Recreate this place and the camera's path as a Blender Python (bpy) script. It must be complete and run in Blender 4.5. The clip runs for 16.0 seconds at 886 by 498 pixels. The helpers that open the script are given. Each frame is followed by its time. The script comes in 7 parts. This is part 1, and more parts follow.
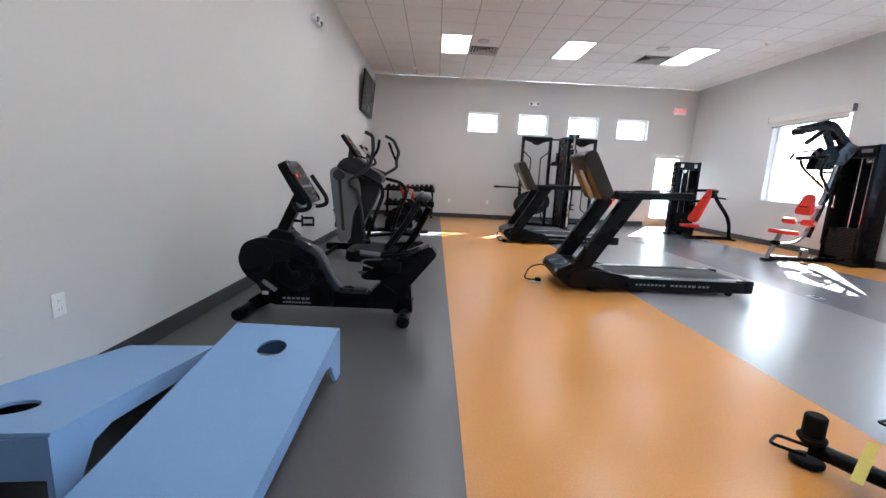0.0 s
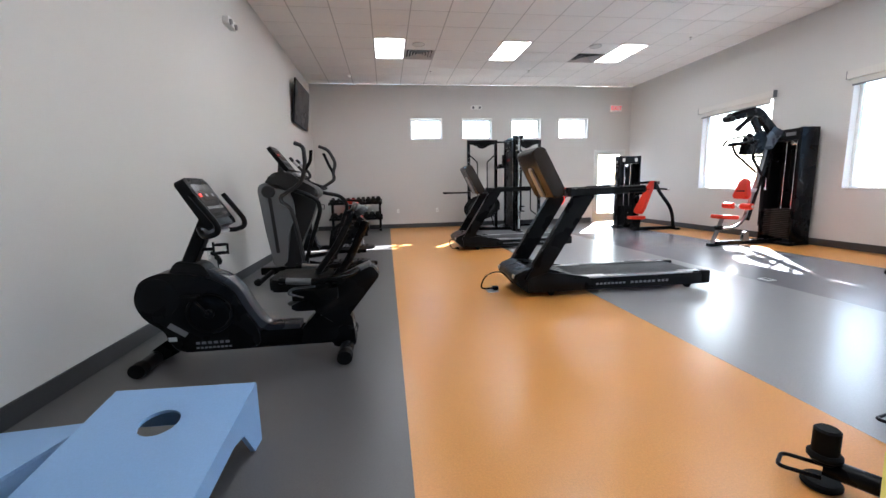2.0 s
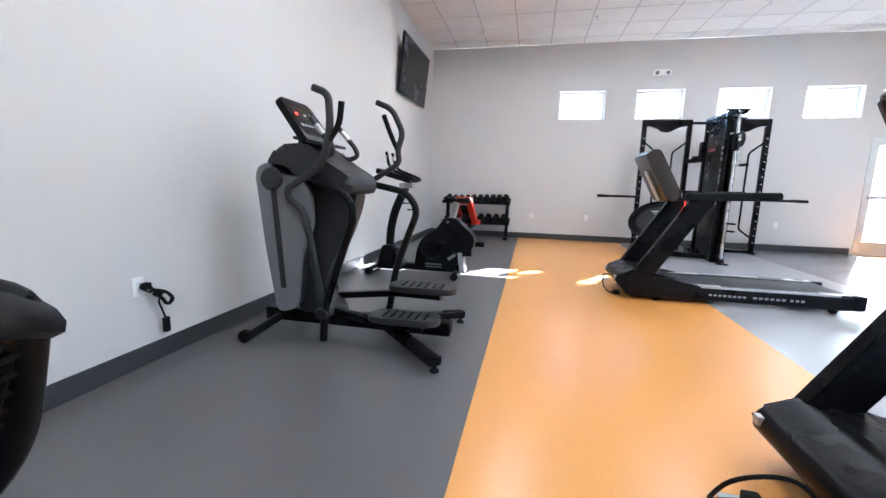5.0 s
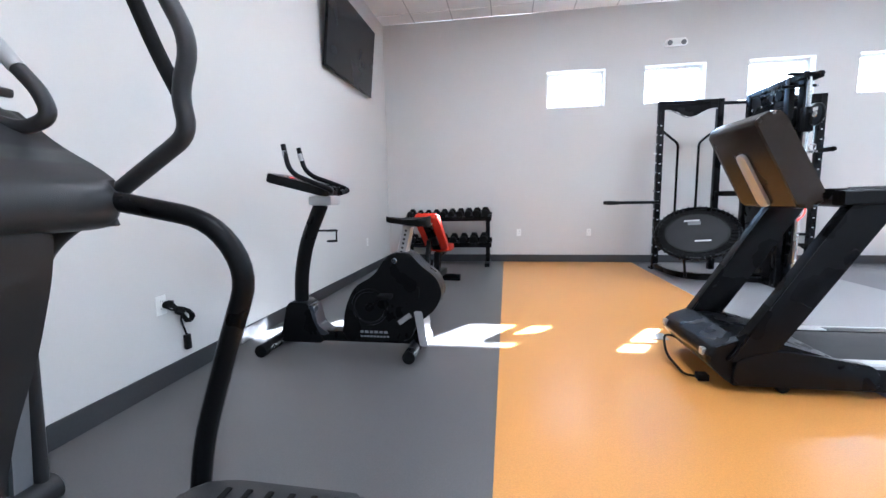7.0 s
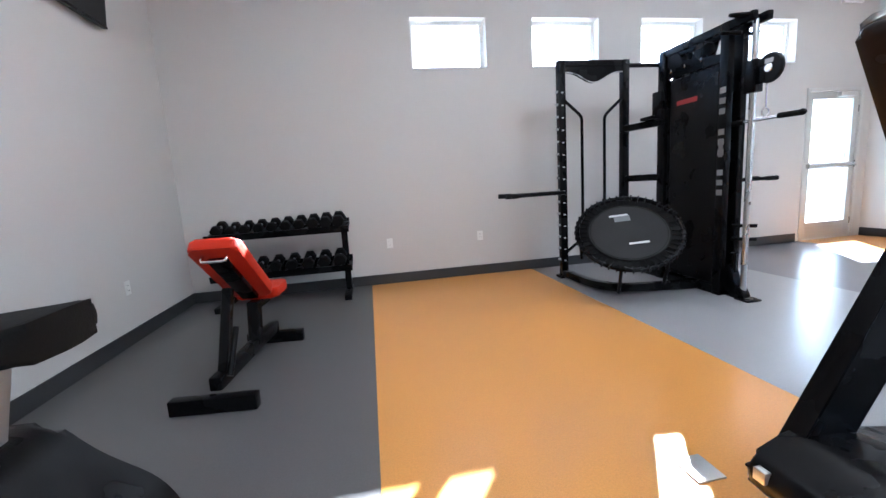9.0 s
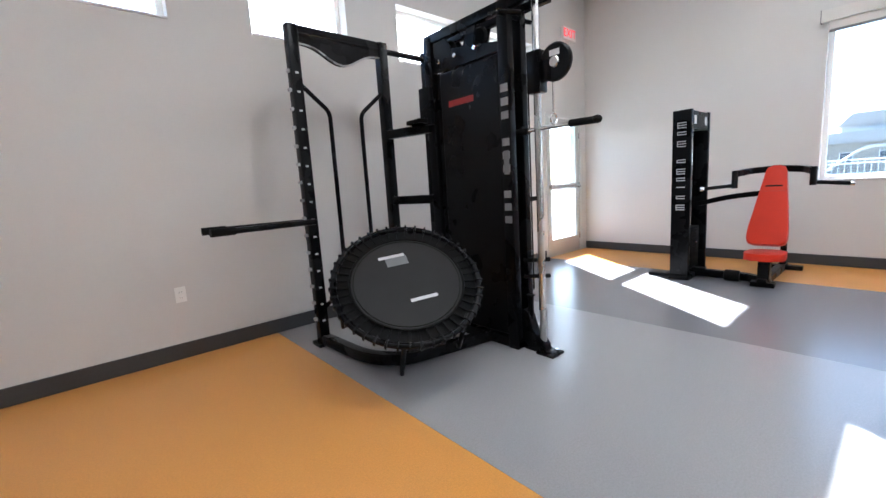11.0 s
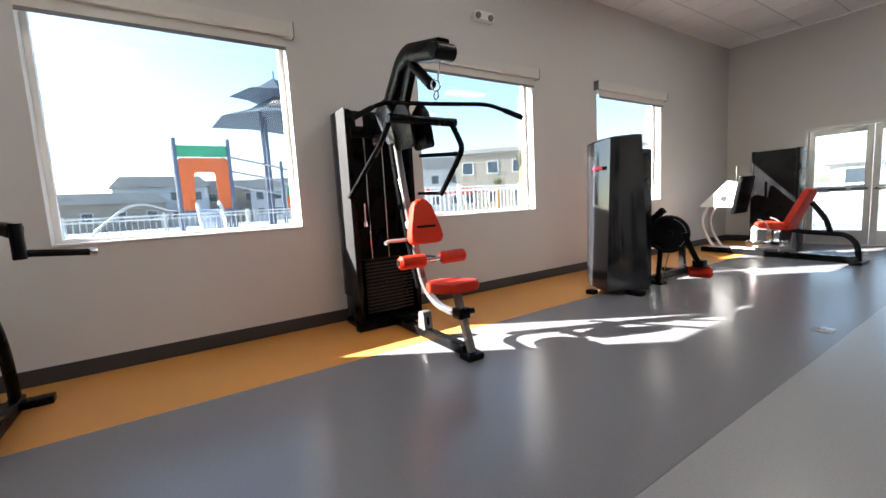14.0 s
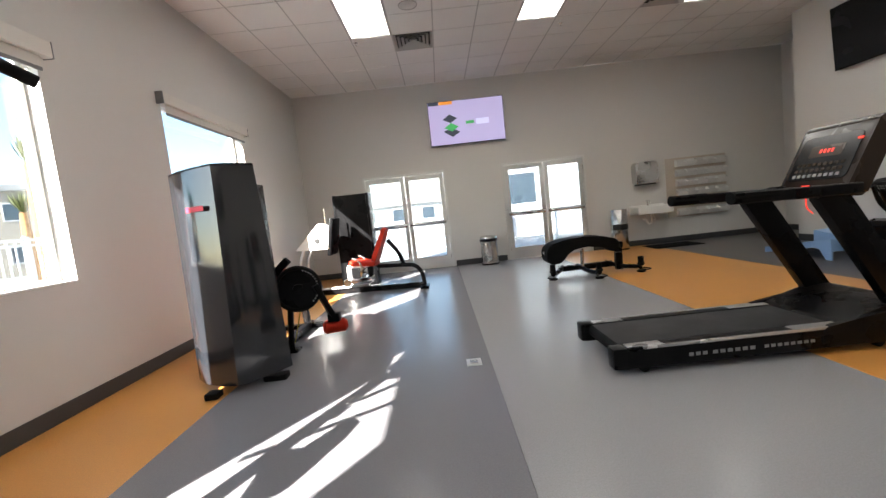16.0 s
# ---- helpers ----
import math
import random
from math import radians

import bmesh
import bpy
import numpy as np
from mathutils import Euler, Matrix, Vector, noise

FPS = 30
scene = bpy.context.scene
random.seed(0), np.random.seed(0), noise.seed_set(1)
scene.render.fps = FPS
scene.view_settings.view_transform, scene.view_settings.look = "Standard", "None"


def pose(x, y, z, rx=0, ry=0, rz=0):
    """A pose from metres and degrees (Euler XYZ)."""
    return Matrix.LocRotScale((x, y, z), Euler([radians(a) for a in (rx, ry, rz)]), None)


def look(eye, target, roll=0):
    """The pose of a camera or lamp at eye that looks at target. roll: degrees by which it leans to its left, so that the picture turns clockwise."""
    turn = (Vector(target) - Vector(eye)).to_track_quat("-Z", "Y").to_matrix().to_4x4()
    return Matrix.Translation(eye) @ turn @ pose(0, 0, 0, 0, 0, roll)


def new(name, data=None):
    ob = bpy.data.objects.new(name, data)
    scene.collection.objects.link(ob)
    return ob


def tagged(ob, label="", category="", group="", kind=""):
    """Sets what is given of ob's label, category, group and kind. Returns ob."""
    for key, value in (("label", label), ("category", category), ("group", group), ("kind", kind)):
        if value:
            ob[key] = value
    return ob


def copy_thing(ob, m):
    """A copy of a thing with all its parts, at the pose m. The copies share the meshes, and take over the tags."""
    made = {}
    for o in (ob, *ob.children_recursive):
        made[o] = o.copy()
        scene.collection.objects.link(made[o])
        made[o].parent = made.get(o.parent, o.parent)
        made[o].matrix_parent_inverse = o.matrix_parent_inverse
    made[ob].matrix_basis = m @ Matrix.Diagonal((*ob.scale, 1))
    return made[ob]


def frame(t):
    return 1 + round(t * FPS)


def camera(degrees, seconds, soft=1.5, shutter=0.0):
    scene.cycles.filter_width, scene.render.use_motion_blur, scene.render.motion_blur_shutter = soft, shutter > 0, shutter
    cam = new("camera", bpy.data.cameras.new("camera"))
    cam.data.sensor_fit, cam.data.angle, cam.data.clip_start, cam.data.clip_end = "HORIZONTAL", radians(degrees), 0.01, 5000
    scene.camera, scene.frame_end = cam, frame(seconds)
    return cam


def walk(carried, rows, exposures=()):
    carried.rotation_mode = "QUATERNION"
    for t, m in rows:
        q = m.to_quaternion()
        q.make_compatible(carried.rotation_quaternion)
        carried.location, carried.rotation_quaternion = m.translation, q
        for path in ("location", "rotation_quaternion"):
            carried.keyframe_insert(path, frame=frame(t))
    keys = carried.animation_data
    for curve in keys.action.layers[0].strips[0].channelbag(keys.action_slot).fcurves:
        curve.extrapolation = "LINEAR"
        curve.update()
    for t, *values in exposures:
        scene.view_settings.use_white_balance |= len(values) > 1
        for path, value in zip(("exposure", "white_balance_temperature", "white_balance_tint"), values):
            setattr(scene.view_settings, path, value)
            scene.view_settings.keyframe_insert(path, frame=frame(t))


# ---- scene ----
cam = camera(94.7, 16.0)
PATH = [
    (0, (1.868, 2.077, 1.202), (1.918, 4.046, 0.854), 2.7),
    (0.5, (1.83, 2.07, 1.164), (1.7, 4.036, 0.824), 1.6),
    (1, (1.884, 2.099, 1.173), (1.954, 4.068, 0.828), 1.0),
    (1.5, (1.964, 2.197, 1.131), (2.212, 4.149, 0.776), 0.8),
    (2, (1.980, 2.483, 1.177), (2.243, 4.442, 0.876), -1.3),
    (2.5, (2.037, 2.844, 1.124), (1.981, 4.818, 0.809), -1.2),
    (3, (2.195, 3.249, 1.149), (2.036, 5.208, 0.775), 1.7),
    (3.5, (2.232, 3.737, 1.164), (2.09, 5.701, 0.817), -0.9),
    (4, (2.328, 4.245, 1.194), (1.947, 6.169, 0.803), 2.3),
    (6.5, (2.153, 6.927, 1.107), (1.78, 8.883, 0.925), 0.1),
    (7, (2.092, 7.429, 1.132), (1.784, 9.389, 0.881), -1.1),
    (7.5, (2.061, 7.924, 1.181), (1.579, 9.839, 0.862), 1.0),
    (8, (2.058, 8.422, 1.167), (1.685, 10.363, 0.86), -0.7),
    (10.5, (2.609, 10.724, 1.192), (3.814, 12.288, 0.870), -4.3),
    (11, (2.971, 10.881, 1.199), (4.271, 12.374, 0.901), -3.6),
    (11.5, (3.342, 11.123, 1.205), (5.049, 12.126, 0.92), -2.8),
    (12, (3.751, 11.337, 1.158), (5.623, 11.974, 0.908), -4.9),
    (12.5, (4.210, 11.319, 1.199), (6.172, 11.599, 0.931), -2.1),
    (13, (4.647, 11.313, 1.230), (6.600, 11.004, 0.928), -4.2),
    (13.5, (5.105, 11.106, 1.238), (6.976, 10.453, 0.969), -3.2),
    (14, (5.448, 10.853, 1.164), (7.109, 9.761, 0.940), -3.2),
    (14.5, (5.798, 10.710, 1.163), (7.195, 9.301, 0.912), -4.3),
    (15, (6.120, 10.463, 1.179), (7.270, 8.842, 0.954), -4.7),
    (15.5, (6.411, 10.171, 1.222), (7.099, 8.303, 1.032), -6.3),
    (16, (6.562, 9.860, 1.226), (6.567, 7.868, 1.049), -6.3),
]
walk(cam, [(t, look(eye, target, roll)) for t, eye, target, roll in PATH], [(0.0, 4.33, 5720, 10), (2.5, 4.28, 5830, 10), (3.5, 4.66, 5700, 10), (7.0, 5.03, 5250, 10), (8.0, 4.86, 5250, 10), (10.5, 4.48, 5750, 10), (11.5, 4.38, 5850, 10), (13.0, 3.6, 6400, 10), (14.5, 3.42, 6500, 10), (16.0, 3.7, 6600, 10)])


# ---- world, sun and lamps ----
SUN_WAY = Vector((-0.965, -1.40, -1.0)).normalized()      # the way the sunlight travels
world = bpy.data.worlds.new("world")
scene.world = world
world.use_nodes = True
wn = world.node_tree.nodes
sky = wn.new("ShaderNodeTexSky")
sky.sky_type, sky.sun_disc = "NISHITA", False
sky.sun_elevation = math.asin(-SUN_WAY.z)
sky.sun_rotation = math.atan2(-SUN_WAY.x, -SUN_WAY.y)
sky.air_density, sky.dust_density, sky.ozone_density = 1.0, 1.2, 1.5
world.node_tree.links.new(sky.outputs["Color"], wn["Background"].inputs["Color"])
wn["Background"].inputs["Strength"].default_value = 0.12

sun = new("sun", bpy.data.lights.new("sun", "SUN"))
sun.data.energy, sun.data.angle, sun.data.color = 4.3, radians(0.5), (1.0, 0.96, 0.91)
sun.matrix_world = look((0, 0, 40), Vector((0, 0, 40)) + SUN_WAY)


FAR, NEAR, EAST, TOP = 14.56, 0.69, 9.51, 4.045            # inner faces of the walls, ceiling height
WINDOWS_EAST = [(9.80, 11.60), (6.60, 8.40), (3.36, 5.20)]
WINDOWS_FAR = [(2.74, 3.65), (4.24, 5.13), (5.73, 6.63), (7.20, 8.12)]
SILL, HEAD = 1.0, 2.80

# ---- mesh helpers ----
def mesh_object(name, bm, mat, smooth=False, parent=None):
    me = bpy.data.meshes.new(name)
    bmesh.ops.recalc_face_normals(bm, faces=bm.faces)
    bm.to_mesh(me)
    bm.free()
    if smooth:
        for p in me.polygons:
            p.use_smooth = True
        me.set_sharp_from_angle(angle=radians(38))
    me.materials.append(mat)
    ob = new(name, me)
    if parent:
        ob.parent = parent
    return ob


def part(name, bm, mat, parent, label="", smooth=True):
    """One mesh under a thing or under a part."""
    ob = mesh_object(name, bm, mat, smooth, parent)
    return tagged(ob, label) if label else ob


def thing(name, m, label, category, group=""):
    ob = new(name)
    ob.empty_display_size = 0.1
    ob.matrix_basis = m
    return tagged(ob, label, category, group)


def setting(name, bm, mat, label, category, smooth=False):
    return tagged(mesh_object(name, bm, mat, smooth), label, category, kind="structure")


def join(*bms):
    """Several bmeshes in one."""
    out = bmesh.new()
    for b in bms:
        me = bpy.data.meshes.new("temp")
        b.to_mesh(me)
        b.free()
        out.from_mesh(me)
        bpy.data.meshes.remove(me)
    return out


def block(x0, x1, y0, y1, z0, z1, bevel=0.0, seg=2):
    bm = bmesh.new()
    bmesh.ops.create_cube(bm, size=1.0)
    bmesh.ops.scale(bm, vec=(abs(x1 - x0), abs(y1 - y0), abs(z1 - z0)), verts=bm.verts)
    bmesh.ops.translate(bm, vec=((x0 + x1) / 2, (y0 + y1) / 2, (z0 + z1) / 2), verts=bm.verts)
    if bevel:
        bmesh.ops.bevel(bm, geom=bm.edges[:], offset=bevel, segments=seg, affect="EDGES", profile=0.6)
    return bm


def moved(bm, m):
    bmesh.ops.transform(bm, matrix=m, verts=bm.verts)
    return bm


def rounded_path(pts, radius, steps=5):
    """A polyline whose inner corners are rounded."""
    pts = [Vector(p) for p in pts]
    out = [pts[0]]
    for a, b, c in zip(pts, pts[1:], pts[2:]):
        r = min(radius, (a - b).length * 0.48, (c - b).length * 0.48)
        p, q = b + (a - b).normalized() * r, b + (c - b).normalized() * r
        for i in range(steps + 1):
            t = i / steps
            out.append(p.lerp(b, t).lerp(b.lerp(q, t), t))
    out.append(pts[-1])
    return out


def tube(pts, r, bend=0.06, sides=12, flat=1.0, steps=5, up=(0, 0, 1), square=False):
    """A tube swept along a path; flat squeezes it along the second cross axis, square makes it a box profile."""
    path = rounded_path(pts, bend, steps) if len(pts) > 2 else [Vector(p) for p in pts]
    bm = bmesh.new()
    rings, side = [], None
    if square:
        k = 0.22
        corners = []
        for sx, sy in ((1, 1), (-1, 1), (-1, -1), (1, -1)):
            pair = [(sx, sy * (1 - k)), (sx * (1 - k), sy)]
            corners += pair if sx * sy > 0 else pair[::-1]
        ring2 = [(c * r, s * r * flat) for c, s in corners]
    else:
        ring2 = [(math.cos(2 * math.pi * i / sides) * r, math.sin(2 * math.pi * i / sides) * r * flat) for i in range(sides)]
    for i, p in enumerate(path):
        ahead = (path[min(i + 1, len(path) - 1)] - path[max(i - 1, 0)]).normalized()
        if side is None:
            ref = Vector(up)
            if abs(ahead.dot(ref)) > 0.95:
                ref = Vector((0, 1, 0)) if abs(ahead.y) < 0.9 else Vector((1, 0, 0))
            side = ahead.cross(ref).normalized()
        side = (side - ahead * side.dot(ahead)).normalized()
        other = side.cross(ahead)
        rings.append([bm.verts.new(p + side * a + other * b) for a, b in ring2])
    n = len(ring2)
    for r0, r1 in zip(rings, rings[1:]):
        for i in range(n):
            bm.faces.new((r0[i], r0[(i + 1) % n], r1[(i + 1) % n], r1[i]))
    bm.faces.new(rings[0][::-1])
    bm.faces.new(rings[-1])
    return bm


def rod(a, b, r, sides=16, bevel=0.0):
    """A round bar from a to b, its ends softened."""
    a, b = Vector(a), Vector(b)
    d = (b - a).normalized()
    e = min(bevel or r * 0.18, (b - a).length * 0.3)
    ref = Vector((0, 0, 1)) if abs(d.z) < 0.9 else Vector((1, 0, 0))
    u = d.cross(ref).normalized()
    v = d.cross(u)
    bm = bmesh.new()
    rings = []
    for p, s in ((a, r - e), (a + d * e, r), (b - d * e, r), (b, r - e)):
        rings.append([bm.verts.new(p + u * math.cos(2 * math.pi * i / sides) * s + v * math.sin(2 * math.pi * i / sides) * s) for i in range(sides)])
    for r0, r1 in zip(rings, rings[1:]):
        for i in range(sides):
            bm.faces.new((r0[i], r0[(i + 1) % sides], r1[(i + 1) % sides], r1[i]))
    bm.faces.new(rings[0][::-1])
    bm.faces.new(rings[-1])
    return bm


def prism(outline, y0, y1, bevel=0.0, seg=2, plane="xz"):
    """A flat outline given thickness: in xz it grows along y, in xy along z, in yz along x."""
    bm = bmesh.new()
    put = {"xz": lambda a, b, c: (a, c, b), "xy": lambda a, b, c: (a, b, c), "yz": lambda a, b, c: (c, a, b)}[plane]
    lo = [bm.verts.new(put(a, b, y0)) for a, b in outline]
    hi = [bm.verts.new(put(a, b, y1)) for a, b in outline]
    n = len(outline)
    f0, f1 = bm.faces.new(lo), bm.faces.new(hi[::-1])
    for i in range(n):
        bm.faces.new((lo[i], hi[i], hi[(i + 1) % n], lo[(i + 1) % n]))
    if bevel:
        rim = list({e for f in (f0, f1) for e in f.edges})
        bmesh.ops.bevel(bm, geom=rim, offset=bevel, segments=seg, affect="EDGES", profile=0.6)
    return bm


def soft(outline, radius=0.05, steps=4):
    """A closed outline with its corners rounded."""
    pts = [Vector((a, b, 0)) for a, b in outline]
    out, n = [], len(pts)
    for i in range(n):
        a, b, c = pts[i - 1], pts[i], pts[(i + 1) % n]
        r = min(radius, (a - b).length * 0.45, (c - b).length * 0.45)
        p, q = b + (a - b).normalized() * r, b + (c - b).normalized() * r
        for k in range(steps + 1):
            t = k / steps
            v = p.lerp(b, t).lerp(b.lerp(q, t), t)
            out.append((v.x, v.y))
    return out


def oval(cx, cy, rx, ry, n=28, turn=0.0):
    c, s = math.cos(turn), math.sin(turn)
    return [(cx + rx * math.cos(a) * c - ry * math.sin(a) * s, cy + rx * math.cos(a) * s + ry * math.sin(a) * c)
            for a in (2 * math.pi * i / n for i in range(n))]


def ring(cx, cy, cz, r, thick, axis="y", sides=28, sec=8):
    """A torus."""
    bm = bmesh.new()
    rows = []
    for i in range(sides):
        a = 2 * math.pi * i / sides
        row = []
        for k in range(sec):
            b = 2 * math.pi * k / sec
            p = ((r + thick * math.cos(b)) * math.cos(a), (r + thick * math.cos(b)) * math.sin(a), thick * math.sin(b))
            row.append(bm.verts.new({"z": (cx + p[0], cy + p[1], cz + p[2]), "y": (cx + p[0], cy + p[2], cz + p[1]), "x": (cx + p[2], cy + p[0], cz + p[1])}[axis]))
        rows.append(row)
    for i in range(sides):
        for k in range(sec):
            bm.faces.new((rows[i][k], rows[i][(k + 1) % sec], rows[(i + 1) % sides][(k + 1) % sec], rows[(i + 1) % sides][k]))
    return bm


def lathe(profile, n=24):
    """Turned round z: profile of (radius, height)."""
    bm = bmesh.new()
    rows = [[bm.verts.new((r * math.cos(2 * math.pi * i / n), r * math.sin(2 * math.pi * i / n), z)) for i in range(n)] for r, z in profile]
    for a, b in zip(rows, rows[1:]):
        for i in range(n):
            bm.faces.new((a[i], a[(i + 1) % n], b[(i + 1) % n], b[i]))
    if profile[0][0] > 1e-4:
        bm.faces.new(rows[0][::-1])
    if profile[-1][0] > 1e-4:
        bm.faces.new(rows[-1])
    bmesh.ops.remove_doubles(bm, verts=bm.verts, dist=1e-5)
    return bm


def letters(text, size, m, mat, parent, name="lettering", depth=0.0015, spacing=1.0):
    """Raised writing in the built-in font, lying in its xy plane before the pose m."""
    cu = bpy.data.curves.new("writing", "FONT")
    cu.body, cu.size, cu.extrude, cu.align_x, cu.align_y, cu.space_character = text, size, depth, "CENTER", "CENTER", spacing
    tmp = bpy.data.objects.new("writing", cu)
    scene.collection.objects.link(tmp)
    me = bpy.data.meshes.new_from_object(tmp.evaluated_get(bpy.context.evaluated_depsgraph_get()))
    bpy.data.objects.remove(tmp)
    me.transform(m)
    me.materials.clear()
    me.materials.append(mat)
    ob = new(name, me)
    ob.parent = parent
    return ob


# ---- materials ----
def material(name, colour, rough=0.5, metal=0.0, vary=0.12, grain=60.0, patch=2.5, bump=0.15, bump_scale=None, spec=0.5, rough_vary=0.08, coat=0.0, random_tint=0.0):
    """A painted, moulded or rolled surface: base colour with grain and broad patches, gloss that wanders, fine relief."""
    mat = bpy.data.materials.new(name)
    mat.use_nodes = True
    nt = mat.node_tree
    b = nt.nodes["Principled BSDF"]
    tc = nt.nodes.new("ShaderNodeTexCoord")
    fine, broad = nt.nodes.new("ShaderNodeTexNoise"), nt.nodes.new("ShaderNodeTexNoise")
    fine.inputs["Scale"].default_value, fine.inputs["Detail"].default_value = grain, 4
    broad.inputs["Scale"].default_value, broad.inputs["Detail"].default_value = patch, 3
    for n in (fine, broad):
        nt.links.new(tc.outputs["Object"], n.inputs["Vector"])
    add = nt.nodes.new("ShaderNodeMath")
    add.operation = "ADD"
    nt.links.new(fine.outputs["Fac"], add.inputs[0])
    nt.links.new(broad.outputs["Fac"], add.inputs[1])
    ramp = nt.nodes.new("ShaderNodeMapRange")
    ramp.inputs["From Min"].default_value, ramp.inputs["From Max"].default_value = 0.6, 1.4
    ramp.inputs["To Min"].default_value, ramp.inputs["To Max"].default_value = 1 - vary, 1 + vary
    nt.links.new(add.outputs[0], ramp.inputs["Value"])
    mul = nt.nodes.new("ShaderNodeVectorMath")
    mul.operation = "SCALE"
    mul.inputs[0].default_value = colour[:3]
    nt.links.new(ramp.outputs[0], mul.inputs["Scale"])
    nt.links.new(mul.outputs[0], b.inputs["Base Color"])
    rr = nt.nodes.new("ShaderNodeMapRange")
    rr.inputs["From Min"].default_value, rr.inputs["From Max"].default_value = 0.3, 0.7
    rr.inputs["To Min"].default_value, rr.inputs["To Max"].default_value = max(0.02, rough - rough_vary), min(1, rough + rough_vary)
    nt.links.new(broad.outputs["Fac"], rr.inputs["Value"])
    nt.links.new(rr.outputs[0], b.inputs["Roughness"])
    b.inputs["Metallic"].default_value = metal
    b.inputs["Specular IOR Level"].default_value = spec
    if coat:
        b.inputs["Coat Weight"].default_value, b.inputs["Coat Roughness"].default_value = coat, 0.12
    if bump:
        bp = nt.nodes.new("ShaderNodeBump")
        bp.inputs["Strength"].default_value, bp.inputs["Distance"].default_value = bump, 0.002
        src = fine
        if bump_scale:
            src = nt.nodes.new("ShaderNodeTexNoise")
            src.inputs["Scale"].default_value, src.inputs["Detail"].default_value = bump_scale, 3
            nt.links.new(tc.outputs["Object"], src.inputs["Vector"])
        nt.links.new(src.outputs["Fac"], bp.inputs["Height"])
        nt.links.new(bp.outputs[0], b.inputs["Normal"])
    return mat


def speckled(name, colour, fleck, rough=0.35, share=0.62, fleck_size=420.0):
    """Sheet vinyl with fine flecks and worn, slightly uneven gloss."""
    mat = material(name, colour, rough, vary=0.15, grain=110, patch=420, bump=0.05, bump_scale=70, rough_vary=0.0, spec=0.4)
    nt = mat.node_tree
    b = nt.nodes["Principled BSDF"]
    tc = nt.nodes.new("ShaderNodeTexCoord")
    v = nt.nodes.new("ShaderNodeTexNoise")
    v.inputs["Scale"].default_value, v.inputs["Detail"].default_value = fleck_size, 2
    nt.links.new(tc.outputs["Object"], v.inputs["Vector"])
    r = nt.nodes.new("ShaderNodeMapRange")
    r.inputs["From Min"].default_value, r.inputs["From Max"].default_value = share, share + 0.05
    nt.links.new(v.outputs["Fac"], r.inputs["Value"])
    mix = nt.nodes.new("ShaderNodeMix")
    mix.data_type = "RGBA"
    old = b.inputs["Base Color"].links[0].from_socket
    nt.links.new(r.outputs[0], mix.inputs["Factor"])
    nt.links.new(old, mix.inputs["A"])
    mix.inputs["B"].default_value = (*fleck, 1)
    nt.links.new(mix.outputs["Result"], b.inputs["Base Color"])
    return mat


def glowing(name, colour, strength):
    mat = bpy.data.materials.new(name)
    mat.use_nodes = True
    b = mat.node_tree.nodes["Principled BSDF"]
    b.inputs["Base Color"].default_value = (*colour, 1)
    b.inputs["Emission Color"].default_value = (*colour, 1)
    b.inputs["Emission Strength"].default_value = strength
    return mat


def glass_like(name, colour=(1, 1, 1), rough=0.0):
    """Thin clear panes: mostly let through, with a faint mirror on top."""
    mat = bpy.data.materials.new(name)
    mat.use_nodes = True
    nt = mat.node_tree
    nt.nodes.remove(nt.nodes["Principled BSDF"])
    clear, mirror, mix, fr = (nt.nodes.new(k) for k in ("ShaderNodeBsdfTransparent", "ShaderNodeBsdfGlossy", "ShaderNodeMixShader", "ShaderNodeMath"))
    facing_ = nt.nodes.new("ShaderNodeLayerWeight")
    steep = nt.nodes.new("ShaderNodeMath")
    steep.operation, steep.inputs[1].default_value = "POWER", 5.0
    nt.links.new(facing_.outputs["Facing"], steep.inputs[0])
    fr.operation, fr.inputs[1].default_value, fr.inputs[2].default_value = "MULTIPLY_ADD", 0.9, 0.04
    nt.links.new(steep.outputs[0], fr.inputs[0])
    clear.inputs["Color"].default_value = (*colour, 1)
    mirror.inputs["Roughness"].default_value = rough
    nt.links.new(fr.outputs[0], mix.inputs[0])
    nt.links.new(clear.outputs[0], mix.inputs[1])
    nt.links.new(mirror.outputs[0], mix.inputs[2])
    nt.links.new(mix.outputs[0], nt.nodes["Material Output"].inputs["Surface"])
    return mat


M_WALL = material("greige_wall_paint", (0.57, 0.555, 0.53), 0.55, vary=0.02, grain=90, patch=0.7, bump=0.25, bump_scale=140, rough_vary=0.05)
M_CEIL = material("ceiling_tile", (0.74, 0.73, 0.71), 0.9, vary=0.04, grain=160, patch=1.5, bump=0.5, bump_scale=220)
# White bars greyed to stand for shade between tiles; lamp housings and vents share it.
M_GRID = material("ceiling_grid", (0.42, 0.415, 0.40), 0.5, vary=0.02, bump=0)
M_BASE = material("dark_rubber_base", (0.035, 0.036, 0.038), 0.45, vary=0.15, patch=1.5)
M_GREY_L = speckled("charcoal_vinyl", (0.098, 0.095, 0.094), (0.125, 0.121, 0.118), 0.34)
M_ORANGE = speckled("orange_vinyl", (0.62, 0.28, 0.065), (0.66, 0.34, 0.10), 0.29)
M_GREY_M = speckled("mid_grey_vinyl", (0.30, 0.297, 0.305), (0.36, 0.357, 0.365), 0.25)
M_GREY_D = speckled("slate_vinyl", (0.185, 0.185, 0.196), (0.225, 0.225, 0.236), 0.235)
M_ALU = material("anodised_aluminium", (0.62, 0.62, 0.60), 0.35, metal=0.7, vary=0.05, grain=200, bump=0.03)
M_WHITE = material("white_vinyl_frame", (0.80, 0.80, 0.79), 0.4, vary=0.03, bump=0.03)
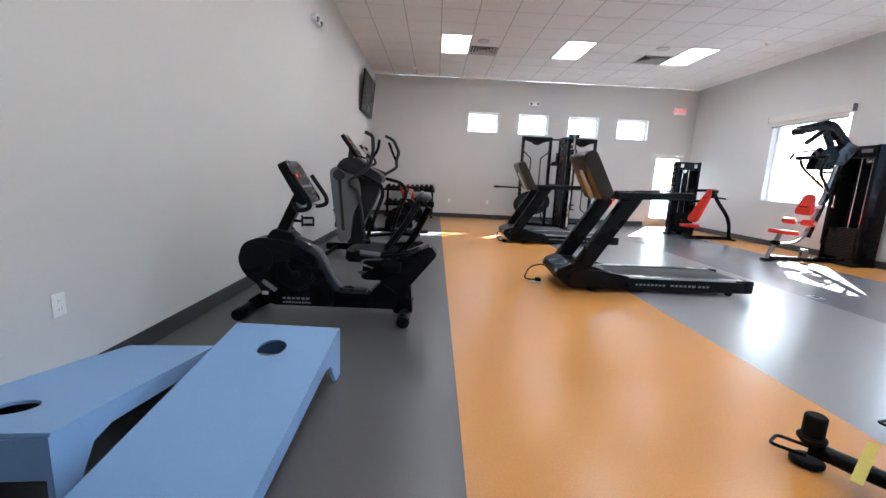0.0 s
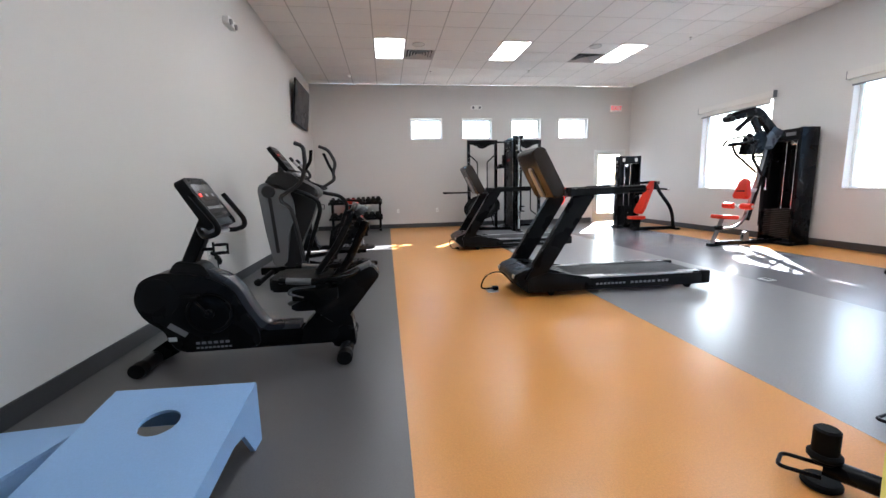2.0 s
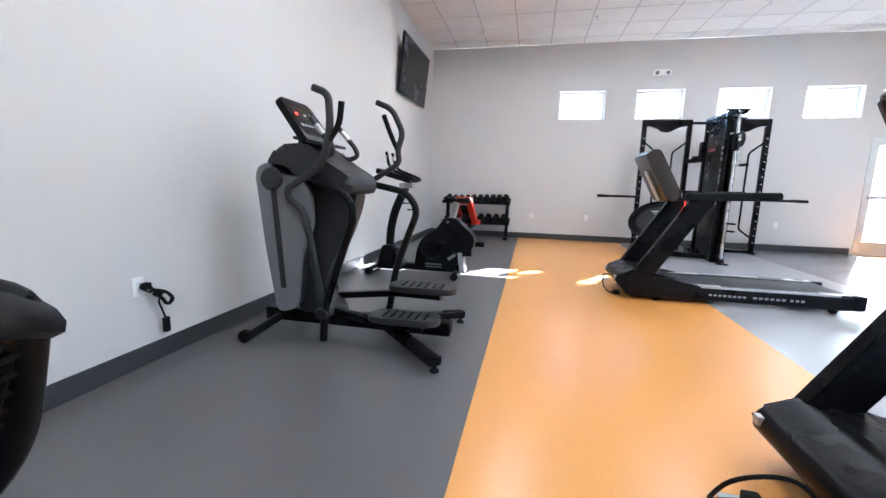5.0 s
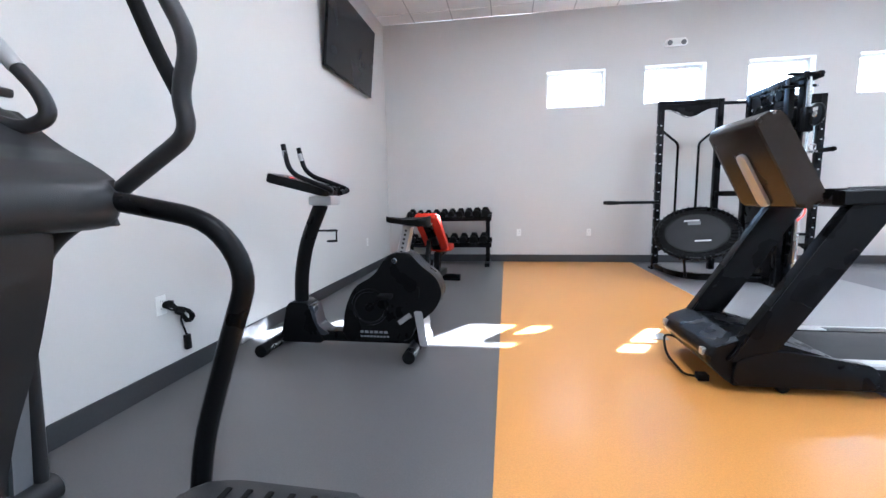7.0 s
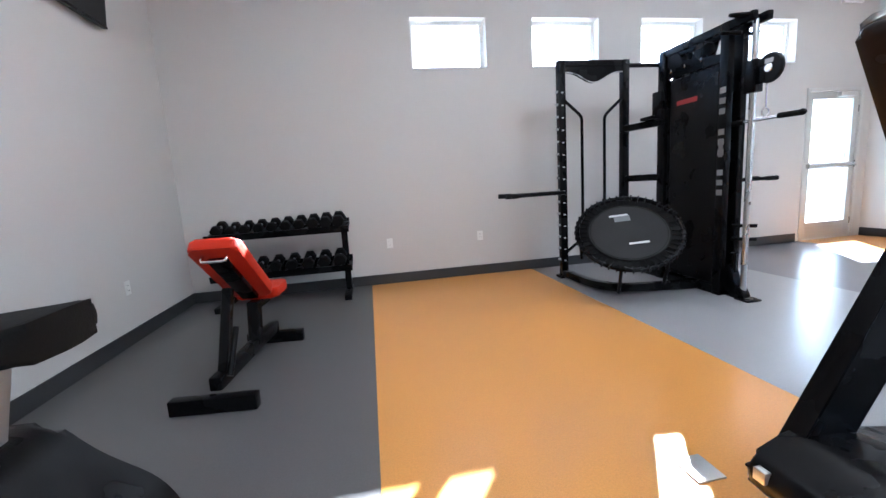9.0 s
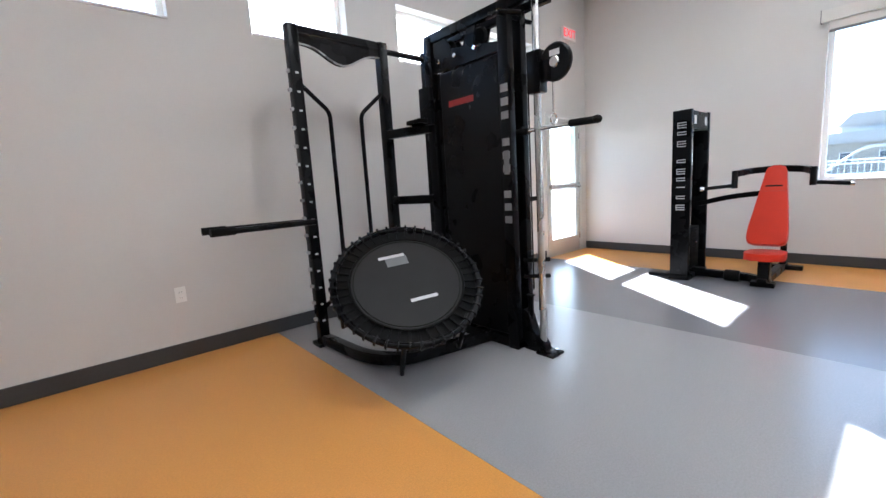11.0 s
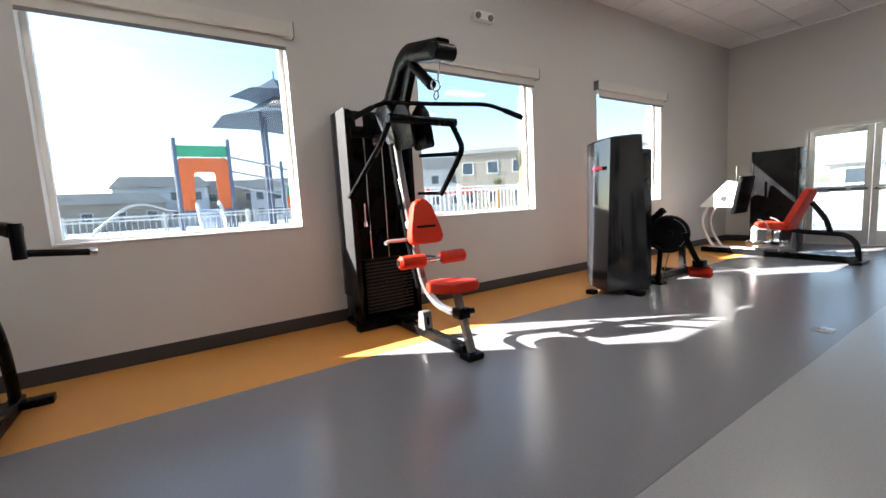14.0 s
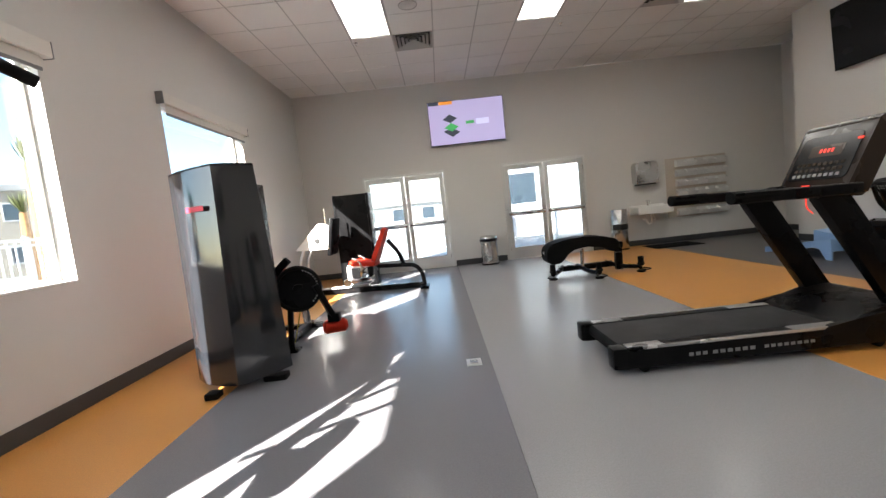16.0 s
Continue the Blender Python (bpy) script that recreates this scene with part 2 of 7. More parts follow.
M_CREAM = material("shade_fabric", (0.62, 0.60, 0.56), 0.85, vary=0.06, grain=400, bump=0.3)
M_GLASS = glass_like("clear_glass", (0.54, 0.57, 0.58))
M_PLASTIC_W = material("white_plastic", (0.78, 0.78, 0.75), 0.4, vary=0.03, bump=0.02)
M_LAMP = glowing("troffer_diffuser", (1.0, 0.97, 0.92), 0.5)
M_TUBE = glowing("troffer_lamp", (1.0, 0.98, 0.94), 1.6)
M_DARK = material("black_gap", (0.012, 0.012, 0.012), 0.7, vary=0.1)
M_BLACK = material("black_powder_coat", (0.0035, 0.0035, 0.004), 0.28, spec=0.11, vary=0.18, grain=300, patch=4, bump=0.12, bump_scale=500)
M_PLASTIC = material("black_moulded_plastic", (0.0045, 0.0045, 0.005), 0.31, spec=0.12, vary=0.2, grain=240, patch=5, bump=0.22, bump_scale=420)
M_CHARCOAL = material("charcoal_moulded_plastic", (0.022, 0.022, 0.023), 0.40, spec=0.3, vary=0.15, grain=240, patch=5, bump=0.2, bump_scale=420)
M_RUBBER = material("black_rubber", (0.004, 0.004, 0.004), 0.65, spec=0.12, vary=0.2, grain=150, patch=6, bump=0.4)
M_GREYP = material("grey_moulded_plastic", (0.17, 0.174, 0.18), 0.45, spec=0.25, vary=0.08, grain=200, patch=3, bump=0.15, bump_scale=400)
M_SPINE = material("dark_satin_cover", (0.035, 0.038, 0.045), 0.28, vary=0.08, grain=200, patch=3, bump=0.05)
M_SHROUD = material("glossy_black_shroud", (0.016, 0.018, 0.022), 0.11, vary=0.15, patch=2.5, bump=0.02, coat=1.0)
M_SIDE = material("dark_satin_side_cover", (0.022, 0.022, 0.023), 0.75, metal=0.0, spec=0.2, vary=0.08, grain=200, patch=3, bump=0.05)
M_DARKRED = material("dark_red_print", (0.30, 0.02, 0.02), 0.5)
M_RAIL = material("grey_satin_steel", (0.17, 0.17, 0.17), 0.32, metal=0.5, vary=0.06, grain=260, bump=0.04)
M_PRINT = material("grey_print", (0.22, 0.22, 0.22), 0.5, vary=0.1, bump=0)
M_SILVER = material("silver_paint", (0.48, 0.48, 0.48), 0.32, metal=0.6, vary=0.06, grain=260, bump=0.04)
M_CHROME = material("chrome", (0.80, 0.80, 0.80), 0.10, metal=1.0, vary=0.03, bump=0.0, rough_vary=0.04)
M_RED = material("red_orange_vinyl_upholstery", (0.50, 0.024, 0.007), 0.48, spec=0.22, vary=0.10, grain=220, patch=5, bump=0.35, bump_scale=300)
M_BLUE = material("pale_blue_paint", (0.24, 0.40, 0.66), 0.5, vary=0.06, grain=120, patch=3, bump=0.2, bump_scale=180)
M_MARK = material("white_print", (0.55, 0.55, 0.55), 0.5, vary=0.05, bump=0)
M_SCREEN = material("dark_screen_glass", (0.008, 0.009, 0.011), 0.22, vary=0.15, patch=3, bump=0, spec=0.3)
M_STEEL = material("brushed_stainless_steel", (0.55, 0.55, 0.54), 0.24, metal=1.0, vary=0.07, grain=300, patch=3, bump=0.05)
M_YELLOW = material("yellow_label", (0.62, 0.50, 0.05), 0.4, vary=0.08)
# glow of the red display lights, put on the safety key as well
M_REDGLOW = glowing("red_glow", (1.0, 0.04, 0.02), 0.12)
M_AMBER = material("smoked_display_glass", (0.035, 0.024, 0.016), 0.25, vary=0.15, patch=6, bump=0, spec=0.3)


# ---- the room ----
def pierced_wall(axis, inner, outer, u0, u1, holes, top=TOP):
    """A wall with thickness along u, and openings (u0, u1, z0, z1) that go right through it."""
    us = sorted({u0, u1, *(v for h in holes for v in h[:2])})
    zs = sorted({0.0, top, *(v for h in holes for v in h[2:])})
    put = (lambda u, d, z: (d, u, z)) if axis == "x" else (lambda u, d, z: (u, d, z))
    bm = bmesh.new()

    def quad(*ps):
        bm.faces.new([bm.verts.new(put(*p)) for p in ps])

    inside = lambda u, z: any(h[0] < u < h[1] and h[2] < z < h[3] for h in holes)
    for a, b in zip(us, us[1:]):
        for c, d in zip(zs, zs[1:]):
            if not inside((a + b) / 2, (c + d) / 2):
                for w in (inner, outer):
                    quad((a, w, c), (b, w, c), (b, w, d), (a, w, d))
    for a, b, c, d in holes:
        quad((a, inner, c), (a, outer, c), (a, outer, d), (a, inner, d))
        quad((b, inner, c), (b, outer, c), (b, outer, d), (b, inner, d))
        quad((a, inner, d), (b, inner, d), (b, outer, d), (a, outer, d))
        if c > 0:
            quad((a, inner, c), (b, inner, c), (b, outer, c), (a, outer, c))
    for u in (u0, u1):
        quad((u, inner, 0), (u, outer, 0), (u, outer, top), (u, inner, top))
    quad((u0, inner, top), (u1, inner, top), (u1, outer, top), (u0, outer, top))
    bmesh.ops.remove_doubles(bm, verts=bm.verts, dist=1e-4)
    return bm


DOOR_FAR = (8.36, 9.36, 0.0, 2.20)
DOORS_NEAR = [(6.36, 8.20, 0.0, 2.16), (3.25, 5.10, 0.0, 2.16)]
WEST_END, ALCOVE = 2.36, -1.20
setting("wall_far", pierced_wall("y", FAR, FAR + 0.20, -0.2, EAST + 0.2, [(a, b, 2.54, 3.12) for a, b in WINDOWS_FAR] + [DOOR_FAR]), M_WALL, "greige painted end wall with four small high windows", "wall")
setting("wall_east", pierced_wall("x", EAST, EAST + 0.20, NEAR - 0.2, FAR, [(a, b, SILL, HEAD) for a, b in WINDOWS_EAST]), M_WALL, "greige painted wall with three large windows", "wall")
setting("wall_near", pierced_wall("y", NEAR, NEAR - 0.20, ALCOVE, EAST, DOORS_NEAR), M_WALL, "greige painted wall with two glazed double doors", "wall")
setting("wall_west", block(-0.2, 0, WEST_END, FAR, 0, TOP), M_WALL, "long plain greige painted wall", "wall")
setting("wall_alcove_side", block(ALCOVE - 0.2, ALCOVE, NEAR - 0.2, WEST_END + 0.2, 0, TOP), M_WALL, "plain painted wall closing the side recess", "wall")
setting("wall_alcove_back", block(ALCOVE, -0.2, WEST_END, WEST_END + 0.2, 0, TOP), M_WALL, "plain painted wall of the side recess", "wall")

floor_slab = setting("floor", block(ALCOVE - 0.2, EAST + 0.2, NEAR - 0.2, FAR + 0.2, -0.20, -0.004), M_GREY_L, "sheet vinyl floor in long orange and grey stripes", "floor")
for nm, x0, x1, mat, lab in (("floor_sheet", ALCOVE, 2.04, M_GREY_L, "charcoal vinyl strip"), ("floor_sheet", 2.04, 4.14, M_ORANGE, "orange vinyl strip"),
                             ("floor_sheet", 4.14, 6.285, M_GREY_M, "mid grey vinyl strip"), ("floor_sheet", 6.285, 8.37, M_GREY_D, "slate grey vinyl strip"),
                             ("floor_sheet", 8.37, EAST, M_ORANGE, "orange vinyl strip")):
    part(nm, block(x0, x1 - 0.002, NEAR, FAR, -0.004, 0.0), mat, floor_slab, lab, smooth=False)


def baseboard(name, x0, x1, y0, y1):
    setting(name, block(x0, x1, y0, y1, 0.0, 0.125, 0.006, 2), M_BASE, "dark grey rubber wall base", "baseboard")


baseboard("baseboard_west", 0.0, 0.014, WEST_END, FAR - 0.014)
baseboard("baseboard_far", 0.0, DOOR_FAR[0] - 0.05, FAR - 0.014, FAR)
baseboard("baseboard_east", EAST - 0.014, EAST, NEAR, FAR - 0.002)
for a, b in ((DOORS_NEAR[0][1] + 0.05, EAST - 0.015), (DOORS_NEAR[1][1] + 0.05, DOORS_NEAR[0][0] - 0.05), (ALCOVE, DOORS_NEAR[1][0] - 0.05)):
    baseboard("baseboard_near", a, b, NEAR, NEAR + 0.014)
baseboard("baseboard_alcove", ALCOVE, ALCOVE + 0.014, NEAR + 0.015, WEST_END)

# ceiling: lay-in tiles in a grid, with openings left for the lamps
PITCH, GX, GY = 0.645, 1.85, 10.97
LAMPS = [(GX + 4 * i * PITCH, GY - 6 * j * PITCH) for i in range(3) for j in range(3)]
VENTS = [(GX + PITCH, GY + PITCH), (GX + 7 * PITCH, GY + PITCH), (GX + 7 * PITCH, GY - 13 * PITCH), (GX + PITCH, GY - 12 * PITCH)]
cell_taken = {(round((x - GX) / PITCH), round((y - GY) / PITCH) + k) for x, y in LAMPS for k in (0, 1)}
cell_taken |= {(round((x - GX) / PITCH), round((y - GY) / PITCH)) for x, y in VENTS}
tiles = bmesh.new()
rng = random.Random(4)
for i in range(math.floor((ALCOVE - GX) / PITCH), math.ceil((EAST - GX) / PITCH)):
    for j in range(math.floor((NEAR - GY) / PITCH), math.ceil((FAR - GY) / PITCH)):
        if (i, j) in cell_taken:
            continue
        x0, x1 = max(ALCOVE, GX + i * PITCH + 0.010), min(EAST, GX + (i + 1) * PITCH - 0.010)
        y0, y1 = max(NEAR, GY + j * PITCH + 0.010), min(FAR, GY + (j + 1) * PITCH - 0.010)
        if x1 - x0 < 0.02 or y1 - y0 < 0.02:
            continue
        dz = rng.uniform(0, 0.002)
        lo = [tiles.verts.new((x, y, TOP + dz)) for x, y in ((x0, y0), (x1, y0), (x1, y1), (x0, y1))]
        hi = [tiles.verts.new((x, y, TOP + 0.02)) for x, y in ((x0, y0), (x1, y0), (x1, y1), (x0, y1))]
        tiles.faces.new(lo[::-1])
        for k in range(4):
            tiles.faces.new((lo[k], lo[(k + 1) % 4], hi[(k + 1) % 4], hi[k]))
ceiling = setting("ceiling", tiles, M_CEIL, "suspended ceiling of off-white lay-in tiles", "ceiling")
bars = []
for i in range(math.floor((ALCOVE - GX) / PITCH), math.ceil((EAST - GX) / PITCH) + 1):
    x = GX + i * PITCH
    if ALCOVE < x < EAST:
        bars.append(block(x - 0.012, x + 0.012, NEAR, FAR, TOP + 0.004, TOP + 0.03))
for j in range(math.floor((NEAR - GY) / PITCH), math.ceil((FAR - GY) / PITCH) + 1):
    y = GY + j * PITCH
    if NEAR < y < FAR:
        bars.append(block(ALCOVE, EAST, y - 0.012, y + 0.012, TOP + 0.0055, TOP + 0.028))
# the grid's grey has the shade of the tile gaps in it
setting("ceiling_grid", join(*bars), M_GRID, "metal ceiling grid, greyed for the shade between the tiles", "ceiling")
# Unseen deck, added to keep sky and sun from coming through the ceiling.
setting("roof_deck", block(ALCOVE - 0.2, EAST + 0.5, NEAR - 0.5, FAR + 0.5, TOP + 0.12, TOP + 0.3), M_CEIL, "unseen slab above the ceiling that keeps out the sky", "roof")


# ---- windows, doors and shades ----
def window(name, axis, u0, u1, z0, z1, inner, outer, label, mullion=False):
    """A fixed window: a frame near the outer face, a sill, and its pane."""
    d = 1 if outer > inner else -1
    g0, g1 = outer - d * 0.075, outer - d * 0.02
    lo, hi = min(g0, g1), max(g0, g1)

    def bar(a, b, c, e, bev=0.004):
        return block(lo, hi, a, b, c, e, bev) if axis == "x" else block(a, b, lo, hi, c, e, bev)
    f = 0.045
    ob = tagged(new(name), label, "window", kind="structure")
    part("window_frame", join(bar(u0, u0 + f, z0, z1), bar(u1 - f, u1, z0, z1), bar(u0 + f, u1 - f, z0, z0 + f), bar(u0 + f, u1 - f, z1 - f, z1)), M_WHITE, ob, smooth=False)
    gm = (lo + hi) / 2
    pane = block(gm - 0.003, gm + 0.003, u0 + f, u1 - f, z0 + f, z1 - f) if axis == "x" else block(u0 + f, u1 - f, gm - 0.003, gm + 0.003, z0 + f, z1 - f)
    p = part("pane", pane, M_GLASS, ob, "clear window glass", smooth=False)
    p.visible_shadow = False
    s0, s1 = sorted((inner - d * 0.012, g0))
    sill = block(s0, s1, u0 + 0.003, u1 - 0.003, z0 + 0.001, z0 + 0.016, 0.003) if axis == "x" else block(u0 + 0.003, u1 - 0.003, s0, s1, z0 + 0.001, z0 + 0.016, 0.003)
    part("window_sill", sill, M_WHITE, ob, smooth=False)
    return ob


for n, (a, b) in enumerate(WINDOWS_EAST):
    window(f"window_{n + 1}", "x", a, b, SILL, HEAD, EAST, EAST + 0.2, "large white-framed fixed window beneath a roller shade")
for n, (a, b) in enumerate(WINDOWS_FAR):
    window(f"window_{n + 4}", "y", a, b, 2.54, 3.12, FAR, FAR + 0.2, "small high white-framed window in the end wall")

for n, (a, b) in enumerate(WINDOWS_EAST):
    sh = thing("roller_shade", pose(EAST, (a + b) / 2, 2.745), "cream roller shade rolled up under a square fascia", "shade", "roller shades over the windows")
    w = (b - a) / 2
    part("fascia", block(-0.085, -0.003, -w - 0.06, w + 0.06, 0.0, 0.125, 0.006), M_CREAM, sh, smooth=False)
    for e in (-w - 0.066, w + 0.061):
        part("end_cap", block(-0.088, -0.003, e, e + 0.005, -0.004, 0.129), M_GREYP, sh, smooth=False)
    part("fabric", block(-0.046, -0.043, -w + 0.01, w - 0.01, -0.085, 0.01), M_CREAM, sh, smooth=False)
    part("hem_bar", block(-0.052, -0.037, -w + 0.01, w - 0.01, -0.115, -0.085, 0.004), M_GREYP, sh, smooth=False)


def glazed_door(name, m, width, height, leaves, label, mid=1.02):
    """A storefront door; x along the width from 0, y = 0 the inner wall face with the room at +y, z up."""
    ob = tagged(new(name), label, "door", kind="structure")
    ob.matrix_basis = m
    f = 0.05
    part("door_frame", join(block(0.002, f, -0.13, 0.012, 0, height - 0.002, 0.004), block(width - f, width - 0.002, -0.13, 0.012, 0, height - 0.002, 0.004),
                            block(f, width - f, -0.13, 0.012, height - f, height - 0.002, 0.004)), M_ALU, ob, smooth=False)
    part("threshold", block(f, width - f, -0.12, 0.0, 0.001, 0.012, 0.004), M_ALU, ob, smooth=False)
    lw = (width - 2 * f) / leaves
    for k in range(leaves):
        x0, x1 = f + k * lw + 0.003, f + (k + 1) * lw - 0.003
        z0, z1 = 0.014, height - f - 0.004
        st, top, bot = 0.09, 0.10, 0.25
        leaf = part("door_leaf", join(block(x0, x0 + st, -0.06, -0.015, z0, z1, 0.004), block(x1 - st, x1, -0.06, -0.015, z0, z1, 0.004),
                                      block(x0 + st, x1 - st, -0.06, -0.015, z0, z0 + bot, 0.004), block(x0 + st, x1 - st, -0.06, -0.015, z1 - top, z1, 0.004),
                                      block(x0 + st, x1 - st, -0.056, -0.019, mid - 0.045, mid + 0.045, 0.004)), M_ALU, ob, smooth=False)
        for c, d in ((z0 + bot, mid - 0.045), (mid + 0.045, z1 - top)):
            p = part("glass_pane", block(x0 + st, x1 - st, -0.041, -0.035, c, d), M_GLASS, leaf, smooth=False)
            p.visible_shadow = False
        part("push_bar", join(tube([(x0 + 0.05, 0.035, mid), (x1 - 0.05, 0.035, mid)], 0.016, flat=1.4), block(x0 + 0.03, x0 + 0.09, -0.015, 0.05, mid - 0.03, mid + 0.03, 0.006), block(x1 - 0.09, x1 - 0.03, -0.015, 0.05, mid - 0.03, mid + 0.03, 0.006)), M_STEEL, leaf)
        part("door_closer", join(block(x0 + 0.12, x0 + 0.40, -0.015, 0.045, z1 - 0.075, z1 - 0.015, 0.008), tube([(x0 + 0.26, 0.02, z1 - 0.01), (x0 + 0.52, 0.09, z1 + 0.004), (x0 + 0.62, 0.01, z1 + 0.006)], 0.009)), M_ALU, leaf)
        for hz in (0.25, 1.1, 1.9):
            part("hinge", rod((x0 - 0.002 if k == 0 else x1 + 0.002, -0.008, hz - 0.05), (x0 - 0.002 if k == 0 else x1 + 0.002, -0.008, hz + 0.05), 0.009), M_STEEL, leaf)
    return ob


glazed_door("door_1", pose(DOORS_NEAR[0][0], NEAR, 0), DOORS_NEAR[0][1] - DOORS_NEAR[0][0], 2.16, 2, "closed aluminium double door with clear glass and push bars")
glazed_door("door_2", pose(DOORS_NEAR[1][0], NEAR, 0), DOORS_NEAR[1][1] - DOORS_NEAR[1][0], 2.16, 2, "closed aluminium double door with clear glass and push bars")
glazed_door("door_3", pose(DOOR_FAR[1], FAR, 0, 0, 0, 180), DOOR_FAR[1] - DOOR_FAR[0], 2.20, 1, "closed aluminium single door with clear glass panes", mid=1.10)

# ---- ceiling and wall fittings ----
for x, y in LAMPS:
    lamp = thing("ceiling_light", pose(x, y, TOP), "recessed troffer with glowing diffusers in the ceiling grid", "ceiling light", "recessed ceiling lights")
    w, d = PITCH, 2 * PITCH
    part("housing", join(block(0.012, 0.03, 0.012, d - 0.012, 0.0, 0.07), block(w - 0.03, w - 0.012, 0.012, d - 0.012, 0.0, 0.07), block(0.03, w - 0.03, 0.012, 0.03, 0.0, 0.07), block(0.03, w - 0.03, d - 0.03, d - 0.012, 0.0, 0.07), block(0.012, w - 0.012, 0.012, d - 0.012, 0.07, 0.075)), M_GRID, lamp, smooth=False)
    part("diffuser", prism([(0.03, 0.006), (w / 2 - 0.10, 0.045), (w / 2 - 0.10, 0.052), (0.03, 0.014)], 0.03, d - 0.03), M_LAMP, lamp, "glowing side diffuser", smooth=False)
    part("diffuser", prism([(w - 0.03, 0.006), (w / 2 + 0.10, 0.045), (w / 2 + 0.10, 0.052), (w - 0.03, 0.014)], 0.03, d - 0.03), M_LAMP, lamp, "glowing side diffuser", smooth=False)
    part("lens", prism([(w / 2 - 0.10, 0.03), (w / 2 - 0.05, 0.012), (w / 2 + 0.05, 0.012), (w / 2 + 0.10, 0.03), (w / 2 + 0.10, 0.05), (w / 2 - 0.10, 0.05)], 0.03, d - 0.03), M_TUBE, lamp, "bright centre lens", smooth=False)

for x, y in VENTS:
    v = thing("ceiling_vent", pose(x + PITCH / 2, y + PITCH / 2, TOP), "square white louvred air diffuser in the ceiling", "vent", "ceiling air vents")
    h = PITCH / 2 - 0.012
    part("backing", block(-h, h, -h, h, 0.05, 0.056), M_DARK, v, smooth=False)
    for k in range(5):
        a, b = h - k * 0.062, h - k * 0.062 - 0.036
        zz = 0.004 + 0.003 * k
        rim = bmesh.new()
        lo = [rim.verts.new((sx * a, sy * a, -0.006 + zz)) for sx, sy in ((1, 1), (-1, 1), (-1, -1), (1, -1))]
        hi = [rim.verts.new((sx * b, sy * b, 0.026 + zz)) for sx, sy in ((1, 1), (-1, 1), (-1, -1), (1, -1))]
        for i in range(4):
            rim.faces.new((lo[i], lo[(i + 1) % 4], hi[(i + 1) % 4], hi[i]))
        part("slat", rim, M_GRID, v, smooth=False)

for x, y in ((2.75, 11.26), (6.49, 11.12), (6.69, 4.10)):
    s = thing("ceiling_speaker", pose(x, y, TOP), "round white perforated ceiling speaker grille", "speaker", "ceiling speakers")
    part("grille", lathe([(0.0, -0.012), (0.10, -0.011), (0.112, -0.006), (0.112, 0.0)], 32), material("speaker_mesh", (0.55, 0.55, 0.53), 0.6, vary=0.25, grain=500, bump=0.5), s)
    part("rim", ring(0, 0, -0.003, 0.122, 0.010, "z", 36), M_GRID, s)
for x, y in ((1.18, 13.68), (4.3, 8.4), (4.9, 5.3)):
    s = thing("smoke_detector", pose(x, y, TOP), "small white ceiling detector", "detector", "ceiling detectors")
    part("base", lathe([(0.062, 0.0), (0.062, -0.012), (0.05, -0.02), (0.0, -0.02)], 24), M_PLASTIC_W, s)
    part("head", lathe([(0.043, -0.02), (0.043, -0.04), (0.03, -0.05), (0.0, -0.052)], 24), M_PLASTIC_W, s)
for x, y in ((3.2, 13.2), (5.7, 13.0), (8.2, 10.5), (4.3, 3.0), (7.6, 3.1)):
    s = thing("sprinkler_head", pose(x, y, TOP), "small chrome pendant sprinkler in the ceiling", "sprinkler", "sprinklers")
    part("escutcheon", lathe([(0.035, 0.0), (0.033, -0.006), (0.012, -0.010), (0.0, -0.010)], 20), M_CHROME, s)
    part("deflector", join(rod((0, 0, -0.04), (0, 0, -0.008), 0.008, 10), rod((0, 0, -0.044), (0, 0, -0.04), 0.018, 14)), M_CHROME, s)


def emergency_light(m):
    e = thing("emergency_light", m, "white twin-head emergency light on the wall", "emergency light", "wall emergency lights")
    part("body", prism(soft([(-0.17, -0.05), (0.17, -0.05), (0.14, 0.05), (-0.14, 0.05)], 0.03), 0.0, 0.075, 0.012), M_PLASTIC_W, e)
    for sx in (-1, 1):
        part("lamp_head", rod((sx * 0.095, 0.06, -0.012), (sx * 0.10, 0.098, -0.02), 0.036, 20), M_GREYP, e, "round lamp head")


emergency_light(pose(4.66, FAR, 3.43, 0, 0, 180))
emergency_light(pose(0.0, 8.54, 3.36, 0, 0, -90))
emergency_light(pose(EAST, 7.45, 3.38, 0, 0, 90))

ex = thing("exit_sign", pose(9.0, FAR, 3.415, 0, 0, 180), "white exit sign with red letters on the wall", "exit sign")
part("housing", block(-0.17, 0.17, 0.001, 0.045, -0.09, 0.09, 0.01), M_PLASTIC_W, ex)
letters("EXIT", 0.17, pose(0, 0.0455, 0, 90, 0, 180), glowing("exit_red", (0.85, 0.03, 0.05), 0.10), ex, depth=0.001)


def outlet(m, label="white wall outlet plate"):
    o = thing("wall_outlet", m, label, "outlet", "wall outlets")
    part("plate", block(-0.037, 0.037, 0.0, 0.006, -0.06, 0.06, 0.0025), M_PLASTIC_W, o)
    for dz in (-0.022, 0.022):
        sock = part("socket", prism(soft([(-0.017, dz - 0.014), (0.017, dz - 0.014), (0.017, dz + 0.014), (-0.017, dz + 0.014)], 0.008), 0.006, 0.0085), M_PLASTIC_W, o)
        part("slot", join(block(-0.008, -0.006, 0.0085, 0.0092, dz - 0.005, dz + 0.005), block(0.006, 0.008, 0.0085, 0.0092, dz - 0.005, dz + 0.005)), M_DARK, sock, smooth=False)


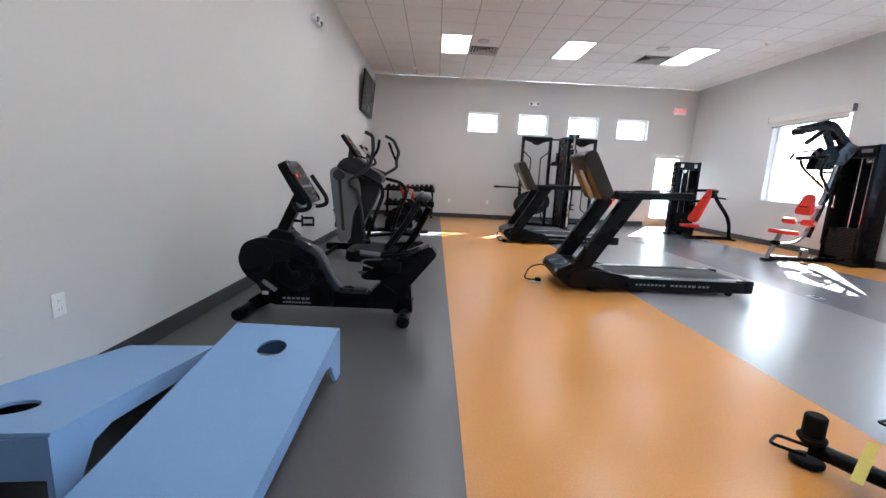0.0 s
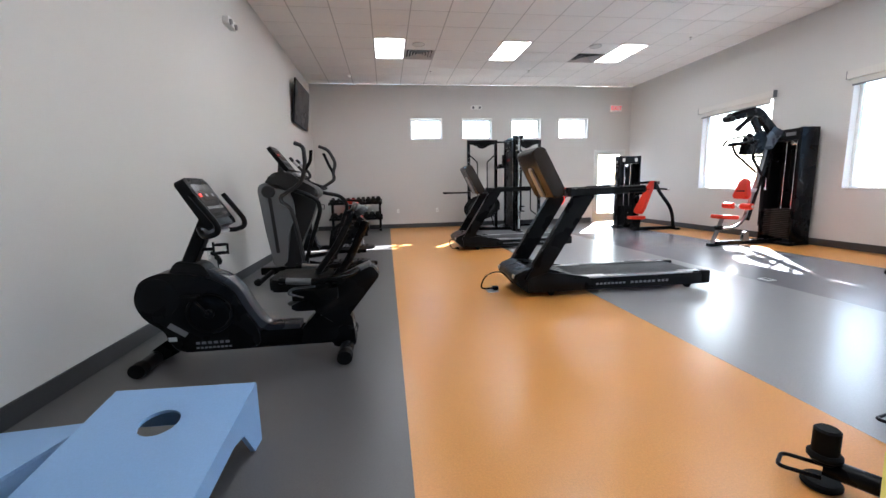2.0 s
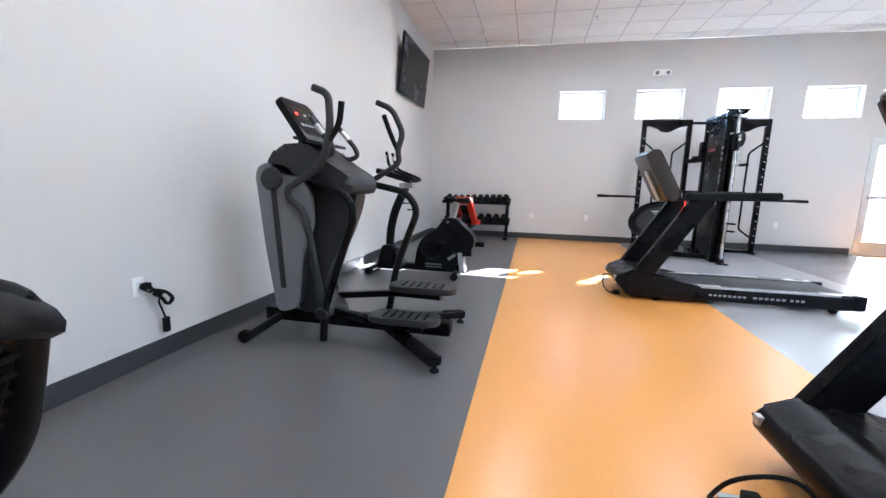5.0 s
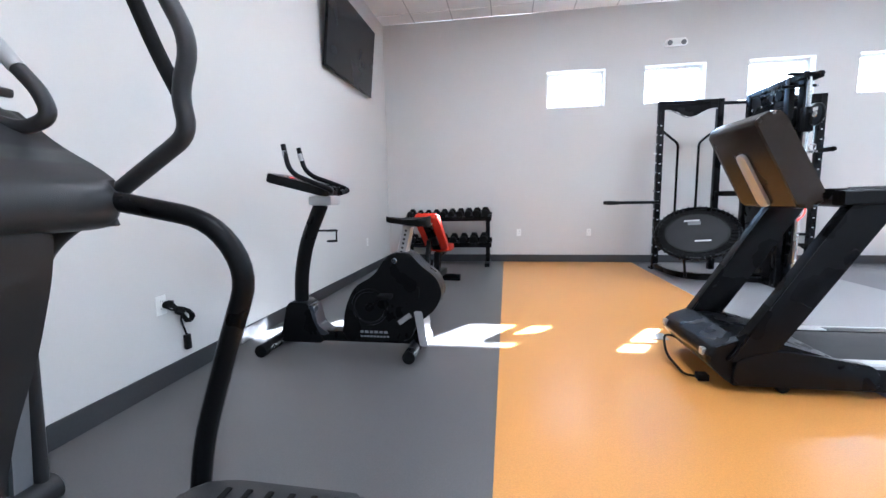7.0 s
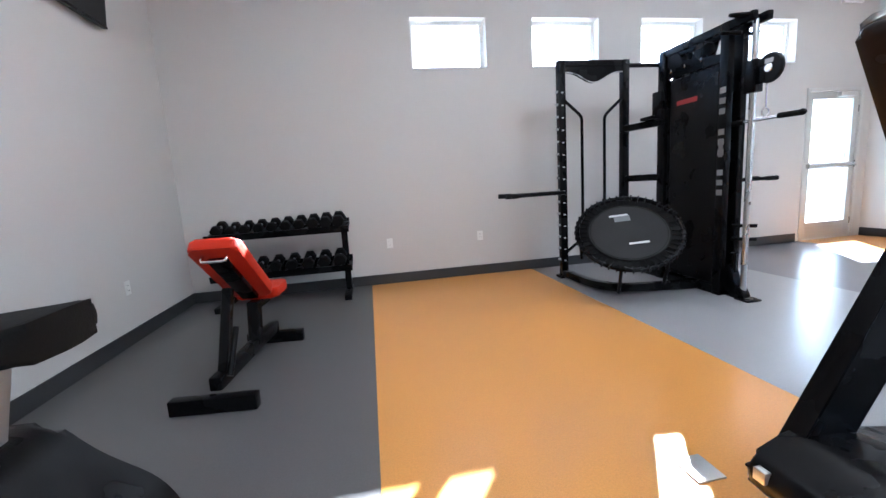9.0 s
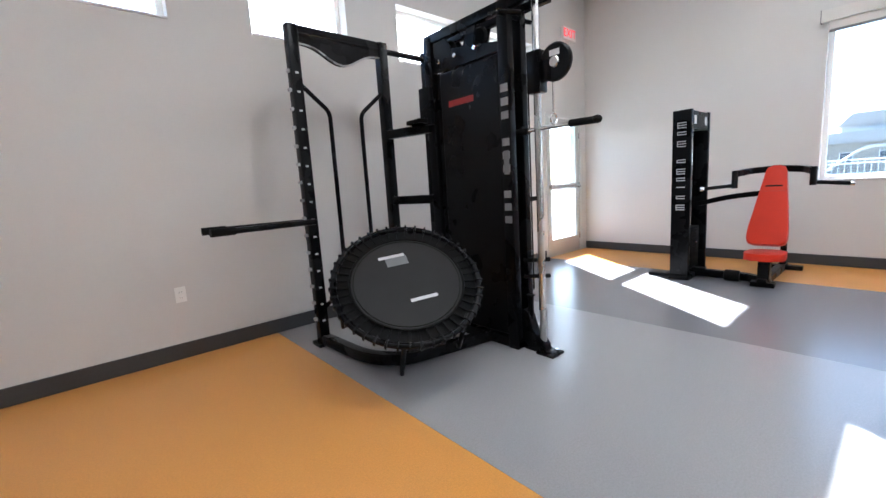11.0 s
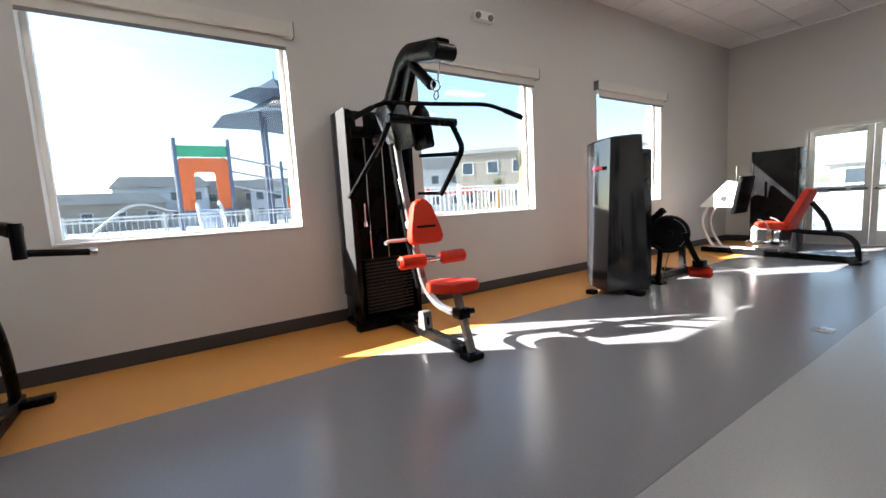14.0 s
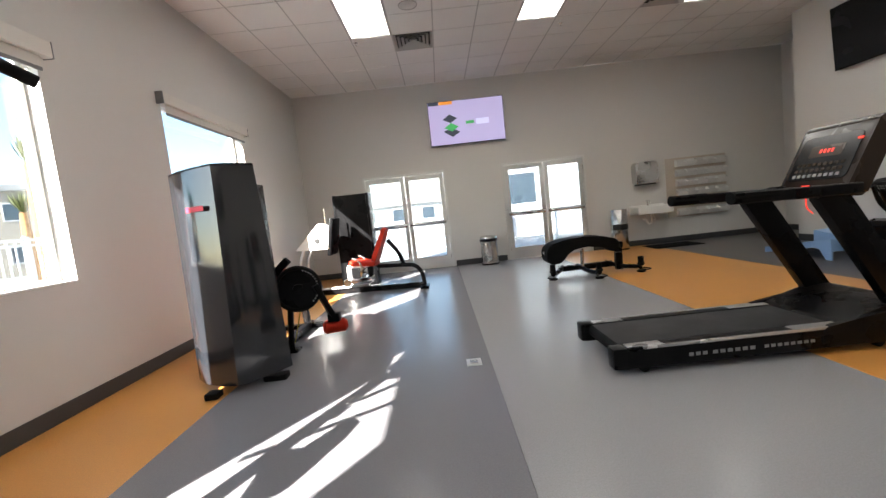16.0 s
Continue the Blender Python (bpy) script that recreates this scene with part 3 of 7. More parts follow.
for y, z in ((4.08, 0.48), (7.27, 0.50), (9.57, 0.51), (13.34, 0.48)):
    outlet(pose(0, y, z, 0, 0, -90))
for x in (2.30, 3.455, 7.02):
    outlet(pose(x, FAR, 0.506, 0, 0, 180))

for x, y in ((6.42, 10.58), (6.42, 6.66)):
    p = thing("floor_outlet", pose(x, y, 0), "brushed metal floor outlet cover set in the vinyl", "floor outlet", "floor outlet covers")
    part("cover", block(-0.06, 0.06, -0.075, 0.075, 0.0, 0.006, 0.002), M_SILVER, p)
    part("flap", block(-0.03, 0.03, -0.035, 0.035, 0.006, 0.009, 0.001), M_STEEL, p)


def plug_lead(m, seed):
    """A black power lead, bundled, hanging from an outlet."""
    r = random.Random(seed)
    c = thing("power_cord", m, "bundled black power cord hanging from a wall outlet", "cable", "hanging power cords")
    part("plug", block(-0.02, 0.02, 0.009, 0.05, -0.02, 0.02, 0.006), M_RUBBER, c)
    pts = [(0, 0.05, 0), (-0.02, 0.05, -0.05)]
    for k in range(4):
        w, d = r.uniform(0.045, 0.06), r.uniform(-0.008, 0.008)
        pts += [(0.05 + d, 0.035 + 0.006 * k, 0.0), (0.02 + d, 0.03 + 0.006 * k, w * 0.5), (-0.06 + d, 0.035 + 0.006 * k, -0.06 + d), (-0.13 + d, 0.03 + 0.006 * k, -0.16), (-0.17 + d, 0.035 + 0.006 * k, -0.12), (-0.10 + d, 0.04 + 0.006 * k, -0.05)]
    pts += [(-0.05, 0.05, -0.10), (-0.11, 0.035, -0.24)]
    part("cord", tube(pts, 0.006, bend=0.05, sides=8), M_RUBBER, c)
    part("tie", rod((-0.045, 0.045, -0.075), (-0.07, 0.045, -0.045), 0.026, 12), M_RUBBER, c)
    part("connector", block(-0.13, -0.09, 0.02, 0.05, -0.33, -0.23, 0.008), M_PLASTIC, c)


plug_lead(pose(0, 7.30, 0.50, 0, 0, -90), 3)
plug_lead(pose(0, 9.60, 0.51, 0, 0, -90), 8)


def television(m, w, h, label, screen, tilt=0.0):
    """A flat screen on a wall bracket; y is out of the wall."""
    tv = thing("television", m, label, "television")
    part("bracket", block(-0.25, 0.25, 0.0, 0.05, -0.2, 0.2, 0.01), M_BLACK, tv)
    tm = pose(0, 0.075, 0, tilt)
    part("case", moved(join(block(-w / 2, w / 2, 0.0, 0.035, -h / 2, h / 2, 0.008), block(-w / 2 + 0.25, w / 2 - 0.25, -0.03, 0.0, -h / 2 + 0.1, h / 2 - 0.15, 0.01)), tm), M_PLASTIC, tv)
    pan = part("screen", moved(block(-w / 2 + 0.012, w / 2 - 0.012, 0.035, 0.038, -h / 2 + 0.022, h / 2 - 0.012), tm), screen, tv, "flat screen", smooth=False)
    part("bezel", moved(block(-w / 2, w / 2, 0.0352, 0.040, -h / 2, -h / 2 + 0.02, 0.002), tm), M_PLASTIC, tv)
    return tv, pan


television(pose(0.0, 12.82, 3.11, 0, 0, -90), 1.60, 0.93, "switched-off black television on a tilting wall bracket", M_SCREEN, -6)
television(pose(0.0, 4.02, 3.24, 0, 0, -90), 1.65, 0.95, "switched-off black television high on the wall", M_SCREEN, -4)
tv_on, lit = television(pose(5.77, NEAR, 3.13), 1.64, 0.94, "switched-on television showing a pale lilac page", glowing("lilac_screen", (0.42, 0.38, 0.62), 0.065), -2)


def on_screen(name, outline, mat, depth=0.1155):
    part(name, moved(prism(outline, 0.0, 0.0015), pose(0, depth, 0, -2)), mat, lit, smooth=False)


G_DARK, G_GREEN, G_ORANGE = glowing("screen_dark", (0.03, 0.035, 0.05), 0.1), glowing("screen_green", (0.05, 0.35, 0.10), 0.07), glowing("screen_orange", (0.75, 0.28, 0.04), 0.07)
G_PALE = glowing("screen_pale", (0.60, 0.60, 0.85), 0.065)
on_screen("banner_dark", [(0.80, 0.455), (0.58, 0.455), (0.58, 0.39), (0.80, 0.39)], G_DARK)
on_screen("banner_orange", [(0.57, 0.455), (0.28, 0.455), (0.28, 0.39), (0.57, 0.39)], G_ORANGE)
on_screen("graphic_top", [(0.52, 0.08), (0.36, 0.18), (0.20, 0.09), (0.35, 0.0)], G_DARK)
on_screen("graphic_mid", [(0.50, -0.10), (0.34, 0.0), (0.18, -0.09), (0.33, -0.18)], G_GREEN)
on_screen("graphic_base", [(0.52, -0.17), (0.34, -0.11), (0.16, -0.20), (0.33, -0.30)], G_DARK, 0.1150)
on_screen("caption", [(0.02, 0.01), (-0.16, 0.01), (-0.16, -0.05), (0.02, -0.05)], G_GREEN)
on_screen("highlight", [(-0.20, 0.04), (-0.48, 0.04), (-0.48, -0.08), (-0.20, -0.08)], G_PALE)

# ---- wash corner by the doors ----
tc = thing("waste_bin", pose(5.58, 1.0, 0), "brushed steel waste bin with a black swing lid", "waste bin")
part("body", lathe([(0.0, 0.0), (0.175, 0.0), (0.185, 0.012), (0.185, 0.50), (0.0, 0.50)], 36), M_STEEL, tc)
part("base_ring", lathe([(0.188, 0.001), (0.192, 0.01), (0.188, 0.03)], 36), M_RUBBER, tc)
part("collar", lathe([(0.186, 0.50), (0.195, 0.505), (0.195, 0.56), (0.188, 0.566), (0.0, 0.566)], 36), M_PLASTIC, tc, "black collar")
part("lid", lathe([(0.187, 0.566), (0.18, 0.60), (0.14, 0.622), (0.0, 0.626)], 36), M_STEEL, tc, "brushed steel lid")

wd = thing("wipes_dispenser", pose(2.71, 0.98, 0), "tall stainless steel wipes dispenser stand with a dark slot", "dispenser")
part("body", lathe([(0.0, 0.0), (0.17, 0.0), (0.175, 0.01), (0.175, 0.86), (0.165, 0.875), (0.0, 0.875)], 32), M_STEEL, wd)
part("slot_band", prism([(0.178 * math.cos(a), 0.178 * math.sin(a)) for a in [radians(20 + 10 * k) for k in range(15)]] + [(0.174 * math.cos(a), 0.174 * math.sin(a)) for a in [radians(160 - 10 * k) for k in range(15)]], 0.44, 0.56, plane="xy"), M_DARK, wd, "dark opening band")
part("foot_ring", lathe([(0.178, 0.0), (0.184, 0.006), (0.178, 0.03)], 32), M_RUBBER, wd)

pt = thing("paper_towel_dispenser", pose(1.99, NEAR, 1.59), "stainless steel paper towel dispenser on the wall", "towel dispenser")
part("cabinet", prism(soft([(-0.24, -0.22), (0.24, -0.22), (0.25, 0.20), (0.20, 0.25), (-0.20, 0.25), (-0.25, 0.20)], 0.03), 0.0, 0.22, 0.02), M_STEEL, pt)
part("mouth", block(-0.20, 0.20, 0.02, 0.20, -0.25, -0.22, 0.005), M_DARK, pt, "dark towel slot")
part("lock", rod((0, 0.22, 0.19), (0, 0.226, 0.19), 0.012, 14), M_CHROME, pt)

sk = thing("wash_basin", pose(1.95, NEAR, 0.80), "white wall-hung wash basin with a chrome tap", "sink")
bowl = join(block(-0.38, 0.38, 0.0, 0.05, -0.10, 0.10, 0.01), block(-0.38, -0.335, 0.05, 0.42, -0.09, 0.075, 0.012), block(0.335, 0.38, 0.05, 0.42, -0.09, 0.075, 0.012),
            block(-0.335, 0.335, 0.385, 0.42, -0.09, 0.075, 0.012), block(-0.335, 0.335, 0.05, 0.385, -0.09, -0.06, 0.005))
part("basin", bowl, M_PLASTIC_W, sk)
part("tap", join(rod((0, 0.07, 0.075), (0, 0.07, 0.18), 0.018), tube([(0, 0.07, 0.165), (0, 0.17, 0.175), (0, 0.19, 0.13)], 0.011, bend=0.03), rod((-0.05, 0.07, 0.18), (0.05, 0.07, 0.19), 0.010)), M_CHROME, sk)
part("drain_trap", join(tube([(0, 0.2, -0.09), (0, 0.2, -0.30), (0.08, 0.2, -0.33), (0.08, 0.14, -0.22), (0.08, 0.0, -0.22)], 0.02, bend=0.05), tube([(-0.15, 0.0, -0.25), (-0.15, 0.10, -0.25), (-0.06, 0.12, -0.08)], 0.008)), M_PLASTIC_W, sk, "white covered drain pipes")

cb = thing("wall_bin_rack", pose(0.80, NEAR, 1.20), "beige wall board holding rows of clear plastic bins", "bin rack")
M_BOARD = material("beige_laminate", (0.46, 0.40, 0.33), 0.5, vary=0.06, patch=2)
M_CLEAR = material("clear_bin_plastic", (0.62, 0.62, 0.60), 0.22, vary=0.08, patch=8, bump=0.05)
part("backboard", block(-0.66, 0.68, 0.0, 0.02, -0.65, 0.66, 0.004), M_BOARD, cb, "beige laminate board")
bin_mesh = None
for i in range(5):
    for j in range(6):
        bm = join(block(-0.105, 0.105, 0.022, 0.03, -0.075, 0.075), prism([(0.022, -0.08), (0.10, -0.08), (0.135, 0.015), (0.13, 0.015), (0.096, -0.074), (0.022, -0.074)], -0.105, 0.105, plane="yz"),
                  prism([(0.022, -0.08), (0.10, -0.08), (0.135, 0.015), (0.022, 0.07)], -0.108, -0.104, plane="yz"), prism([(0.022, -0.08), (0.10, -0.08), (0.135, 0.015), (0.022, 0.07)], 0.104, 0.108, plane="yz"))
        if bin_mesh is None:
            ob = part("bin", bm, M_CLEAR, cb, smooth=False)
            bin_mesh = ob.data
        else:
            bm.free()
            ob = new("bin", bin_mesh)
            ob.parent = cb
        ob.location = (-0.53 + i * 0.225, 0, 0.54 - j * 0.215)

mt = thing("floor_mat", pose(1.75, 1.20, 0), "black ribbed rubber mat on the floor", "mat")
part("mat", block(-0.55, 0.45, -0.32, 0.32, 0.0, 0.012, 0.005), M_RUBBER, mt)
for k in range(15):
    part("rib", block(-0.52 + k * 0.066, -0.50 + k * 0.066, -0.29, 0.29, 0.0115, 0.016, 0.002), M_RUBBER, mt)


# ---- cornhole boards ----
def deck_with_hole(w, l, t, hx, hy, r, n=28):
    bm = bmesh.new()
    for z in (0.0, t):
        for s in (-1, 1):
            arc = [bm.verts.new((hx + r * math.sin(math.pi * k / (n // 2)) * s, hy + r * math.cos(math.pi * k / (n // 2)), z)) for k in range(n // 2 + 1)]
            edge = [bm.verts.new(p) for p in ((hx, 0, z), (s * w / 2, 0, z), (s * w / 2, l, z), (hx, l, z))]
            bm.faces.new(arc + edge)
    bmesh.ops.remove_doubles(bm, verts=bm.verts, dist=1e-5)
    rim = [e for e in bm.edges if e.is_boundary]
    lower = [v for v in bm.verts if v.co.z < t / 2]
    match = {(round(v.co.x, 4), round(v.co.y, 4)): v for v in bm.verts if v.co.z > t / 2}
    for e in rim:
        a, b = e.verts
        if a in lower and b in lower:
            bm.faces.new((a, b, match[(round(b.co.x, 4), round(b.co.y, 4))], match[(round(a.co.x, 4), round(a.co.y, 4))]))
    return bm


def cornhole(m, label):
    b = thing("cornhole_board", m, label, "cornhole board", "pale blue cornhole boards")
    w, l, lo, hi = 0.61, 1.22, 0.085, 0.30
    slope = math.atan2(hi - lo, l)
    tilt = Matrix.Translation((0, 0, lo - 0.014)) @ Matrix.Rotation(slope, 4, "X")
    part("deck", moved(deck_with_hole(w, l, 0.014, 0, l - 0.23, 0.076), tilt), M_BLUE, b, smooth=False)
    for s in (-1, 1):
        x0, x1 = (w / 2 - 0.022, w / 2 - 0.001) if s > 0 else (-w / 2 + 0.001, -w / 2 + 0.022)
        side = prism([(0.004, 0.0), (0.004, lo - 0.016), (l - 0.012, hi - 0.016), (l - 0.010, 0.0), (l - 0.10, 0.0), (l - 0.20, 0.14), (l - 0.30, 0.155)], x0, x1, plane="yz")
        part("side_rail", side, M_BLUE, b, smooth=False)
    part("front_rail", block(-w / 2 + 0.024, w / 2 - 0.024, 0.004, 0.024, 0.0, lo - 0.018), M_BLUE, b, smooth=False)
    part("rear_rail", block(-w / 2 + 0.024, w / 2 - 0.024, l - 0.035, l - 0.015, 0.12, hi - 0.022), M_BLUE, b, smooth=False)
    return b


cornhole(pose(0.985, 3.19, 0, 0, 0, -2.4), "pale blue wooden cornhole board standing on its rear legs")
cornhole(pose(0.215, 4.51, 0, 0, 0, 184.5), "pale blue wooden cornhole board turned the other way by the wall")

# ---- bicycles and the cross trainer ----
def bars_of_print(parent, x, z, y, widths, h, mat=None, gap=0.008):
    """Printed marks that are too small or too much of a brand to letter: a row of plain bars."""
    strokes = []
    for w in widths:
        strokes.append(block(x, x + w * 0.78, y - 0.001, y + 0.001, z + h * 0.14, z + h * 0.86))
        x += w + gap
    part("printed_mark", join(*strokes), mat or M_PRINT, parent, smooth=False)


def crank_set(parent, x, z, half, turn):
    part("crank_hub", rod((x, -half - 0.02, z), (x, half + 0.02, z), 0.03), M_BLACK, parent)
    for s, a in ((-1, turn), (1, turn + math.pi)):
        tip = (x + 0.16 * math.cos(a), s * (half + 0.025), z + 0.16 * math.sin(a))
        arm = part("crank", tube([(x, s * (half + 0.025), z), tip], 0.014, flat=0.6), M_BLACK, parent)
        part("pedal", block(tip[0] - 0.05, tip[0] + 0.05, tip[1] + s * 0.01 - 0.045, tip[1] + s * 0.01 + 0.045, tip[2] - 0.015, tip[2] + 0.015, 0.008), M_RUBBER, arm)


def display(parent, m, w, h, t, label):
    """A console: a moulded case, a dark face, a lit panel and rows of keys, facing +z in its own frame, y up the face."""
    case = part("console", moved(prism(soft([(-w / 2, -h / 2), (w / 2, -h / 2), (w / 2 * 0.9, h / 2), (-w / 2 * 0.9, h / 2)], 0.03), -t, 0, 0.012, plane="xy"), m), M_PLASTIC, parent, label)
    part("face", moved(prism(soft([(-w * 0.40, -h * 0.36), (w * 0.40, -h * 0.36), (w * 0.37, h * 0.36), (-w * 0.37, h * 0.36)], 0.015), 0, 0.003, plane="xy"), m), M_SCREEN, case)
    part("display_panel", moved(block(-w * 0.22, w * 0.22, h * 0.02, h * 0.24, 0.003, 0.0045), m), M_AMBER, case)
    for k in range(3):
        part("indicator", moved(block(-w * 0.32 + k * w * 0.26, -w * 0.24 + k * w * 0.26, h * 0.10, h * 0.16, 0.0046, 0.006), m), M_REDGLOW if k == 0 else M_PRINT, case, smooth=False)
    for j in range(2):
        for k in range(7):
            part("key", moved(block(-w * 0.34 + k * w * 0.1, -w * 0.27 + k * w * 0.1, -h * 0.30 + j * h * 0.14, -h * 0.24 + j * h * 0.14, 0.003, 0.005, 0.001), m), M_PRINT if j else M_AMBER, case, smooth=False)
    return case


def facing(p, normal, up):
    """A pose at p whose z is the normal and whose y leans to up."""
    z = Vector(normal).normalized()
    x = Vector(up).cross(z).normalized()
    y = z.cross(x)
    return Matrix(((x.x, y.x, z.x, p[0]), (x.y, y.y, z.y, p[1]), (x.z, y.z, z.z, p[2]), (0, 0, 0, 1)))


rb = thing("recumbent_bike", pose(-0.212, 5.48, -0.079) @ Matrix.Diagonal((1.06, 1, 0.966, 1)), "black recumbent exercise bike with a mesh backrest", "exercise bike")
shell = [(0.50, 0.70), (0.62, 0.755), (0.82, 0.735), (0.96, 0.685), (1.05, 0.60), (1.11, 0.45), (1.19, 0.32), (1.20, 0.17), (0.66, 0.17), (0.62, 0.34), (0.51, 0.42), (0.455, 0.55)]
sh = part("shroud", prism(soft(shell, 0.09, 6), -0.10, 0.10, 0.025, 3), M_PLASTIC, rb)
part("shroud_spine", tube([(0.88, 0, 0.735), (1.0, 0, 0.68), (1.07, 0, 0.60), (1.14, 0, 0.43), (1.22, 0, 0.30), (1.45, 0, 0.295)], 0.062, bend=0.1, flat=0.5, square=True), M_SPINE, sh, "dark satin spine cover")
for s in (-1, 1):
    part("crank_cover", ring(0.905, s * 0.102, 0.45, 0.135, 0.014, "y", 36), M_PLASTIC, sh)
    part("wheel_cover", prism(oval(0.60, 0.575, 0.13, 0.14), s * 0.1005 - 0.004, s * 0.1005 + 0.004), M_PLASTIC, sh)
crank_set(rb, 0.905, 0.45, 0.11, 2.2)
bars_of_print(sh, 0.80, 0.222, -0.1012, (0.03, 0.035, 0.03, 0.035, 0.03, 0.035), 0.026, gap=0.004)
bars_of_print(sh, 0.80, 0.190, -0.1012, (0.022,) * 9, 0.018, gap=0.003)
part("model_mark", moved(block(-0.065, 0.065, -0.001, 0.001, -0.02, 0.02), pose(0.70, -0.1012, 0.34, 0, 38, 0)), M_PRINT, sh, smooth=False)
part("label_plate", block(0.64, 0.69, -0.106, -0.102, 0.26, 0.29), M_MARK, rb, smooth=False)
part("beam", block(1.05, 1.80, -0.075, 0.075, 0.155, 0.285, 0.02), M_BLACK, rb)
part("neck", prism(soft([(0.68, 0.42), (0.80, 0.23), (0.56, 0.10), (0.48, 0.11), (0.50, 0.18), (0.64, 0.28)], 0.03), -0.06, 0.06, 0.012), M_BLACK, rb)
part("front_foot", tube([(0.53, -0.28, 0.135), (0.53, 0.28, 0.135)], 0.045, flat=1.1), M_BLACK, rb)
part("rear_foot", tube([(1.76, -0.31, 0.135), (1.76, 0.31, 0.135)], 0.045, flat=1.1), M_BLACK, rb)
for x, e in ((0.53, 0.26), (1.76, 0.29)):
    for y in (-e, e):
        part("foot_cap", tube([(x, y - 0.035, 0.135), (x, y + 0.035, 0.135)], 0.0495, flat=1.0), M_RUBBER, rb)
part("rear_column", prism(soft([(1.66, 0.28), (1.66, 0.12), (1.82, 0.12), (1.80, 0.36), (1.72, 0.40)], 0.03), -0.065, 0.065, 0.012), M_BLACK, rb)
rail = part("seat_rail", prism(soft([(1.40, 0.46), (1.95, 0.735), (2.0, 0.66), (1.72, 0.28), (1.46, 0.28), (1.58, 0.42), (1.42, 0.42)], 0.02), -0.085, 0.085, 0.015), M_BLACK, rb)
part("rail_cover", moved(block(-0.31, 0.31, -0.06, 0.06, 0.0, 0.03, 0.01), pose(1.665, 0, 0.592, 0, -26.5)), M_RAIL, rail, "grey metal slide cover")
part("carriage", block(1.42, 1.72, -0.12, 0.12, 0.50, 0.60, 0.02), M_PLASTIC, rb)
seat = part("seat", prism(soft([(1.30, -0.17), (1.36, -0.21), (1.66, -0.20), (1.69, 0.0), (1.66, 0.20), (1.36, 0.21), (1.30, 0.17)], 0.05), 0.60, 0.685, 0.03, 3, "xy"), M_RUBBER, rb, "black padded seat")
back_tilt = pose(1.62, 0, 0.74, 0, 30)
loop = [(0, -0.17, 0.0), (0.02, -0.21, 0.20), (0.0, -0.17, 0.46), (-0.01, -0.08, 0.50), (-0.01, 0.08, 0.50), (0.0, 0.17, 0.46), (0.02, 0.21, 0.20), (0, 0.17, 0.0), (0.0, 0.06, -0.05), (0.0, -0.06, -0.05), (0, -0.17, 0.0)]
back = part("backrest_frame", moved(tube(loop, 0.022, bend=0.08), back_tilt), M_PLASTIC, rb)
web = []
for k in range(15):
    z = 0.0 + k * 0.033
    half = 0.165 + 0.04 * math.sin(math.pi * (z + 0.02) / 0.5)
    web.append(tube([(0.012, -half, z), (0.045, 0, z), (0.012, half, z)], 0.0075, bend=0.15, sides=6))
for k in range(11):
    y = -0.16 + k * 0.032
    web.append(tube([(0.035 - abs(y) * 0.14, y, -0.03), (0.050 - abs(y) * 0.14, y, 0.22), (0.030 - abs(y) * 0.14, y, 0.48)], 0.0065, bend=0.15, sides=6))
part("mesh", moved(join(*web), back_tilt), M_RUBBER, back, "open black mesh webbing")
part("headband", moved(tube([(0.0, -0.17, 0.44), (0.03, -0.09, 0.50), (0.03, 0.09, 0.50), (0.0, 0.17, 0.44)], 0.045, flat=0.5, bend=0.1), back_tilt), M_PLASTIC, back)
part("back_strut", tube([(1.66, 0, 0.60), (1.80, 0, 0.78), (1.92, 0, 1.06)], 0.028), M_BLACK, rb)
part("adjust_knob", rod((1.74, -0.16, 0.66), (1.74, -0.05, 0.66), 0.035, 16), M_RUBBER, rb)
for s in (-1, 1):
    h = part("side_handle", tube([(1.86, s * 0.14, 0.72), (1.79, s * 0.25, 0.70), (1.61, s * 0.26, 0.672), (1.39, s * 0.26, 0.695)], 0.022, bend=0.07), M_BLACK, rb)
    part("pulse_grip", tube([(1.58, s * 0.26, 0.676), (1.43, s * 0.26, 0.691)], 0.0235), M_RAIL, h, "grey metal pulse grip")
    part("lever", tube([(1.60, s * 0.26, 0.645), (1.46, s * 0.26, 0.635), (1.43, s * 0.26, 0.60), (1.52, s * 0.23, 0.56)], 0.008, bend=0.02), M_RAIL, h)
part("mast_boot", prism(soft([(0.66, 0.72), (0.92, 0.70), (0.88, 0.80), (0.72, 0.83)], 0.03), -0.075, 0.075, 0.015), M_PLASTIC, rb)
part("mast", tube([(0.76, 0, 0.76), (0.92, 0, 1.12)], 0.05, flat=0.8, square=True), M_PLASTIC, rb)
display(rb, facing((0.945, 0, 1.236), (0.88, 0, 0.48), (-0.48, 0, 0.88)), 0.36, 0.37, 0.07, "tilted black display console")
part("grip_bar", tube([(0.92, -0.16, 1.06), (0.97, -0.23, 1.0), (1.06, -0.25, 1.03), (1.06, -0.25, 1.09), (0.935, -0.25, 1.285)], 0.018, bend=0.06), M_PLASTIC, rb)
part("grip_bar", tube([(0.92, 0.16, 1.06), (0.97, 0.23, 1.0), (1.06, 0.25, 1.03), (1.06, 0.25, 1.09), (0.935, 0.25, 1.285)], 0.018, bend=0.06), M_PLASTIC, rb)
part("pulse_bracket", tube([(0.93, -0.18, 1.05), (1.0, -0.08, 1.02), (1.0, 0.08, 1.02), (0.93, 0.18, 1.05)], 0.022, bend=0.05, flat=0.7), M_SILVER, rb, "silver cross bracket")
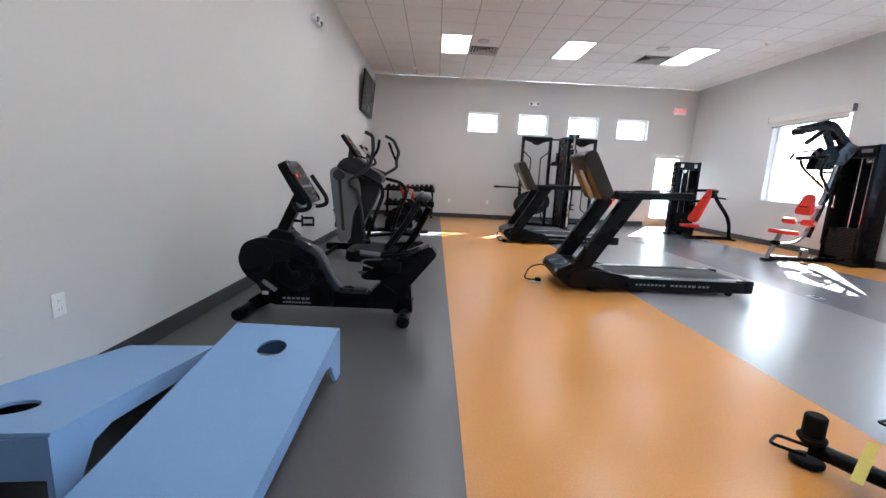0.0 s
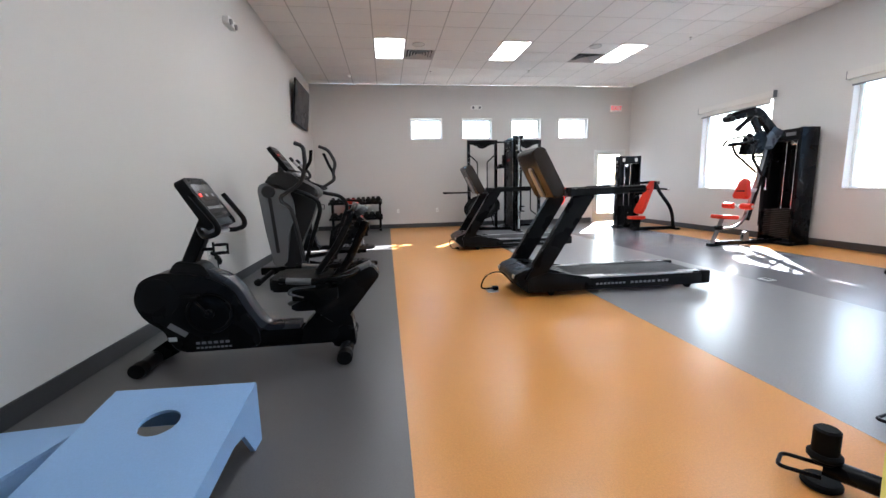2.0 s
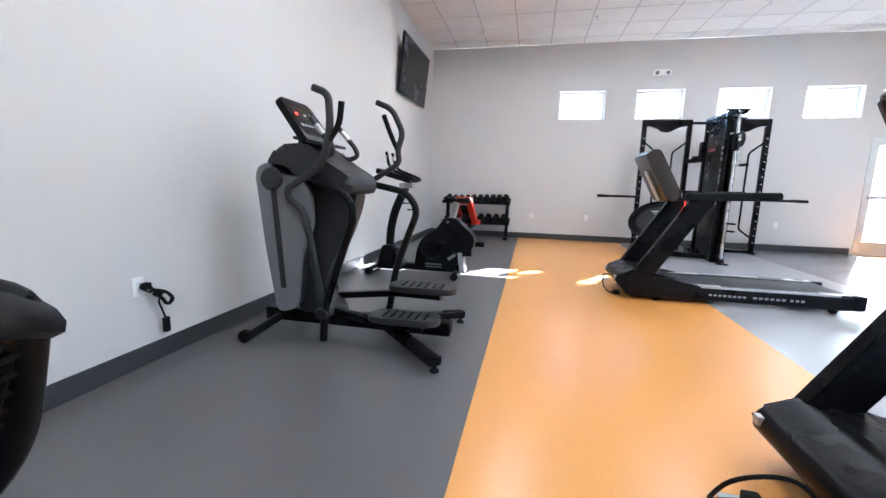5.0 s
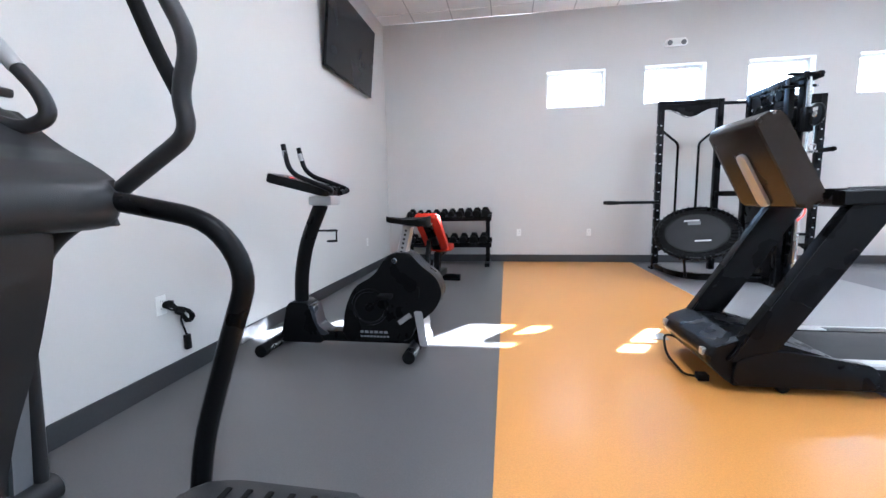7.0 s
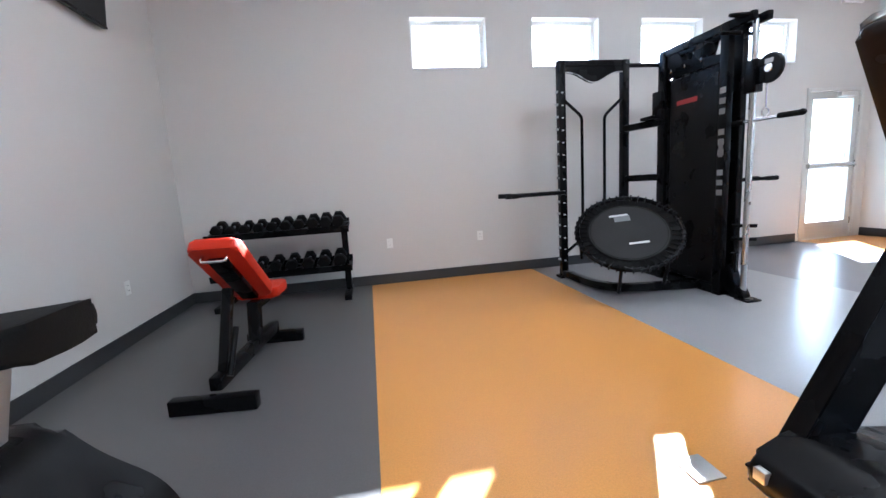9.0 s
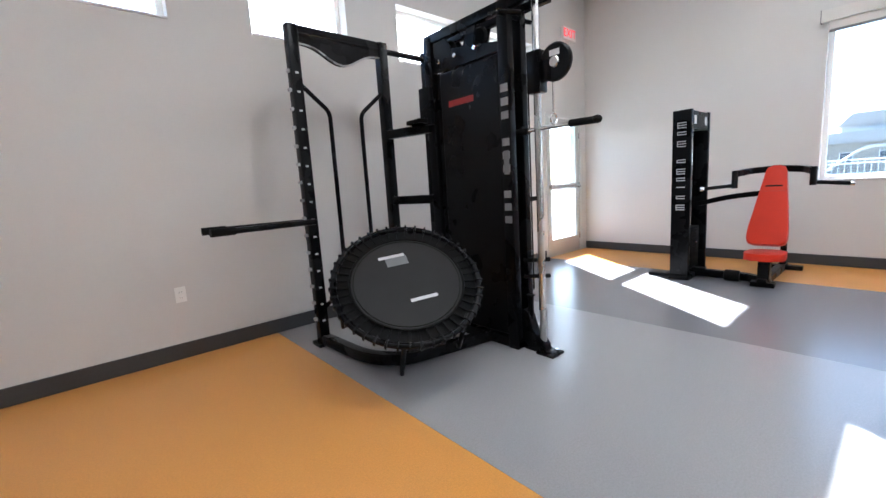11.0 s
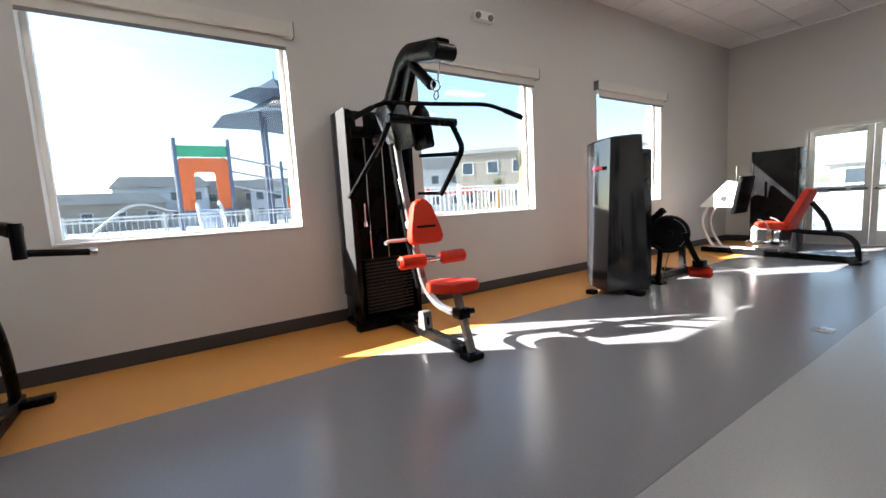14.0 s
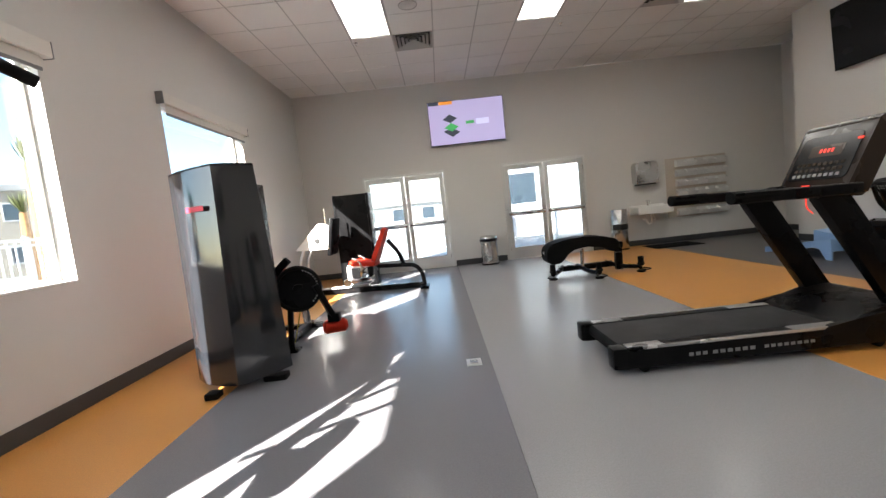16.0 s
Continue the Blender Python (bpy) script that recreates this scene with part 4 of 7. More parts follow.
part("bottle_cage", moved(join(ring(0.93, 0, 0.82, 0.042, 0.007, "z", 20), ring(0.93, 0, 0.76, 0.040, 0.007, "z", 20), rod((0.885, 0, 0.74), (0.885, 0, 0.84), 0.007), rod((0.972, 0, 0.75), (0.972, 0, 0.825), 0.007), rod((0.80, 0, 0.79), (0.885, 0, 0.79), 0.012)), pose(0.045, 0, 0.105)), M_RUBBER, rb)

el = thing("cross_trainer", pose(-0.134, 8.12, 0) @ Matrix.Diagonal((1.06, 1, 1, 1)), "black and grey elliptical cross trainer with tall moving arms", "elliptical trainer")
part("column", prism(soft([(0.80, 1.20), (1.15, 1.12), (1.13, 0.98), (1.06, 0.78), (0.96, 0.57), (0.88, 0.34), (1.04, 0.16), (0.68, 0.17), (0.72, 0.45), (0.76, 0.80)], 0.06), -0.085, 0.085, 0.025, 3), M_CHARCOAL, el)
part("flywheel_drum", prism(soft([(0.52, 1.22), (0.84, 1.20), (0.84, 0.90), (0.74, 0.24), (0.60, 0.20), (0.55, 0.66)], 0.05), -0.19, 0.19, 0.02), M_CHARCOAL, el)
cap = part("top_cap", prism(soft([(0.56, 1.24), (0.66, 1.40), (0.86, 1.41), (1.00, 1.29), (1.12, 1.22), (1.18, 1.17), (1.18, 1.09), (1.12, 1.06), (1.0, 1.11), (0.88, 1.16), (0.70, 1.20)], 0.05), -0.24, 0.24, 0.05, 4), M_CHARCOAL, el)
for s in (-1, 1):
    pan = part("side_panel", prism(soft([(0.49, 1.22), (0.56, 1.28), (0.72, 1.26), (0.88, 1.10), (0.90, 0.86), (0.80, 0.62), (0.76, 0.24), (0.62, 0.20), (0.55, 0.66)], 0.05), s * 0.215 - 0.025, s * 0.215 + 0.025, 0.014), M_GREYP, el, "grey moulded side panel")
    part("flywheel_cap", rod((0.62, s * 0.23, 1.165), (0.62, s * 0.275, 1.165), 0.078, 28), M_CHARCOAL, pan)
    part("channel", moved(block(-0.02, 0.02, s * 0.2405 - 0.006, s * 0.2405 + 0.006, -0.78, -0.07, 0.004), pose(0.62, 0, 1.165, 0, -4)), M_CHARCOAL, pan)
    part("front_foot_arm", tube([(0.55, s * 0.10, 0.12), (0.47, s * 0.36, 0.045)], 0.035, flat=0.8), M_BLACK, el)
    foot = part("rear_leg", tube([(1.34, s * 0.06, 0.13), (1.80, s * 0.49, 0.075)], 0.042, flat=0.7, square=True), M_BLACK, el)
    part("levelling_foot", join(rod((1.79, s * 0.475, 0.0), (1.79, s * 0.475, 0.02), 0.03, 16), rod((1.79, s * 0.475, 0.02), (1.79, s * 0.475, 0.06), 0.01, 10)), M_RUBBER, foot)
    part("grip_bar", tube([(0.84, s * 0.10, 1.38), (0.97, s * 0.19, 1.32), (1.04, s * 0.20, 1.35), (1.02, s * 0.20, 1.41), (0.88, s * 0.19, 1.58)], 0.018, bend=0.05), M_CHARCOAL, el)
    part("pulse_grip", tube([(0.971, s * 0.196, 1.469), (0.92, s * 0.193, 1.532)], 0.0195), M_SILVER, el, "silver pulse grip")
part("base_beam", block(0.40, 1.80, -0.06, 0.06, 0.07, 0.17, 0.015), M_BLACK, el)
part("wheel", rod((0.45, -0.40, 0.045), (0.45, -0.35, 0.045), 0.045, 20), M_RUBBER, el)
part("wheel", rod((0.45, 0.35, 0.045), (0.45, 0.40, 0.045), 0.045, 20), M_RUBBER, el)
part("console_mast", tube([(0.72, 0, 1.38), (0.74, 0, 1.54)], 0.035, square=True), M_CHARCOAL, el)
display(el, facing((0.76, 0, 1.58), (0.82, 0, 0.57), (-0.57, 0, 0.82)), 0.42, 0.36, 0.05, "tilted black display console")
part("tray", moved(block(-0.10, 0.10, -0.20, 0.20, -0.012, 0.012, 0.008), pose(0.85, 0, 1.43, 0, 12)), M_CHARCOAL, el)
near_arm = part("moving_arm", tube([(0.96, -0.30, 1.75), (1.06, -0.30, 1.71), (1.07, -0.30, 1.48), (1.01, -0.30, 1.26), (0.76, -0.30, 1.10), (0.77, -0.30, 1.03), (0.86, -0.29, 0.97), (0.90, -0.29, 0.82), (0.98, -0.27, 0.24)], 0.024, bend=0.10), M_CHARCOAL, el)
part("inner_grip", tube([(1.145, -0.30, 1.66), (1.13, -0.30, 1.52), (1.06, -0.30, 1.42)], 0.019, bend=0.08), M_RUBBER, near_arm)
part("joint", rod((0.98, -0.31, 0.24), (0.98, -0.16, 0.24), 0.045, 20), M_CHARCOAL, near_arm)
far_arm = part("moving_arm", tube([(1.15, 0.29, 1.765), (1.27, 0.29, 1.715), (1.355, 0.29, 1.53), (1.31, 0.29, 1.41), (1.33, 0.29, 1.31), (1.10, 0.29, 1.16), (0.88, 0.28, 1.02), (0.77, 0.28, 0.84), (0.76, 0.26, 0.25)], 0.022, bend=0.07), M_CHARCOAL, el)
part("inner_grip", tube([(1.205, 0.29, 1.67), (1.26, 0.29, 1.52), (1.31, 0.29, 1.41)], 0.018, bend=0.06), M_RUBBER, far_arm)
part("joint", rod((0.76, 0.08, 0.25), (0.76, 0.30, 0.25), 0.045, 20), M_CHARCOAL, far_arm)
part("guard_rail", tube([(0.92, -0.26, 1.17), (1.02, -0.27, 1.14), (1.18, -0.28, 1.05), (1.205, -0.28, 0.92), (1.12, -0.28, 0.66), (1.00, -0.28, 0.29), (0.98, -0.28, 0.04)], 0.026, bend=0.12), M_PLASTIC, el, "curved black guard rail")
part("guard_rail", tube([(1.02, 0.20, 1.17), (1.20, 0.23, 1.13), (1.40, 0.25, 1.085), (1.485, 0.25, 0.95), (1.40, 0.25, 0.72), (1.31, 0.25, 0.45), (1.27, 0.25, 0.13), (1.18, 0.24, 0.04)], 0.026, bend=0.12), M_PLASTIC, el, "curved black guard rail")
for y, x0, x1, z, x2, z2 in ((-0.17, 1.28, 1.76, 0.20, 0.98, 0.24), (0.10, 1.33, 1.82, 0.355, 0.76, 0.25)):
    bar = part("pedal_bar", tube([(x2, y, z2), (x0 + 0.06, y, z - 0.03), (x1 - 0.12, y, z - 0.035)], 0.03, flat=0.8, square=True), M_BLACK, el)
    ped = part("footplate", prism(soft([(x0, y - 0.08), (x0 + 0.10, y - 0.11), (x1 - 0.03, y - 0.10), (x1, y), (x1 - 0.03, y + 0.10), (x0 + 0.10, y + 0.11), (x0, y + 0.08)], 0.04), z, z + 0.045, 0.012, 2, "xy"), M_CHARCOAL, bar)
    for k in range(6):
        part("tread_rib", block(x0 + 0.10 + k * 0.055, x0 + 0.115 + k * 0.055, y - 0.075, y + 0.075, z + 0.044, z + 0.050, 0.002), M_RUBBER, ped)

ub = thing("upright_bike", pose(-0.14, 10.33, 0), "black upright exercise bike with a grey saddle post", "exercise bike")
shell = [(1.39, 0.745), (1.55, 0.745), (1.62, 0.66), (1.74, 0.57), (1.785, 0.45), (1.72, 0.32), (1.58, 0.22), (1.54, 0.09), (1.01, 0.08), (1.05, 0.34), (1.13, 0.50), (1.28, 0.575)]
sh = part("shroud", prism(soft(shell, 0.07, 5), -0.10, 0.10, 0.025, 3), M_PLASTIC, ub)
for s in (-1, 1):
    part("crank_cover", ring(1.24, s * 0.102, 0.345, 0.125, 0.013, "y", 36), M_PLASTIC, sh)
    part("rear_cap", prism(oval(1.56, 0.46, 0.055, 0.06), s * 0.1005 - 0.004, s * 0.1005 + 0.004), M_PLASTIC, sh)
crank_set(ub, 1.24, 0.345, 0.11, 0.6)
bars_of_print(sh, 1.16, 0.142, -0.1012, (0.03, 0.035, 0.03, 0.035, 0.03, 0.035), 0.026, gap=0.004)
bars_of_print(sh, 1.16, 0.112, -0.1012, (0.022,) * 9, 0.018, gap=0.003)
part("model_mark", moved(block(-0.055, 0.055, -0.001, 0.001, -0.018, 0.018), pose(1.50, -0.1012, 0.26, 0, -35, 0)), M_PRINT, sh, smooth=False)
part("rear_strut", prism(soft([(1.57, 0.32), (1.63, 0.32), (1.67, 0.06), (1.61, 0.06)], 0.01), -0.105, 0.105, 0.01), M_SILVER, ub, "silver rear strut")
part("beam", block(0.60, 1.60, -0.06, 0.06, 0.055, 0.14, 0.015), M_BLACK, ub)
part("front_boot", prism(soft([(0.50, 0.05), (0.86, 0.05), (0.78, 0.20), (0.74, 0.36), (0.58, 0.36), (0.54, 0.20)], 0.03), -0.085, 0.085, 0.02), M_PLASTIC, ub)
part("boot_trim", prism(soft([(0.74, 0.34), (0.78, 0.33), (0.81, 0.18), (0.90, 0.12), (0.84, 0.10), (0.77, 0.16)], 0.015), -0.07, 0.07, 0.006), M_SPINE, ub, "dark satin boot trim")
for x in (0.47, 1.57):
    part("foot_bar", tube([(x, -0.29, 0.05), (x, 0.29, 0.05)], 0.042, flat=1.1), M_BLACK, ub)
    for y in (-0.27, 0.27):
        part("foot_cap", tube([(x, y - 0.03, 0.047), (x, y + 0.03, 0.047)], 0.046), M_RUBBER, ub)
part("mast", tube([(0.655, 0, 0.33), (0.665, 0, 0.55), (0.72, 0, 0.80), (0.86, 0, 1.10)], 0.056, bend=0.2, flat=0.75), M_PLASTIC, ub)
part("mast_head", block(0.80, 0.98, -0.09, 0.09, 1.09, 1.16, 0.02), M_SILVER, ub, "silver mast head")
display(ub, facing((0.745, 0, 1.275), (0.25, 0, 0.97), (-0.97, 0, 0.25)), 0.34, 0.46, 0.065, "flat black display console")
for s in (-1, 1):
    part("grip_bar", tube([(0.98, s * 0.09, 1.18), (1.02, s * 0.17, 1.20), (0.90, s * 0.18, 1.25), (0.74, s * 0.14, 1.31), (0.68, s * 0.12, 1.37), (0.645, s * 0.11, 1.53)], 0.018, bend=0.06), M_PLASTIC, ub)
    part("pulse_grip", tube([(0.665, s * 0.114, 1.43), (0.653, s * 0.112, 1.485)], 0.0195), M_SILVER, ub, "silver pulse grip")
part("bottle_cage", join(ring(0.93, 0, 0.90, 0.04, 0.006, "z", 20), ring(0.93, 0, 0.82, 0.036, 0.006, "z", 20), rod((0.965, 0, 0.815), (0.968, 0, 0.90), 0.006), rod((0.80, 0, 0.90), (0.89, 0, 0.90), 0.008)), M_RUBBER, ub)
post = part("saddle_post", tube([(1.47, 0, 0.70), (1.525, 0, 0.93)], 0.036, flat=1.3, square=True), M_SILVER, ub, "silver saddle post")
for k in range(6):
    part("peg_hole", rod((1.478 + k * 0.0075, -0.049, 0.745 + k * 0.031), (1.478 + k * 0.0075, -0.046, 0.745 + k * 0.031), 0.009, 10), M_DARK, post)
saddle = prism(soft([(1.36, -0.035), (1.46, -0.06), (1.58, -0.13), (1.67, -0.12), (1.69, 0.0), (1.67, 0.12), (1.58, 0.13), (1.46, 0.06), (1.36, 0.035)], 0.05), 0.925, 0.995, 0.03, 3, "xy")
for v in saddle.verts:
    back = (v.co.x - 1.36) / 0.33
    v.co.z += (0.034 * (1 - back) if v.co.z < 0.96 else 0.018 * (2 * back - 1) ** 2 - 0.012) - (0.25 * v.co.y ** 2 if v.co.z > 0.96 else 0.0)
part("saddle", saddle, M_RUBBER, ub)
part("adjust_pin", rod((1.44, -0.12, 0.69), (1.44, -0.05, 0.69), 0.02, 14), M_CHROME, ub)

# ---- dumbbells, rack and bench ----
rk = thing("dumbbell_rack", pose(1.12, 14.20, 0), "black two-tier steel rack filled with hex dumbbells", "dumbbell rack")
for x in (-0.66, 0.66):
    part("upright", moved(block(x - 0.035, x + 0.035, -0.03, 0.03, 0.04, 0.90, 0.006), pose(0, 0.08, 0, -6)), M_BLACK, rk)
    part("foot", block(x - 0.04, x + 0.04, -0.25, 0.27, 0.0, 0.06, 0.008), M_BLACK, rk)
for z in (0.36, 0.79):
    tray = part("shelf", moved(join(block(-0.73, 0.73, -0.16, 0.16, 0.0, 0.02, 0.003), block(-0.73, 0.73, -0.17, -0.155, -0.02, 0.05, 0.003), block(-0.73, 0.73, 0.155, 0.17, -0.02, 0.06, 0.003)), pose(0, 0.0, z, 10)), M_BLACK, rk)


def dumbbell(m, group):
    d = thing("dumbbell", m, "black rubber hex dumbbell resting on the rack", "dumbbell", group)
    part("handle", rod((0, -0.07, 0), (0, 0.07, 0), 0.016, 14), M_SILVER, d, "knurled steel handle")
    for s in (-1, 1):
        part("head", moved(prism(oval(0, 0, 0.058, 0.058, 6), s * 0.10 - 0.042, s * 0.10 + 0.042, 0.012), Matrix.Identity(4)), M_RUBBER, d)
    return d


first_bell = dumbbell(pose(0.50, 14.20, 0.868, 10), "dumbbells on the rack")
for k in range(1, 10):
    sc = 0.80 + 0.045 * k
    copy_thing(first_bell, pose(0.50 + k * 0.138, 14.20, 0.811 + 0.055 * sc + 0.002, 10, 0, 0) @ Matrix.Diagonal((sc, 1, sc, 1)))
for k in range(8):
    sc = 1.0 + 0.035 * k
    copy_thing(first_bell, pose(0.53 + k * 0.170, 14.20, 0.381 + 0.055 * sc + 0.002, 10, 0, 0) @ Matrix.Diagonal((sc, 1.08, sc, 1)))

bn = thing("adjustable_bench", pose(1.20, 12.40, 0, 0, 0, -6), "adjustable weight bench with red-orange pads", "weight bench")
part("spine", block(-0.035, 0.035, -0.52, 0.50, 0.10, 0.18, 0.01), M_BLACK, bn)
for y, w in ((-0.55, 0.24), (0.50, 0.22)):
    part("foot", block(-w, w, y - 0.035, y + 0.035, 0.0, 0.09, 0.01), M_BLACK, bn)
part("post", tube([(0, 0.10, 0.14), (0, 0.16, 0.42)], 0.04, square=True), M_BLACK, bn)
part("support_strut", tube([(0, -0.40, 0.16), (0, -0.20, 0.62)], 0.028, square=True), M_BLACK, bn)
part("adjust_ladder", tube([(0.06, -0.46, 0.16), (0.06, -0.30, 0.40)], 0.018), M_BLACK, bn)
bt = pose(0, 0.16, 0.47, -40)
part("back_pad", moved(prism(soft([(-0.15, -0.66), (0.15, -0.66), (0.14, 0.0), (-0.14, 0.0)], 0.05), 0.0, 0.075, 0.022, 3, "xy"), bt), M_RED, bn, "red-orange back pad")
part("back_plate", moved(block(-0.055, 0.055, -0.56, -0.04, -0.035, -0.001, 0.006), bt), M_BLACK, bn)
part("back_handle", moved(tube([(-0.07, -0.60, -0.01), (-0.07, -0.60, -0.05), (0.07, -0.60, -0.05), (0.07, -0.60, -0.01)], 0.010, bend=0.02), bt), M_CHROME, bn)
part("seat_pad", prism(soft([(-0.15, 0.20), (0.15, 0.20), (0.13, 0.55), (-0.13, 0.55)], 0.05), 0.44, 0.51, 0.022, 3, "xy"), M_RED, bn, "red-orange seat pad")
part("seat_carriage", block(-0.04, 0.04, 0.12, 0.50, 0.38, 0.44, 0.008), M_BLACK, bn)

# ---- treadmills ----
# The console back's brown tint stands for the orange floor's reflection.
M_BACKCOVER = material("floor_tinted_console_back", (0.024, 0.017, 0.013), 0.26, spec=0.25, vary=0.1, patch=3, bump=0.02)
M_BELT = material("running_belt", (0.016, 0.016, 0.017), 0.7, vary=0.2, grain=400, patch=4, bump=0.5)


def treadmill(m, label, lead):
    """x from the motor (front) to the rear, y across, z up."""
    t = thing("treadmill", m, label, "treadmill", "treadmills in a row")
    base = part("deck_frame", join(block(0.22, 2.30, -0.36, -0.27, 0.045, 0.175, 0.015), block(0.22, 2.30, 0.27, 0.36, 0.045, 0.175, 0.015), block(0.30, 2.20, -0.27, 0.27, 0.06, 0.12, 0.01)), M_PLASTIC, t)
    for s in (-1, 1):
        part("side_step", block(0.70, 2.24, s * 0.305 - 0.045, s * 0.305 + 0.045, 0.174, 0.190, 0.005), M_PLASTIC, base)
        part("step_trim", block(0.86, 2.12, s * 0.348 - 0.011, s * 0.348 + 0.011, 0.176, 0.1945, 0.003), M_SILVER, base, "silver edge trim")
        part("grip_plate", block(1.98, 2.22, s * 0.30 - 0.035, s * 0.30 + 0.035, 0.19, 0.195, 0.002), M_SILVER, base, "ribbed silver step plate")
        part("grip_plate", block(0.78, 1.10, s * 0.30 - 0.035, s * 0.30 + 0.035, 0.19, 0.195, 0.002), M_SILVER, base, "ribbed silver step plate")
        part("rear_cap", block(2.23, 2.33, s * 0.315 - 0.055, s * 0.315 + 0.055, 0.05, 0.198, 0.02), M_PLASTIC, base)
        part("rear_wheel", rod((2.10, s * 0.30 - 0.025, 0.035), (2.10, s * 0.30 + 0.025, 0.035), 0.035, 18), M_RUBBER, base)
        part("front_wheel", rod((0.50, s * 0.30 - 0.025, 0.035), (0.50, s * 0.30 + 0.025, 0.035), 0.035, 18), M_RUBBER, base)
        bars_of_print(base, 0.98, 0.095, s * 0.3612, (0.036,) * 8, 0.028)
        bars_of_print(base, 1.38, 0.093, s * 0.3612, (0.042,) * 6, 0.032)
        bars_of_print(base, 1.70, 0.093, s * 0.3612, (0.038,) * 3, 0.032)
    part("roller", rod((2.22, -0.27, 0.135), (2.22, 0.27, 0.135), 0.05, 20), M_RUBBER, base)
    part("belt", block(0.70, 2.24, -0.262, 0.262, 0.13, 0.186, 0.01), M_BELT, base, "black running belt")
    hood = part("motor_hood", prism(soft([(0.21, 0.05), (0.08, 0.18), (0.10, 0.25), (0.26, 0.315), (0.46, 0.295), (0.70, 0.225), (0.80, 0.19), (0.80, 0.05)], 0.05, 5), -0.34, 0.34, 0.03, 4), M_PLASTIC, t)
    for s in (-1, 1):
        part("hood_wing", prism(soft([(0.22, 0.06), (0.22, 0.20), (0.42, 0.26), (0.62, 0.24), (0.92, 0.19), (0.94, 0.06)], 0.05), s * 0.345 - 0.02, s * 0.345 + 0.02, 0.01), M_PLASTIC, hood)
        part("badge", block(0.075, 0.10, s * 0.28 - 0.02, s * 0.28 + 0.02, 0.20, 0.24, 0.003), M_SILVER, hood)
        slab = prism(soft([(0.18, 0.19), (0.39, 0.19), (0.94, 1.06), (0.72, 1.06)], 0.02), s * 0.325 - 0.035, s * 0.325 + 0.035, 0.014)
        part("upright", slab, M_BLACK, t)
        part("handrail", tube([(0.66, s * 0.345, 1.09), (1.10, s * 0.345, 1.10), (1.48, s * 0.345, 1.11)], 0.042, flat=0.9, square=True), M_PLASTIC, t)
        part("handrail_grip", tube([(1.20, s * 0.345, 1.106), (1.49, s * 0.345, 1.112)], 0.045, flat=0.95), M_RUBBER, t)
    part("cross_bar", tube([(0.74, -0.34, 1.08), (0.78, 0, 1.08), (0.74, 0.34, 1.08)], 0.06, flat=0.7), M_PLASTIC, t)
    con = prism(soft([(0.53, 1.03), (0.62, 1.04), (0.66, 1.10), (0.42, 1.545), (0.365, 1.57), (0.28, 1.51)], 0.03, 4), -0.275, 0.275, 0.028, 3)
    case = part("console", con, M_BACKCOVER, t, "large display console with a glossy back, tinted for floor reflection")
    fm = facing((0.539, 0, 1.322), (0.88, 0, 0.475), (-0.475, 0, 0.88))
    part("console_face", moved(prism(soft([(-0.235, -0.18), (0.235, -0.18), (0.22, 0.17), (-0.22, 0.17)], 0.04), 0.0, 0.010, 0.003, 1, "xy"), fm), M_SCREEN, case)
    part("display_panel", moved(block(-0.13, 0.13, 0.0, 0.09, 0.010, 0.012), fm), M_AMBER, case, smooth=False)
    part("digits", moved(join(*[block(-0.05 + k * 0.03, -0.034 + k * 0.03, 0.03, 0.06, 0.012, 0.013) for k in range(4)]), fm), M_REDGLOW, case, "red lit digits", smooth=False)
    part("indicator", moved(block(0.20, 0.235, 0.10, 0.115, 0.010, 0.013), fm), M_REDGLOW, case, "red lit indicator", smooth=False)
    for j in range(3):
        for k in range(9):
            part("key", moved(block(-0.19 + k * 0.043, -0.162 + k * 0.043, -0.16 + j * 0.045, -0.135 + j * 0.045, 0.010, 0.0125, 0.001), fm), M_AMBER if j else M_PRINT, case, smooth=False)
    part("back_strap", moved(prism(soft([(-0.05, -0.21), (0.05, -0.21), (0.045, 0.14), (-0.045, 0.14)], 0.04), 0.0, 0.02, 0.006, 2, "xy"), facing((0.427, 0, 1.232), (-0.887, 0, -0.462), (-0.462, 0, 0.887))), M_SILVER, case, "pale metal mounting strap")
    # no lamp here: key and cord only borrow the displays' red glow
    part("safety_key", join(block(0.80, 0.83, 0.12, 0.16, 1.10, 1.135, 0.006), tube([(0.815, 0.14, 1.10), (0.84, 0.17, 0.98), (0.82, 0.20, 0.94)], 0.004)), M_REDGLOW, t, "red safety key on a cord, both given a glow")
    part("cup_holder", lathe([(0.05, 0.0), (0.055, 0.005), (0.055, 0.06), (0.047, 0.06), (0.045, 0.01), (0.0, 0.01)], 22), M_PLASTIC, t).location = (0.74, -0.20, 1.08)
    part("power_lead", tube(lead, 0.008, bend=0.09, sides=8), M_RUBBER, t)
    plate = part("lead_plug", join(block(lead[-1][0] - 0.04, lead[-1][0] + 0.02, lead[-1][1] - 0.03, lead[-1][1] + 0.03, 0.009, 0.05, 0.006)), M_RUBBER, t)
    return t


